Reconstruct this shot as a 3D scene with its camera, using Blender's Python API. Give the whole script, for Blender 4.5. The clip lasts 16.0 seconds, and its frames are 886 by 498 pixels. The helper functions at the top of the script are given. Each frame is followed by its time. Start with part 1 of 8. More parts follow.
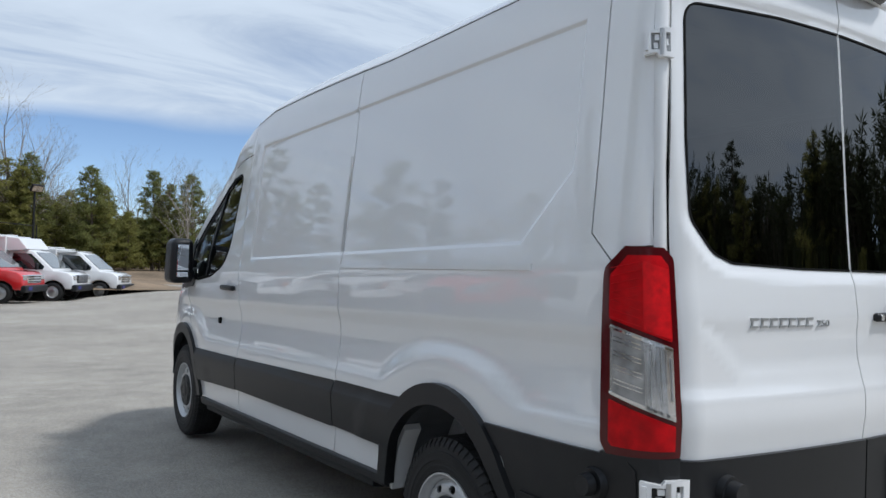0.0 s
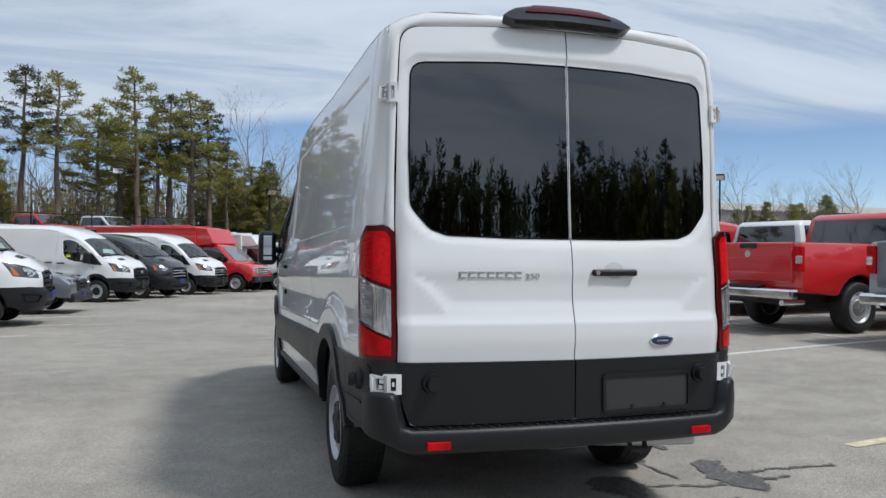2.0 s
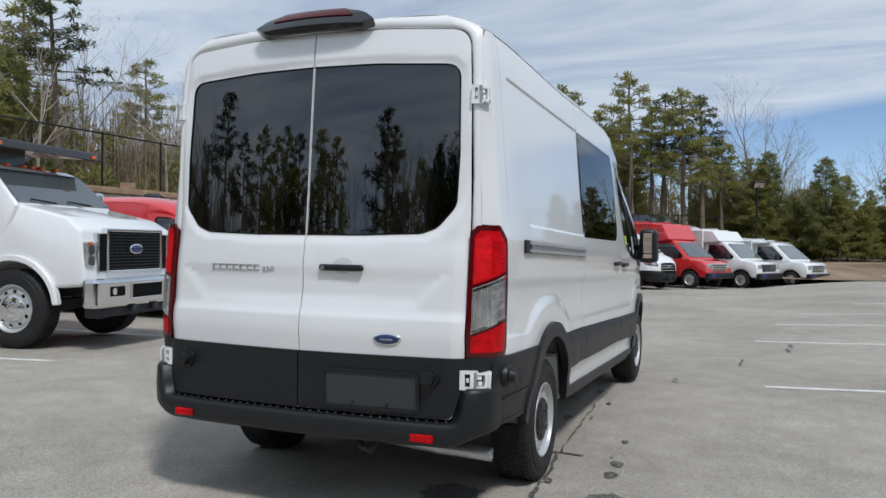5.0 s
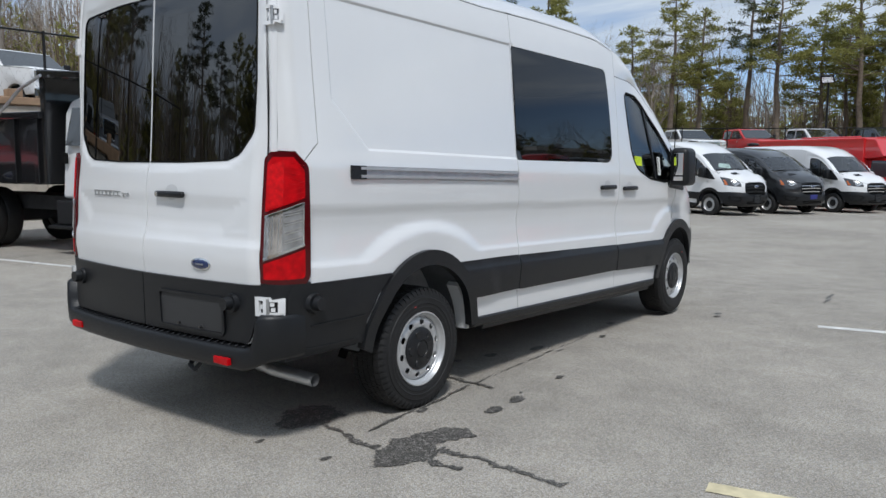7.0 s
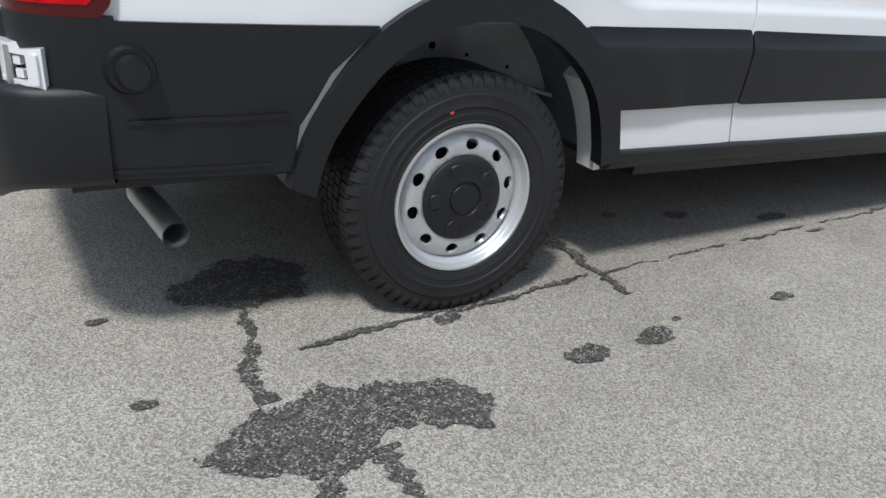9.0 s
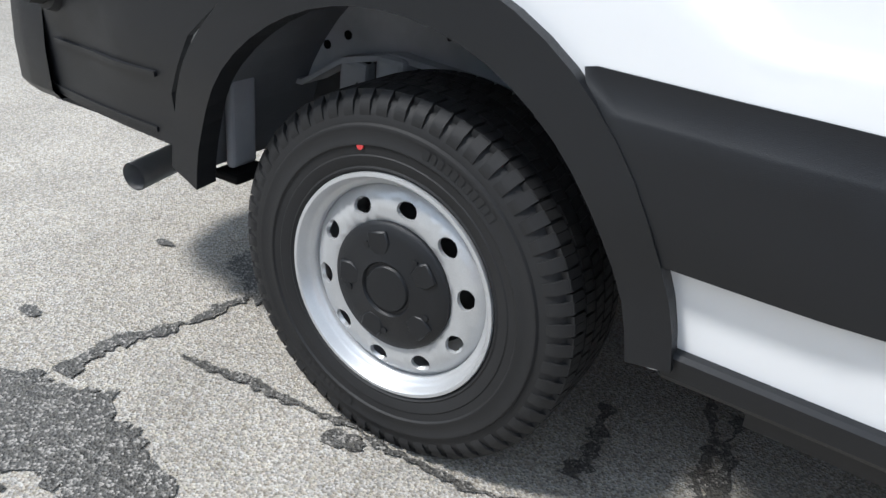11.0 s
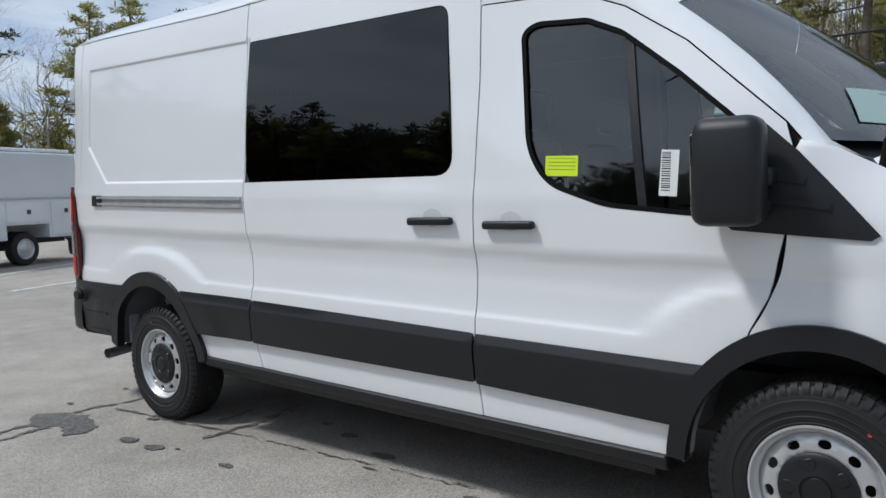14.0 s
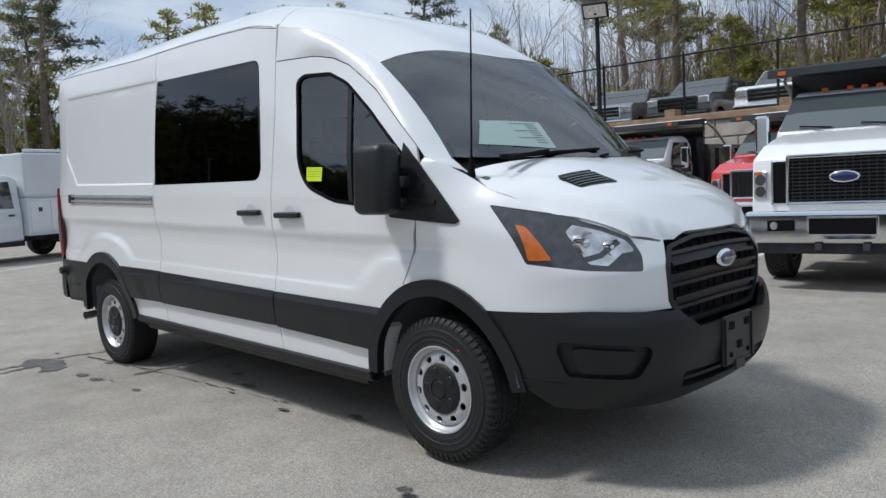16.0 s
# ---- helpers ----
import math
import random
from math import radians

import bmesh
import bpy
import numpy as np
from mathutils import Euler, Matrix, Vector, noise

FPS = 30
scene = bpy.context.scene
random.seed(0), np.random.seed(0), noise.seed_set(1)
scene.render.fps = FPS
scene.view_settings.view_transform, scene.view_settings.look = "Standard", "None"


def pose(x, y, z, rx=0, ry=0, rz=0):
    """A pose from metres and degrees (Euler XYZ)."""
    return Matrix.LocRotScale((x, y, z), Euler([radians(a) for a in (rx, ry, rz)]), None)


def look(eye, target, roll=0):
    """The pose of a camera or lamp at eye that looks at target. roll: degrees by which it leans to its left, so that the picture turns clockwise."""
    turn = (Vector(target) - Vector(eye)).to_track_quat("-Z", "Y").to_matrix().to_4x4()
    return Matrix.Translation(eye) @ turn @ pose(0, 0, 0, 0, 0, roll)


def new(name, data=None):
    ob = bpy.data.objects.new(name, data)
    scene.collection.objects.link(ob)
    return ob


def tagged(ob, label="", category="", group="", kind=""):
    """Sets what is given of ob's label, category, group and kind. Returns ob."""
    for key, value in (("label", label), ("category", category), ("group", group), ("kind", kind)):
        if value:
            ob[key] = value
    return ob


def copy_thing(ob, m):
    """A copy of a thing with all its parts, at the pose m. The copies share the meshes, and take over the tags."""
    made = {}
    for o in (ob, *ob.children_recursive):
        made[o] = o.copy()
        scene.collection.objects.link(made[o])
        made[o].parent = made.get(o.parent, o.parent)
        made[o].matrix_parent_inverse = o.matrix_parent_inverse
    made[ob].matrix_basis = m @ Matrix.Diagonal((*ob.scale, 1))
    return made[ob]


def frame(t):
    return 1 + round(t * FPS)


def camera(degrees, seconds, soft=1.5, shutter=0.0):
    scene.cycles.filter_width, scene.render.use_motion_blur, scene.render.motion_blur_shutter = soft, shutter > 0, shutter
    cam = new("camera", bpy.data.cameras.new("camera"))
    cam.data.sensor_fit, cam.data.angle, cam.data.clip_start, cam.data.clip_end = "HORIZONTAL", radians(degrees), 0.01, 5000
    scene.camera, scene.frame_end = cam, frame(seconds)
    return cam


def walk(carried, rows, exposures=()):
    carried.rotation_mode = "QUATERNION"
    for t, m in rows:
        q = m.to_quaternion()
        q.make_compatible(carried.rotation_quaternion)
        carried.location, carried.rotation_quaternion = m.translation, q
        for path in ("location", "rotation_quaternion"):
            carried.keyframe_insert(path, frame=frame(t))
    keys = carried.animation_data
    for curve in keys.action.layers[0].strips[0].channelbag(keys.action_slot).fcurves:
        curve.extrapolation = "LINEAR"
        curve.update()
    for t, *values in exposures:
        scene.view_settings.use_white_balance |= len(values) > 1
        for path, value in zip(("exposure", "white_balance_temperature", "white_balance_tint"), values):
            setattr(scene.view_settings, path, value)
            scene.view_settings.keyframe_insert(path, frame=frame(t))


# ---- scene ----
PATH = [
    (0, (-2.69, -2.599, 1.386), (-1.591, -0.929, 1.431), 1.6),
    (0.5, (-2.736, -3.161, 1.38), (-1.732, -1.432, 1.425), 1.7),
    (1, (-2.545, -3.696, 1.352), (-1.662, -1.902, 1.385), 1.4),
    (1.5, (-2.209, -4.182, 1.325), (-1.469, -2.323, 1.347), 1.0),
    (2, (-1.66, -4.549, 1.338), (-1.082, -2.635, 1.348), 0.5),
    (2.2, (-1.509, -4.591, 1.342), (-0.991, -2.66, 1.349), 0.2),
    (2.5, (-1.071, -4.766, 1.37), (-0.668, -2.807, 1.373), -0.0),
    (3, (-0.428, -4.822, 1.362), (-0.23, -2.832, 1.361), -0.1),
    (3.5, (0.243, -4.829, 1.377), (0.203, -2.829, 1.37), 0.4),
    (3.7, (0.509, -4.806, 1.384), (0.366, -2.812, 1.376), 0.7),
    (5.8, (3.138, -4.274, 1.375), (2.136, -2.544, 1.324), 0.5),
    (6, (3.38, -4.211, 1.407), (2.332, -2.51, 1.339), 0.5),
    (6.5, (3.782, -3.888, 1.444), (2.637, -2.254, 1.306), 0.2),
    (7, (3.814, -3.405, 1.422), (2.591, -1.839, 1.198), 0.2),
    (7.5, (3.705, -2.792, 1.376), (2.399, -1.315, 1.038), 0.7),
    (8, (3.431, -2.185, 1.282), (2.051, -0.816, 0.81), 2.0),
    (8.5, (3.13, -1.601, 1.164), (1.663, -0.39, 0.544), 3.4),
    (8.7, (2.978, -1.383, 1.127), (1.469, -0.264, 0.44), 3.6),
    (10.8, (1.88, 0.472, 1.037), (0.332, -0.254, -0.001), 5.6),
    (11, (2.001, 0.679, 1.048), (0.454, -0.209, 0.144), 5.9),
    (11.5, (2.312, 1.26, 1.11), (0.773, 0.121, 0.533), 5.1),
    (12, (2.671, 1.863, 1.209), (1.119, 0.686, 0.755), 2.5),
    (12.5, (2.923, 2.501, 1.239), (1.355, 1.312, 0.882), -0.1),
    (13, (3.17, 3.127, 1.279), (1.593, 1.924, 1.028), -0.6),
    (13.5, (3.45, 3.754, 1.323), (1.877, 2.532, 1.14), -1.4),
    (14, (3.636, 4.352, 1.349), (2.075, 3.11, 1.2), -2.1),
    (14.5, (3.795, 4.887, 1.378), (2.245, 3.63, 1.243), -2.4),
    (15, (3.868, 5.458, 1.353), (2.338, 4.177, 1.217), -2.5),
    (15.5, (3.845, 5.966, 1.346), (2.355, 4.64, 1.199), -2.5),
    (16, (3.637, 6.393, 1.328), (2.213, 4.998, 1.168), -2.6),
]
cam = camera(59.0, 16.0)
walk(cam, [(t, look(eye, target, roll)) for t, eye, target, roll in PATH], exposures=[(0.0,0.13,6360,10),(1.5,0.05,6480,10),(3.0,0.02,6520,10),(6.5,0.0,6520,10),(7.0,0.02,6430,10),(7.5,0.09,6420,10),(8.0,0.20,6430,10),(8.5,0.25,6440,10),(11.0,0.83,6420,10),(11.5,0.28,6450,10),(12.5,0.08,6320,10),(16.0,0.08,6440,10)])

# ---- world, sun and exposure ----
world = bpy.data.worlds.new("sky")
scene.world = world
world.use_nodes = True
wn, wl = world.node_tree.nodes, world.node_tree.links
wn.clear()
SUN_FROM = Vector((0.49, -0.47, 1.0)).normalized()


def wnode(kind, **inputs):
    n = wn.new(kind)
    for k, v in inputs.items():
        n.inputs[k].default_value = v
    return n


def wmath(op, a, b=None, clamp=False):
    n = wn.new("ShaderNodeMath")
    n.operation, n.use_clamp = op, clamp
    for i, v in enumerate((a, b)):
        if v is None:
            continue
        if isinstance(v, (int, float)):
            n.inputs[i].default_value = v
        else:
            wl.new(v, n.inputs[i])
    return n.outputs[0]


def make_sky():
    sky = wn.new("ShaderNodeTexSky")
    sky.sky_type, sky.sun_disc = "NISHITA", False
    sky.sun_elevation = math.asin(SUN_FROM.z)
    sky.sun_rotation = math.atan2(SUN_FROM.x, SUN_FROM.y)
    sky.altitude, sky.air_density, sky.dust_density, sky.ozone_density = 3500, 1.0, 0.0, 2.0
    coord = wn.new("ShaderNodeTexCoord")
    sep = wn.new("ShaderNodeSeparateXYZ")
    wl.new(coord.outputs["Generated"], sep.inputs[0])
    up = wmath("MAXIMUM", sep.outputs["Z"], 0.0)
    deep = wmath("ADD", up, 0.16)
    flat = wn.new("ShaderNodeCombineXYZ")
    wl.new(wmath("DIVIDE", sep.outputs["X"], deep), flat.inputs[0])
    wl.new(wmath("DIVIDE", sep.outputs["Y"], deep), flat.inputs[1])
    turn = wn.new("ShaderNodeMapping")
    turn.inputs["Rotation"].default_value = (0, 0, 0.5)
    turn.inputs["Scale"].default_value = (0.55, 1.5, 1)
    wl.new(flat.outputs[0], turn.inputs["Vector"])
    big = wnode("ShaderNodeTexNoise", Scale=1.3, Detail=9.0, Roughness=0.60, Distortion=0.6)
    wl.new(turn.outputs[0], big.inputs["Vector"])
    soft = wnode("ShaderNodeTexNoise", Scale=0.45, Detail=3.0, Roughness=0.5)
    wl.new(flat.outputs[0], soft.inputs["Vector"])
    # a clear strip low in the north-east, under the edge of the cloud sheet
    north = wmath("ADD", wmath("MULTIPLY", sep.outputs["Y"], 0.93), wmath("MULTIPLY", sep.outputs["X"], 0.45))
    edge = wmath("ADD", wmath("MULTIPLY", north, 0.165), wmath("MULTIPLY", wmath("SUBTRACT", soft.outputs["Fac"], 0.5), 0.10))
    cover = wmath("ADD", wmath("MULTIPLY", wmath("SUBTRACT", up, edge), 40.0), 0.6, clamp=True)
    wisps = wmath("ADD", wmath("MULTIPLY", wmath("SUBTRACT", big.outputs["Fac"], 0.42), 2.6), 0.72, clamp=True)
    dense = wmath("MULTIPLY", cover, wisps)
    tone = wn.new("ShaderNodeValToRGB")
    tone.color_ramp.elements[0].position, tone.color_ramp.elements[0].color = 0.30, (0.30, 0.36, 0.45, 1)
    tone.color_ramp.elements[1].position, tone.color_ramp.elements[1].color = 0.72, (0.55, 0.63, 0.72, 1)
    wl.new(wmath("ADD", wmath("MULTIPLY", big.outputs["Fac"], 0.55), wmath("MULTIPLY", soft.outputs["Fac"], 0.45)), tone.inputs["Fac"])
    clear = wnode("ShaderNodeBackground", Strength=SKY_STRENGTH)
    wl.new(sky.outputs[0], clear.inputs["Color"])
    cloud = wnode("ShaderNodeBackground", Strength=CLOUD_STRENGTH)
    wl.new(tone.outputs["Color"], cloud.inputs["Color"])
    mix = wn.new("ShaderNodeMixShader")
    wl.new(dense, mix.inputs[0])
    wl.new(clear.outputs[0], mix.inputs[1])
    wl.new(cloud.outputs[0], mix.inputs[2])
    out = wn.new("ShaderNodeOutputWorld")
    wl.new(mix.outputs[0], out.inputs[0])


SKY_STRENGTH, CLOUD_STRENGTH = 0.12, 1.27
make_sky()
sun_data = bpy.data.lights.new("sun", "SUN")
sun_data.energy, sun_data.angle, sun_data.color = 2.4, radians(7.5), (1.0, 0.99, 0.975)
sun_lamp = new("sun", sun_data)
sun_lamp.matrix_world = look(SUN_FROM * 50, (0, 0, 0))

# ---- materials ----
MATS = {}


def material(name, base, rough=0.5, metal=0.0, coat=0.0, spec=0.5, vary=0.0, scale=8.0, bump=0.0, bump_scale=200.0, island=0.0, noise2=0.0, coat_ior=1.5):
    """A Principled surface with grain at two scales: vary shifts the colour in broad patches, noise2 in fine grain, bump gives relief."""
    if name in MATS:
        return MATS[name]
    m = bpy.data.materials.new(name)
    m.use_nodes = True
    n, l = m.node_tree.nodes, m.node_tree.links
    b = n["Principled BSDF"]
    b.inputs["Base Color"].default_value = (*base, 1)
    b.inputs["Roughness"].default_value, b.inputs["Metallic"].default_value = rough, metal
    b.inputs["Coat Weight"].default_value, b.inputs["Coat Roughness"].default_value, b.inputs["Coat IOR"].default_value = coat, 0.02, coat_ior
    b.inputs["Specular IOR Level"].default_value = spec
    co = n.new("ShaderNodeTexCoord")
    if vary or noise2 or island:
        hsv = n.new("ShaderNodeHueSaturation")
        hsv.inputs["Color"].default_value = (*base, 1)
        terms = []
        for amount, size, detail in ((vary, scale, 5.0), (noise2, scale * 40, 2.0)):
            if amount:
                t = n.new("ShaderNodeTexNoise")
                t.inputs["Scale"].default_value, t.inputs["Detail"].default_value = size, detail
                l.new(co.outputs["Object"], t.inputs["Vector"])
                mul = n.new("ShaderNodeMapRange")
                mul.inputs["From Min"].default_value, mul.inputs["From Max"].default_value = 0.3, 0.7
                mul.inputs["To Min"].default_value, mul.inputs["To Max"].default_value = -amount, amount
                l.new(t.outputs["Fac"], mul.inputs["Value"])
                terms.append(mul.outputs[0])
        if island:
            g = n.new("ShaderNodeNewGeometry")
            mul = n.new("ShaderNodeMapRange")
            mul.inputs["To Min"].default_value, mul.inputs["To Max"].default_value = -island, island
            l.new(g.outputs["Random Per Island"], mul.inputs["Value"])
            terms.append(mul.outputs[0])
        total = None
        for t in terms:
            add = n.new("ShaderNodeMath")
            add.inputs[1].default_value = 1.0
            l.new(t, add.inputs[0])
            if total is not None:
                l.new(total, add.inputs[1])
            total = add.outputs[0]
        l.new(total, hsv.inputs["Value"])
        l.new(hsv.outputs[0], b.inputs["Base Color"])
    if bump:
        t = n.new("ShaderNodeTexNoise")
        t.inputs["Scale"].default_value, t.inputs["Detail"].default_value = bump_scale, 3.0
        l.new(co.outputs["Object"], t.inputs["Vector"])
        bn = n.new("ShaderNodeBump")
        bn.inputs["Strength"].default_value, bn.inputs["Distance"].default_value = bump, 0.002
        l.new(t.outputs["Fac"], bn.inputs["Height"])
        l.new(bn.outputs[0], b.inputs["Normal"])
    MATS[name] = m
    return m


def glass_material(name, tint, rough=0.0, ior=1.52):
    """A pane: what is behind it shows tinted, and its gloss follows Fresnel."""
    m = bpy.data.materials.new(name)
    m.use_nodes = True
    n, l = m.node_tree.nodes, m.node_tree.links
    n.remove(n["Principled BSDF"])
    see = n.new("ShaderNodeBsdfTransparent")
    see.inputs[0].default_value = (*tint, 1)
    gl = n.new("ShaderNodeBsdfGlossy")
    gl.inputs["Roughness"].default_value = rough
    fr = n.new("ShaderNodeFresnel")
    fr.inputs["IOR"].default_value = ior
    mix = n.new("ShaderNodeMixShader")
    l.new(fr.outputs[0], mix.inputs[0])
    l.new(see.outputs[0], mix.inputs[1])
    l.new(gl.outputs[0], mix.inputs[2])
    l.new(mix.outputs[0], n["Material Output"].inputs[0])
    MATS[name] = m
    return m


def paint(name, base, rough=0.32):
    return material(name, base, rough, coat=1.0, vary=0.02, scale=1.5, coat_ior=1.72)


WHITE = paint("white_paint", (0.80, 0.81, 0.82))
RED = paint("red_paint", (0.62, 0.012, 0.015))
BLACKP = paint("black_paint", (0.012, 0.013, 0.015))
SILVER = material("silver_paint", (0.36, 0.39, 0.43), 0.32, metal=0.45, coat=1.0, vary=0.02)
GREYP = material("grey_paint", (0.17, 0.18, 0.20), 0.35, metal=0.4, coat=1.0, vary=0.02)
PLASTIC = material("dark_plastic", (0.0095, 0.0105, 0.0125), 0.42, spec=0.42, vary=0.10, scale=3, bump=0.25, bump_scale=900)
GLOSSBLACK = material("gloss_black", (0.01, 0.01, 0.011), 0.15, coat=0.6)
SEAL = material("black_seal", (0.005, 0.005, 0.005), 0.85, spec=0.15)
RUBBER = material("tyre_rubber", (0.017, 0.0172, 0.018), 0.60, spec=0.35, vary=0.15, scale=6, bump=0.3, bump_scale=500)
STEEL = material("silver_steel", (0.54, 0.55, 0.56), 0.38, metal=0.5, vary=0.06, scale=12, noise2=0.05)
CHROME = material("chrome", (0.78, 0.79, 0.80), 0.08, metal=1.0)
GALV = material("galvanised", (0.52, 0.53, 0.54), 0.42, metal=0.9, vary=0.12, scale=14)
UNDER = material("under_body", (0.040, 0.041, 0.044), 0.70, spec=0.3, vary=0.25, scale=6, bump=0.3, bump_scale=60)
LINING = material("grey_lining", (0.26, 0.26, 0.265), 0.85, vary=0.1, scale=4)
FABRIC = material("seat_fabric", (0.05, 0.05, 0.055), 0.95, bump=0.4, bump_scale=700, vary=0.1)
REDLENS = material("red_lens", (0.50, 0.002, 0.006), 0.35, spec=0.15, coat=0.12, vary=0.30, scale=22)
DEEPRED = material("deep_red_lens", (0.075, 0.001, 0.003), 0.2, spec=0.3, coat=0.3)
CLEARLENS = material("clear_lens", (0.66, 0.66, 0.66), 0.16, metal=0.75, coat=1.0, vary=0.3, scale=14)
AMBER = material("amber_lens", (0.60, 0.15, 0.03), 0.25, coat=1.0, vary=0.15, scale=30)
LAMPIN = material("lamp_dark", (0.045, 0.047, 0.052), 0.3, coat=1.0, vary=0.35, scale=24)
BLUE = material("blue_badge", (0.01, 0.025, 0.10), 0.25, coat=1.0)
PLATEBLUE = material("blue_plate", (0.03, 0.035, 0.20), 0.4)
YELLOW = material("yellow_sticker", (0.62, 0.80, 0.02), 0.7)
PAPER = material("white_paper", (0.72, 0.74, 0.72), 0.8)
INK = material("ink", (0.03, 0.03, 0.03), 0.8)
TEALPAPER = material("teal_paper", (0.36, 0.48, 0.46), 0.8)
PRIVACY = glass_material("privacy_glass", (0.020, 0.022, 0.024), ior=2.2)
SIDETINT = glass_material("side_privacy_glass", (0.020, 0.022, 0.024), ior=1.72)
CLEAR = glass_material("clear_glass", (0.62, 0.70, 0.68), ior=2.1)
SCREEN = glass_material("screen_glass", (0.85, 0.90, 0.89), ior=2.9)
DASH = material("dash_plastic", (0.11, 0.113, 0.118), 0.7, vary=0.1, scale=5)
LINEPAINT = material("line_paint", (0.62, 0.62, 0.60), 0.8, vary=0.25, scale=9, noise2=0.12)
YELLOWLINE = material("yellow_line_paint", (0.62, 0.55, 0.36), 0.8, vary=0.25, scale=9)
ORANGE = material("orange_marker", (0.70, 0.12, 0.01), 0.3, coat=0.8)

# ---- mesh helpers ----
from mathutils.geometry import delaunay_2d_cdt


def mesh_object(name, verts, faces, mat, parent=None, label="", smooth=False, normals=None, mats=None, index=None):
    me = bpy.data.meshes.new(name)
    me.from_pydata([tuple(v) for v in verts], [], [tuple(f) for f in faces])
    for m in (mats or [mat]):
        me.materials.append(m)
    if index is not None:
        me.polygons.foreach_set("material_index", index)
    if smooth:
        me.polygons.foreach_set("use_smooth", [True] * len(me.polygons))
    if normals is not None:
        me.normals_split_custom_set_from_vertices([tuple(v) for v in normals])
    ob = new(name, me)
    if parent is not None:
        ob.parent = parent
    if label:
        tagged(ob, label)
    return ob


def part(name, bm, mat, parent, label="", smooth=False, angle=None):
    """Links a bmesh as one mesh object under a thing or a part."""
    me = bpy.data.meshes.new(name)
    bmesh.ops.recalc_face_normals(bm, faces=bm.faces)
    if smooth:
        lim = math.cos(radians(angle or 35))
        for f in bm.faces:
            f.smooth = True
        for e in bm.edges:
            if len(e.link_faces) == 2 and e.link_faces[0].normal.dot(e.link_faces[1].normal) < lim:
                e.smooth = False
    bm.to_mesh(me)
    bm.free()
    me.materials.append(mat)
    ob = new(name, me)
    if parent is not None:
        ob.parent = parent
    if label:
        tagged(ob, label)
    return ob


def thing(name, label, category, m=None, group="", kind=""):
    """An Empty at the base of a thing, which parents its parts."""
    ob = new(name)
    ob.empty_display_size = 0.1
    if m is not None:
        ob.matrix_basis = m
    return tagged(ob, label, category, group, kind)


def box(bm, x0, x1, y0, y1, z0, z1, bevel=0.0, seg=2, m=None):
    """Adds a bevelled box to bm."""
    r = bmesh.ops.create_cube(bm, size=1.0)
    vs = r["verts"]
    for v in vs:
        v.co = Vector((x0 + (v.co.x + 0.5) * (x1 - x0), y0 + (v.co.y + 0.5) * (y1 - y0), z0 + (v.co.z + 0.5) * (z1 - z0)))
    if bevel:
        es = {e for v in vs for e in v.link_edges}
        vs = list({v for f in bmesh.ops.bevel(bm, geom=list(es), offset=bevel, segments=seg, affect="EDGES", profile=0.5)["faces"] for v in f.verts} | {v for v in vs if v.is_valid})
    if m is not None:
        bmesh.ops.transform(bm, matrix=m, verts=vs)
    return bm


def boxes(*specs):
    bm = bmesh.new()
    for s in specs:
        box(bm, *s)
    return bm


def rod(bm, a, b, r0, r1=None, seg=10, caps=True):
    """Adds a tapered round bar from a to b."""
    a, b = Vector(a), Vector(b)
    d = b - a
    m = Matrix.Translation((a + b) / 2) @ d.to_track_quat("Z", "Y").to_matrix().to_4x4()
    bmesh.ops.create_cone(bm, cap_ends=caps, segments=seg, radius1=r0, radius2=r0 if r1 is None else r1, depth=d.length, matrix=m)
    return bm


def lathe(profile, seg=48, axis="x"):
    """Turns a profile of (along, radius) round the x axis."""
    bm = bmesh.new()
    rings = []
    for a, r in profile:
        rings.append([bm.verts.new((a, r * math.cos(2 * math.pi * k / seg), r * math.sin(2 * math.pi * k / seg))) for k in range(seg)])
    for p, q in zip(rings, rings[1:]):
        for k in range(seg):
            bm.faces.new((p[k], p[(k + 1) % seg], q[(k + 1) % seg], q[k]))
    return bm


def prism(points, axis, lo, hi, bevel=0.0, seg=2):
    """A solid from a closed outline, pushed along an axis. Outline pairs are (y, z) for x, (x, z) for y, (x, y) for z."""
    bm = bmesh.new()

    def put(p, d):
        return {"x": (d, p[0], p[1]), "y": (p[0], d, p[1]), "z": (p[0], p[1], d)}[axis]

    a = [bm.verts.new(put(p, lo)) for p in points]
    b = [bm.verts.new(put(p, hi)) for p in points]
    n = len(points)
    bm.faces.new(a)
    bm.faces.new(b[::-1])
    for k in range(n):
        bm.faces.new((a[k], b[k], b[(k + 1) % n], a[(k + 1) % n]))
    bmesh.ops.recalc_face_normals(bm, faces=bm.faces)
    if bevel:
        bmesh.ops.bevel(bm, geom=list(bm.edges), offset=bevel, segments=seg, affect="EDGES", profile=0.5)
    return bm


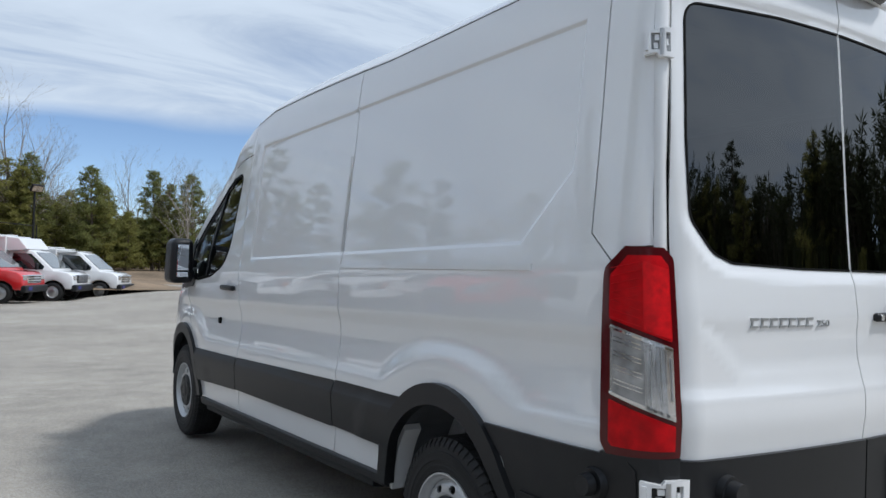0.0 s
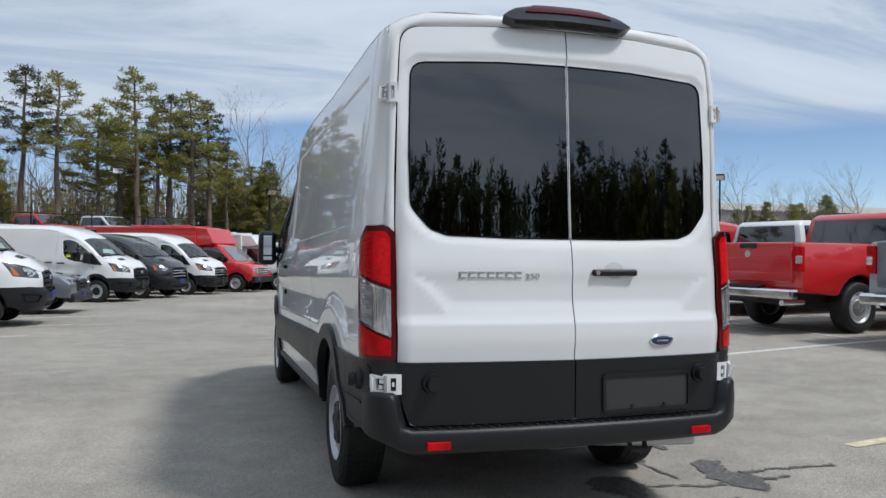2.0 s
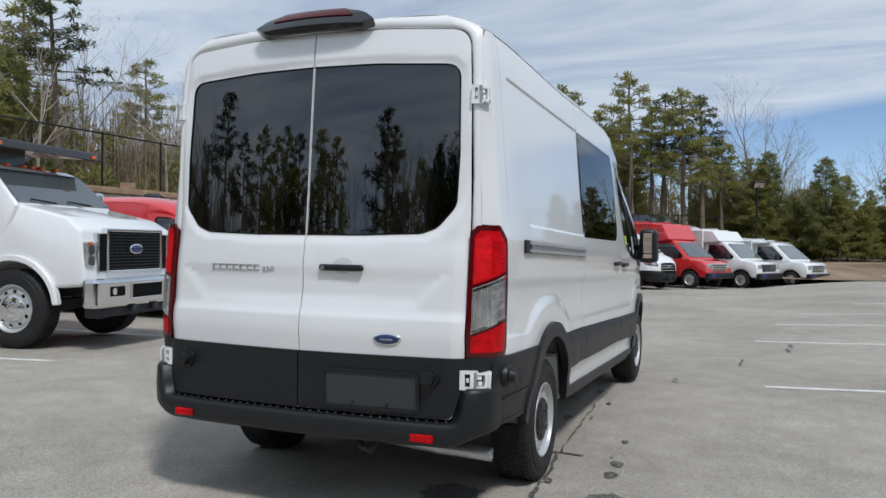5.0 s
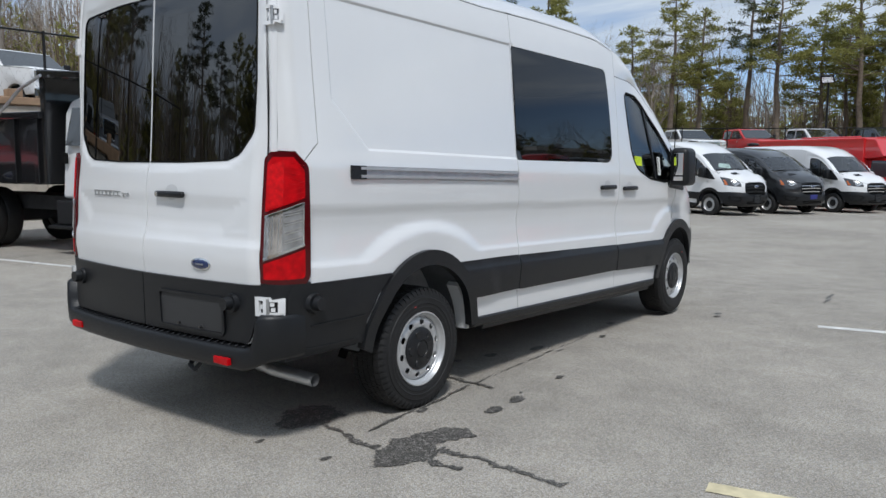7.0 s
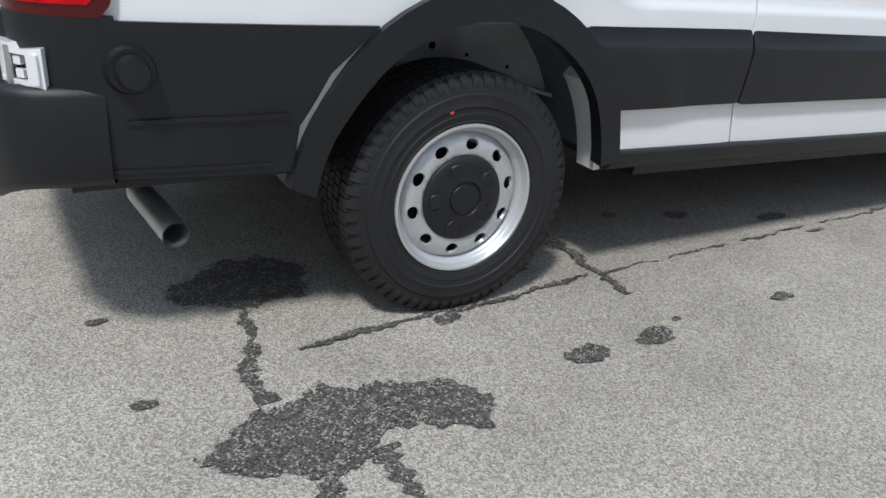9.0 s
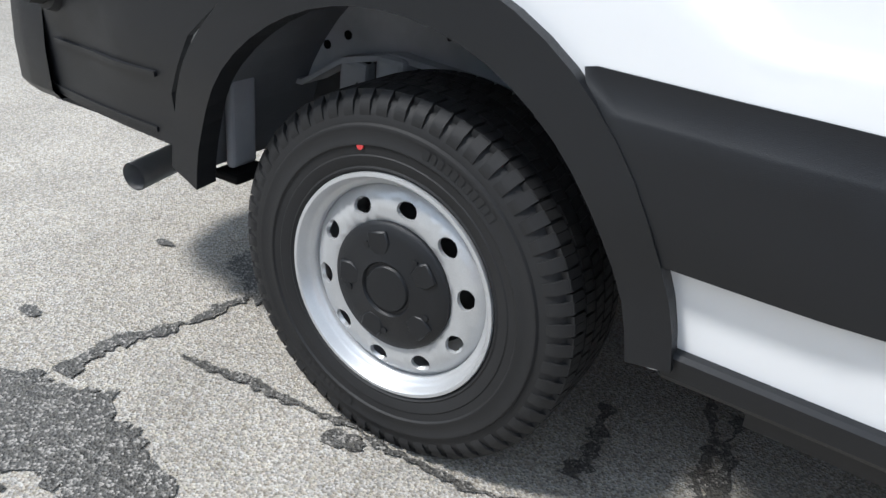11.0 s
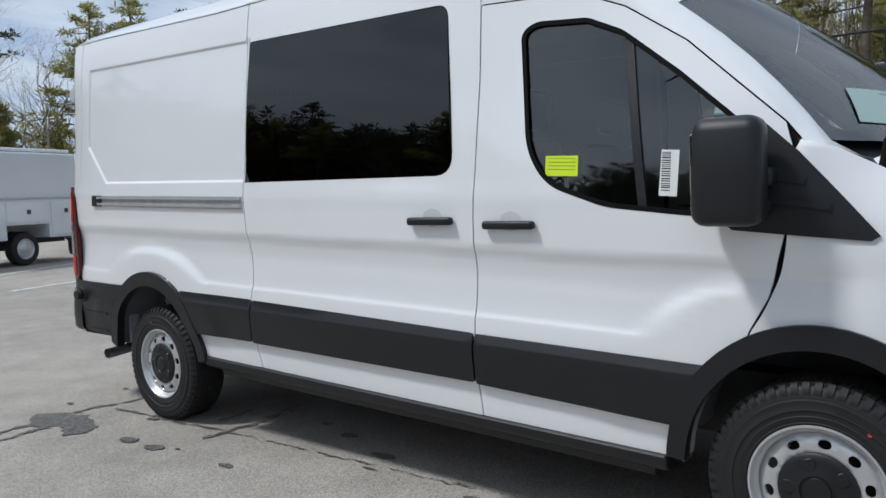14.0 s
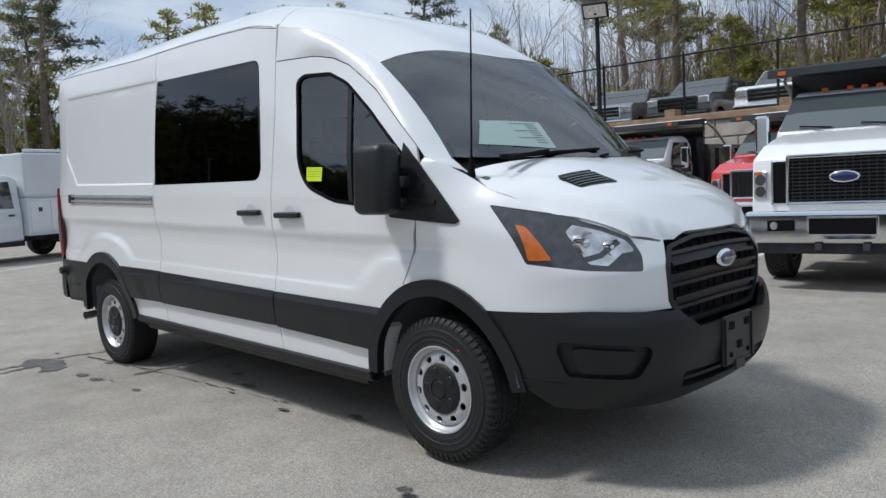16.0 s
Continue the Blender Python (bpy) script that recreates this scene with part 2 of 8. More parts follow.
def smooth_knots(knots):
    """A smooth curve through (x, y) knots, as a function (monotone cubic)."""
    xs, ys = np.array(knots, float).T
    d = np.diff(ys) / np.diff(xs)
    s = np.zeros(len(xs))
    s[0], s[-1] = d[0], d[-1]
    for k in range(1, len(xs) - 1):
        s[k] = 0 if d[k - 1] * d[k] <= 0 else 2 * d[k - 1] * d[k] / (d[k - 1] + d[k])

    def f(v):
        v = min(max(v, xs[0]), xs[-1])
        k = min(max(int(np.searchsorted(xs, v)) - 1, 0), len(xs) - 2)
        h = xs[k + 1] - xs[k]
        t = (v - xs[k]) / h
        return float((2 * t**3 - 3 * t**2 + 1) * ys[k] + (t**3 - 2 * t**2 + t) * h * s[k] + (3 * t**2 - 2 * t**3) * ys[k + 1] + (t**3 - t**2) * h * s[k + 1])

    return f


def step01(a, b, v):
    t = min(max((v - a) / (b - a), 0.0), 1.0)
    return t * t * (3 - 2 * t)


def inside(poly, pts):
    x, y = pts[:, 0], pts[:, 1]
    res = np.zeros(len(pts), bool)
    n = len(poly)
    for k in range(n):
        (ax, ay), (bx, by) = poly[k], poly[(k + 1) % n]
        if ay == by:
            continue
        hit = ((ay > y) != (by > y)) & (x < (bx - ax) * (y - ay) / (by - ay) + ax)
        res ^= hit
    return res


def edge_gap(poly, pts):
    best = np.full(len(pts), 1e9)
    for k in range(len(poly)):
        a, b = np.array(poly[k]), np.array(poly[(k + 1) % len(poly)])
        d = b - a
        t = np.clip(((pts - a) @ d) / max(d @ d, 1e-12), 0, 1)
        best = np.minimum(best, np.hypot(*(pts - a - t[:, None] * d).T))
    return best


def rounded(points, r, n=5):
    """An outline with its corners rounded. r: one radius, or one for each corner."""
    out, k = [], len(points)
    rs = [r] * k if isinstance(r, (int, float)) else r
    for i in range(k):
        p, a, b = (np.array(points[j], float) for j in (i, i - 1, (i + 1) % k))
        u, v = a - p, b - p
        lu, lv = np.hypot(*u), np.hypot(*v)
        if rs[i] <= 0:
            out.append(tuple(p))
            continue
        half = math.acos(max(-1, min(1, u @ v / lu / lv))) / 2
        cut = min(rs[i] / math.tan(half), 0.49 * lu, 0.49 * lv)
        s, e = p + u / lu * cut, p + v / lv * cut
        for q in range(n + 1):
            t = q / n
            out.append(tuple((1 - t) ** 2 * s + 2 * t * (1 - t) * p + t * t * e))
    return out


def dense(loop, step, closed=True):
    out, n = [], len(loop)
    for k in range(n if closed else n - 1):
        a, b = np.array(loop[k], float), np.array(loop[(k + 1) % n], float)
        m = max(1, int(math.ceil(np.hypot(*(b - a)) / step)))
        out += [tuple(a + (b - a) * q / m) for q in range(m)]
    return out if closed else out + [tuple(loop[-1])]


def skin(outline, surface, step=0.05, holes=(), thick=0.014, side=1, lift=0.0, lines=()):
    """A panel cut from a surface: surface(u, v) gives a point. The outline and the holes are closed loops in u, v; the rims turn inwards by thick; lines are creases that the mesh follows.
    side: 1 or -1, to turn the outer face. Gives verts, faces and normals."""
    loops = [dense(outline, step)] + [dense(h, step) for h in holes]
    pts, edges = [], []
    for lp in loops:
        s = len(pts)
        pts += lp
        edges += [(s + k, s + (k + 1) % len(lp)) for k in range(len(lp))]
    arr = np.array(pts)
    lo, hi = arr.min(0), arr.max(0)
    gx, gy = np.meshgrid(np.arange(lo[0] + step / 2, hi[0], step), np.arange(lo[1] + step / 2, hi[1], step))
    grid = np.stack([gx.ravel(), gy.ravel()], 1)
    if len(grid):
        ok = inside(loops[0], grid)
        for h in loops[1:]:
            ok &= ~inside(h, grid)
        grid = grid[ok]
        for lp in loops:
            if len(grid):
                grid = grid[edge_gap(lp, grid) > 0.45 * step]
    if lines:
        runs = [dense(ln, step, closed=False) for ln in lines]
        cr = np.array([p for r in runs for p in r])
        ok = inside(loops[0], cr)
        for h in loops[1:]:
            ok &= ~inside(h, cr)
        for lp in loops:
            ok &= edge_gap(lp, cr) > 0.12 * step
        tag = np.concatenate([np.full(len(r), k) for k, r in enumerate(runs)])
        keep = np.flatnonzero(ok)
        ties = [(k, k + 1) for k in range(len(keep) - 1) if keep[k + 1] == keep[k] + 1 and tag[keep[k]] == tag[keep[k + 1]]]
        cr = cr[ok]
        if len(cr) and len(grid):
            far = np.min(np.hypot(grid[:, None, 0] - cr[None, :, 0], grid[:, None, 1] - cr[None, :, 1]), axis=1)
            grid = grid[far > 0.5 * step]
        if len(cr):
            s = len(pts) + len(grid)
            edges += [(s + a, s + b) for a, b in ties]
            grid = np.concatenate([grid, cr])
    every = [Vector(p) for p in pts] + [Vector(p) for p in grid]
    vs, _, fs, *_ = delaunay_2d_cdt(every, edges, [], 0, 1e-6)
    uv = np.array([tuple(v) for v in vs])
    tri = np.array([f for f in fs if len(f) == 3])
    mid = uv[tri].mean(1)
    ok = inside(loops[0], mid)
    for h in loops[1:]:
        ok &= ~inside(h, mid)
    tri = tri[ok]
    # slivers along a straight rim are left out
    tied = {}
    for t in tri:
        for a, b in ((t[0], t[1]), (t[1], t[2]), (t[2], t[0])):
            k = (min(a, b), max(a, b))
            tied[k] = tied.get(k, 0) + 1
    good = []
    for t in tri:
        p, q, r = uv[t]
        long = max(np.sum((p - q) ** 2), np.sum((q - r) ** 2), np.sum((r - p) ** 2))
        thin = abs((q[0] - p[0]) * (r[1] - p[1]) - (q[1] - p[1]) * (r[0] - p[0])) < 0.025 * long
        rim = any(tied[(min(a, b), max(a, b))] == 1 for a, b in ((t[0], t[1]), (t[1], t[2]), (t[2], t[0])))
        good.append(not (thin and rim))
    tri = tri[np.array(good)]
    used = np.unique(tri)
    remap = {int(o): k for k, o in enumerate(used)}
    tri = [tuple(remap[int(q)] for q in f) for f in tri]
    uv = uv[used]
    e = 1e-3
    P = np.array([surface(u, v) for u, v in uv])
    du = np.array([surface(u + e, v) for u, v in uv]) - np.array([surface(u - e, v) for u, v in uv])
    dv = np.array([surface(u, v + e) for u, v in uv]) - np.array([surface(u, v - e) for u, v in uv])
    N = np.cross(du, dv) * side
    N /= np.maximum(np.linalg.norm(N, axis=1, keepdims=True), 1e-12)
    P = P + N * lift
    f0 = np.cross(P[[t[1] for t in tri]] - P[[t[0] for t in tri]], P[[t[2] for t in tri]] - P[[t[0] for t in tri]])
    tri = [t if f @ N[t[0]] > 0 else t[::-1] for t, f in zip(tri, f0)]
    verts, faces, norms = P.tolist(), list(tri), N.tolist()
    if thick:
        count = {}
        for t in tri:
            for a, b in ((t[0], t[1]), (t[1], t[2]), (t[2], t[0])):
                count[(a, b)] = count.get((a, b), 0) + 1
        for (a, b) in [k for k in count if (k[1], k[0]) not in count]:
            s = len(verts)
            d = P[b] - P[a]
            out = np.cross(d, N[a])
            out /= max(np.linalg.norm(out), 1e-9)
            verts += [P[a].tolist(), P[b].tolist(), (P[b] - N[b] * thick).tolist(), (P[a] - N[a] * thick).tolist()]
            norms += [out.tolist()] * 4
            faces.append((s, s + 3, s + 2, s + 1))
    return np.array(verts), faces, np.array(norms)


def mirrored(data):
    v, f, n = data
    return v * (-1, 1, 1), [t[::-1] for t in f], n * (-1, 1, 1)


def skin_part(name, data, mat, parent, label=""):
    v, f, n = data
    return mesh_object(name, v, f, mat, parent, label, smooth=True, normals=n)


def ribbon(path, surface, width, side=1, lift=0.0, depth=0.0, step=0.04):
    """A strip of the given width along a line of u, v points on a surface; depth gives it body."""
    pts = np.array(dense(path, step, closed=False), float)
    t = np.gradient(pts, axis=0)
    nrm = np.stack([-t[:, 1], t[:, 0]], 1) / np.maximum(np.hypot(*t.T), 1e-9)[:, None]
    e, verts, faces = 1e-3, [], []
    for p, d in zip(pts, nrm):
        du = np.subtract(surface(p[0] + e, p[1]), surface(p[0] - e, p[1]))
        dv = np.subtract(surface(p[0], p[1] + e), surface(p[0], p[1] - e))
        n = np.cross(du, dv) * side
        n /= max(np.linalg.norm(n), 1e-12)
        a, b = (np.array(surface(*(p + s * d * width / 2))) + n * lift for s in (-1, 1))
        verts += [a, b, b + n * depth, a + n * depth]
    for k in range(len(pts) - 1):
        s, q = 4 * k, 4 * k + 4
        if depth:
            faces += [(s + 2, s + 3, q + 3, q + 2), (s, q, q + 3, s + 3), (s + 1, s + 2, q + 2, q + 1)]
        else:
            faces.append((s, s + 1, q + 1, q))
    if depth:
        faces += [(0, 3, 2, 1), (len(verts) - 4, len(verts) - 3, len(verts) - 2, len(verts) - 1)]
    return np.array(verts), faces

# ---- cargo van ----
RAKE = 0.027
SIDE_K = smooth_knots([(0.25, 0.955), (0.45, 0.975), (0.58, 0.985), (0.80, 1.001), (0.875, 0.999), (0.915, 0.988), (0.98, 0.981), (1.05, 0.977), (1.12, 0.984), (1.20, 1.004), (1.35, 1.006), (1.46, 0.995), (1.75, 0.968), (2.12, 0.934), (2.30, 0.913), (2.44, 0.888)])
ROOF_K = smooth_knots([(-1.03, 2.462), (-1.00, 2.484), (-0.95, 2.508), (-0.85, 2.528), (-0.5, 2.54), (0.3, 2.545), (1.2, 2.55), (2.13, 2.53), (2.5, 2.465), (2.84, 2.36), (3.1, 2.235), (3.3, 2.125), (3.45, 2.035)])
REAR_K = smooth_knots([(0.35, -1.12), (0.55, -1.128), (0.83, -1.132), (0.94, -1.142), (1.00, -1.138), (1.05, -1.124), (1.24, -1.111), (1.30, -1.104), (1.42, -1.088), (2.09, -1.042), (2.26, -1.029), (2.43, -1.006), (2.48, -0.996)])
HOOD_K = smooth_knots([(3.6, 1.60), (3.75, 1.56), (3.9, 1.515), (4.06, 1.455), (4.2, 1.405), (4.31, 1.36), (4.45, 1.295), (4.55, 1.225), (4.62, 1.155), (4.68, 1.085), (4.72, 1.03)])
NOSE_W = smooth_knots([(0.3, 0.955), (0.55, 0.985), (0.75, 0.992), (0.95, 0.987), (1.1, 0.985), (1.2, 0.975), (1.3, 0.950), (1.38, 0.922), (1.46, 0.893), (1.6, 0.865)])
FACE_L = smooth_knots([(0.4, 1.42), (0.62, 1.43), (0.75, 1.44), (0.91, 1.445), (1.0, 1.41), (1.08, 1.365), (1.12, 1.33), (1.2, 1.25), (1.25, 1.19), (1.3, 1.10), (1.4, 0.90), (1.5, 0.7)])
BUMP_L = smooth_knots([(0.28, 1.34), (0.36, 1.43), (0.45, 1.48), (0.6, 1.505), (0.70, 1.495), (0.76, 1.465), (0.80, 1.445)])


def van_side(y, z, blank=True, front_blank=False):
    zz = z + RAKE * y
    x = SIDE_K(zz)
    low = step01(0.52, 0.70, zz)
    for hub in (0.0, 3.75):
        d = math.hypot((y - hub) / 1.05, z - 0.345)
        f = step01(0.77, 0.665, d) * step01(1.16, 1.04, zz) * low
        x += ((1.006 if hub == 0 else 1.0) - x) * f
    if y < -0.6:
        x -= 0.05 * ((-0.6 - y) / 0.45) ** 2 * (1 - 0.75 * step01(1.8, 2.3, z))
    if y < -0.90:
        up = step01(0.86, 1.0, z)
        x -= 0.06 * up * min((-0.90 - y) / 0.08, 1.2) ** 2
        if y < -0.955:
            x -= 0.075 * (1 - up) * min((-0.955 - y) / 0.09, 1.15) ** 2.4
    x -= 0.075 * step01(2.3, 3.25, y) * step01(1.35, 2.15, z)
    if y > 3.3:
        x -= 0.012 * ((y - 3.3) / 0.4) ** 2
    for on, y0, y1 in ((blank, -0.70, 0.975), (front_blank, 0.955, 2.28)):
        if on and y0 < y < y1:
            top = (2.205 if y1 < 1 else 2.20) - zz
            d = min(y - y0, zz - 1.455, top, (y - y0 + zz - 1.455 - 0.24) / 1.414 if y1 < 1 else 1, y1 - y if y1 > 1 else 1)
            x -= 0.009 * step01(0.0, 0.018, d)
    return (x, y, z)


def van_nose(a, z, bumper=False):
    s, c = math.sin(a), max(math.cos(a), 1e-6)
    x, y = NOSE_W(z) * abs(s) ** 0.65, 3.3 + (BUMP_L if bumper else FACE_L)(z) * math.sqrt(c)
    # near the door the wing runs flush with the body side
    f = step01(4.0, 3.69, y) * step01(1.56, 1.44, z)
    if f > 0:
        x += (van_side(min(y, 3.9), z, False)[0] - x) * f
    return (math.copysign(x, s), y, z)


def nose_y(y, z, bumper=False):
    return (math.acos(min(1, ((y - 3.3) / (BUMP_L if bumper else FACE_L)(z)) ** 2)), z)


def nose_x(x, z):
    return (math.copysign(math.asin(min(1, (abs(x) / NOSE_W(z)) ** (1 / 0.65))), x), z)


def roof_drop(y):
    return (0.114 + 0.062 * min(1.0, max(0.0, (y + 0.95) / 1.6))) * (1 + 0.34 * step01(2.55, 3.3, y))


def van_roof(x, y):
    k = abs(x) / 0.896
    return (x, y, ROOF_K(y) - roof_drop(y) * k**(6.6 - 3.2 * step01(2.4, 3.2, y)))


def van_rear(x, z):
    return (x, REAR_K(z) + 0.058 * (abs(x) / 0.87) ** 2 + 0.03 * (1 - 0.7 * step01(1.5, 2.0, z)) * max(0.0, (abs(x) - 0.79) / 0.07) ** 2, z)


def hood_roll(x, y):
    """How far the hood's outer edge rolls down towards the lamp, 0 to 1."""
    if y < 4.1:
        return 0.0
    edge = float(np.interp(y, (4.09, 4.33, 4.51, 4.60, 4.655, 4.70), (0.875, 0.80, 0.68, 0.60, 0.44, 0.30)))
    return max(0.0, 1 - max(0.0, edge - abs(x)) / 0.13) ** 2 * step01(4.09, 4.3, y)


def van_hood(x, y):
    return (x, y, HOOD_K(y) - 0.17 * (abs(x) / 0.9) ** 3 - 0.05 * hood_roll(x, y))


def screen_point(u, v):
    top = np.array(van_roof(0.80 * u, 3.40 - 0.15 * u * u)) - (0, 0, 0.004)
    low = np.array((0.83 * u, 4.10 - 0.34 * u * u, 1.445 + 0.02 * u * u))
    p = top + (low - top) * v
    b = 0.03 * 4 * v * (1 - v)
    return (p[0], p[1] + 0.6 * b, p[2] + 0.75 * b)


def lamp_corner(s, z):
    """The wrap of a rear lamp: s runs from the rear face (0) to the body side (1)."""
    yr = float(np.interp(z, (0.6, 0.95, 1.2, 1.47, 2.1), (-1.050, -1.054, -1.034, -1.008, -0.970)))
    xs = max(van_side(-0.872, z, False)[0], float(np.interp(z, (0.60, 0.84, 1.20, 1.47, 1.60), (0.9, 0.992, 0.996, 0.990, 0.9))))
    p = (1 - s) ** 2 * np.array((0.861, yr - 0.006)) + 2 * s * (1 - s) * np.array((xs - 0.006, yr + 0.008)) + s * s * np.array((xs + 0.002, -0.872))
    return (p[0], p[1], z)


def oval(cy, cz, ry, rz, a0, a1, n=24):
    return [(cy + ry * math.cos(radians(a0 + (a1 - a0) * k / n)), cz + rz * math.sin(radians(a0 + (a1 - a0) * k / n))) for k in range(n + 1)]


def gutter(y0, y1, n=8):
    return [(y, ROOF_K(y) - roof_drop(y) - 0.001) for y in np.linspace(y0, y1, n)]


SLIDE_SEAM = [(0.952, 2.366), (0.945, 1.80), (0.945, 1.43), (0.958, 1.17), (0.975, 0.88), (0.965, 0.80), (0.965, 0.60), (1.005, 0.44)]
DOOR_SEAM = [(2.465, 2.32), (2.472, 1.80), (2.45, 1.22), (2.437, 0.76), (2.437, 0.56), (2.452, 0.385)]
DOOR_TOP = [(2.465, 2.10), (2.80, 2.085), (2.95, 2.055), (3.08, 2.00), (3.32, 1.84), (3.66, 1.53)]
DOOR_NOSE = [(3.685, 1.44), (3.665, 1.18), (3.61, 0.96), (3.55, 0.85), (3.52, 0.76)]


def inset(line, d):
    return [(y + d, z) for y, z in line]


def wheel_meshes(detail):
    """Meshes of one road wheel, its outer face to +x, about its own middle: tyre, tread, rim, hub cap and nuts."""
    out = {}
    seg = 72 if detail else 28
    prof = [(-0.115, 0.215), (-0.118, 0.235), (-0.122, 0.27), (-0.118, 0.31), (-0.108, 0.335), (-0.085, 0.348), (-0.03, 0.351), (0.03, 0.351), (0.085, 0.348), (0.106, 0.336), (0.115, 0.318), (0.1165, 0.300), (0.1215, 0.297), (0.1225, 0.294), (0.1215, 0.291), (0.1222, 0.27), (0.1232, 0.268), (0.1232, 0.264), (0.1200, 0.261), (0.1190, 0.247), (0.1205, 0.245), (0.1200, 0.241), (0.1150, 0.226), (0.1165, 0.223), (0.113, 0.219), (0.108, 0.214), (0.085, 0.205)]
    bm = lathe(prof, seg)
    out["tyre"] = (bm, RUBBER)
    if detail:
        bm = bmesh.new()
        rows = [(-0.098, -0.062, 0.0), (-0.055, -0.022, 0.5), (-0.016, 0.016, 0.0), (0.022, 0.055, 0.5), (0.062, 0.098, 0.0)]
        count = 58
        for x0, x1, ph in rows:
            for k in range(count):
                for q in range(2):
                    a0 = 2 * math.pi * (k + ph + 0.07 + 0.44 * q) / count
                    a1 = a0 + 2 * math.pi * 0.40 / count
                    skew = 0.012 * (1 if x0 > 0 else -1)
                    low = 0.344
                    hi0, hi1 = (0.3525, 0.356)
                    if x1 > 0.09:
                        hi0, hi1 = 0.356, 0.3525
                    vs = []
                    for r0, r1 in ((low, low - 0.004 * (abs(x1) > 0.09)), (hi0 if x0 < -0.09 else 0.356, hi1 if x1 > 0.09 else 0.356)):
                        for x, a, r in ((x0, a0, r0), (x1, a0 + skew, r1), (x1, a1 + skew, r1), (x0, a1, r0)):
                            vs.append(bm.verts.new((x, r * math.cos(a), r * math.sin(a))))
                    for f in ((4, 5, 6, 7), (0, 1, 5, 4), (1, 2, 6, 5), (2, 3, 7, 6), (3, 0, 4, 7)):
                        bm.faces.new([vs[i] for i in f])
        # shoulder lugs and moulded rings of the side wall
        for k in range(58):
            a0 = 2 * math.pi * (k + 0.1) / 58
            a1 = a0 + 2 * math.pi * 0.6 / 58
            vs = [bm.verts.new((x, r * math.cos(a), r * math.sin(a))) for a in (a0, a1) for x, r in ((0.096, 0.3535), (0.1125, 0.336), (0.1175, 0.317), (0.11, 0.30))]
            bm.faces.new((vs[0], vs[4], vs[5], vs[1]))
            bm.faces.new((vs[1], vs[5], vs[6], vs[2]))
            bm.faces.new((vs[2], vs[6], vs[7], vs[3]))
            bm.faces.new((vs[0], vs[1], vs[2], vs[3]))
            bm.faces.new((vs[4], vs[7], vs[6], vs[5]))
        for a_mid in (1.08, 1.08 + math.pi):
            for k in range(11):
                a = a_mid + (5 - k) * 0.052
                w = 0.017 if k else 0.022
                vs = [bm.verts.new((0.1232, r * math.cos(a + s * w), r * math.sin(a + s * w))) for s, r in ((-1, 0.271), (1, 0.271), (1, 0.288), (-1, 0.288))]
                bm.faces.new(vs)
        out["tread"] = (bm, RUBBER)
    # rim: outer lip, well and a dished disc with ten hand holes
    bm = lathe([(0.085, 0.206), (0.112, 0.216), (0.1165, 0.2145), (0.117, 0.208), (0.113, 0.2045), (0.100, 0.2015), (0.094, 0.196), (0.091, 0.190), (0.084, 0.1865), (0.055, 0.186), (-0.09, 0.18), (-0.11, 0.205)], seg)
    out["rim"] = (bm, STEEL)
    if detail:
        def disc(u, v):
            r = math.hypot(u, v)
            return (np.interp(r, (0.09, 0.115, 0.128, 0.150, 0.168, 0.180, 0.188), (0.084, 0.090, 0.098, 0.099, 0.094, 0.085, 0.076)), u, v)
        rnd = lambda cu, cv, r, n: [(cu + r * math.cos(2 * math.pi * k / n), cv + r * math.sin(2 * math.pi * k / n)) for k in range(n)]
        holes = [rnd(0, 0, 0.09, 40)]
        for k in range(10):
            a = 2 * math.pi * (k + 0.3) / 10
            holes.append([(0.154 * math.cos(a) + 0.0165 * math.cos(q) * math.cos(a) - 0.0205 * math.sin(q) * math.sin(a), 0.154 * math.sin(a) + 0.0165 * math.cos(q) * math.sin(a) + 0.0205 * math.sin(q) * math.cos(a)) for q in [2 * math.pi * j / 16 for j in range(16)]])
        out["disc"] = (skin(rnd(0, 0, 0.1868, 64), disc, 0.012, holes, thick=0.008), STEEL)
    else:
        bm = lathe([(0.076, 0.187), (0.085, 0.180), (0.094, 0.168), (0.099, 0.150), (0.098, 0.128), (0.08, 0.09)], seg)
        out["disc"] = (bm, STEEL)
    bm = lathe([(0.085, 0.124), (0.101, 0.123), (0.106, 0.117), (0.109, 0.095), (0.114, 0.060), (0.116, 0.053), (0.1105, 0.050), (0.1105, 0.045), (0.115, 0.042), (0.116, 0.036), (0.115, 0.0)], 48 if detail else 20)
    if detail:
        for k in range(5):
            a = 2 * math.pi * k / 5 + 0.3
            m = Matrix.Rotation(a, 4, "X")
            pr = prism([(-0.013, 0.064), (0.013, 0.064), (0.024, 0.084), (0.020, 0.108), (-0.020, 0.108), (-0.024, 0.084)], "x", 0.103, 0.1135, 0.003, 1)
            me = bpy.data.meshes.new("tmp")
            pr.to_mesh(me)
            pr.free()
            me.transform(m)
            bm.from_mesh(me)
            bpy.data.meshes.remove(me)
            rod(bm, (0.105, 0.088 * math.cos(a + 0.63), 0.088 * math.sin(a + 0.63)), (0.1125, 0.088 * math.cos(a + 0.63), 0.088 * math.sin(a + 0.63)), 0.007, 0.006, 8)
    out["hub_cap"] = (bm, PLASTIC)
    out["brake_drum"] = (lathe([(-0.10, 0.0), (-0.10, 0.15), (0.02, 0.15), (0.02, 0.0)], 24), UNDER)
    return out


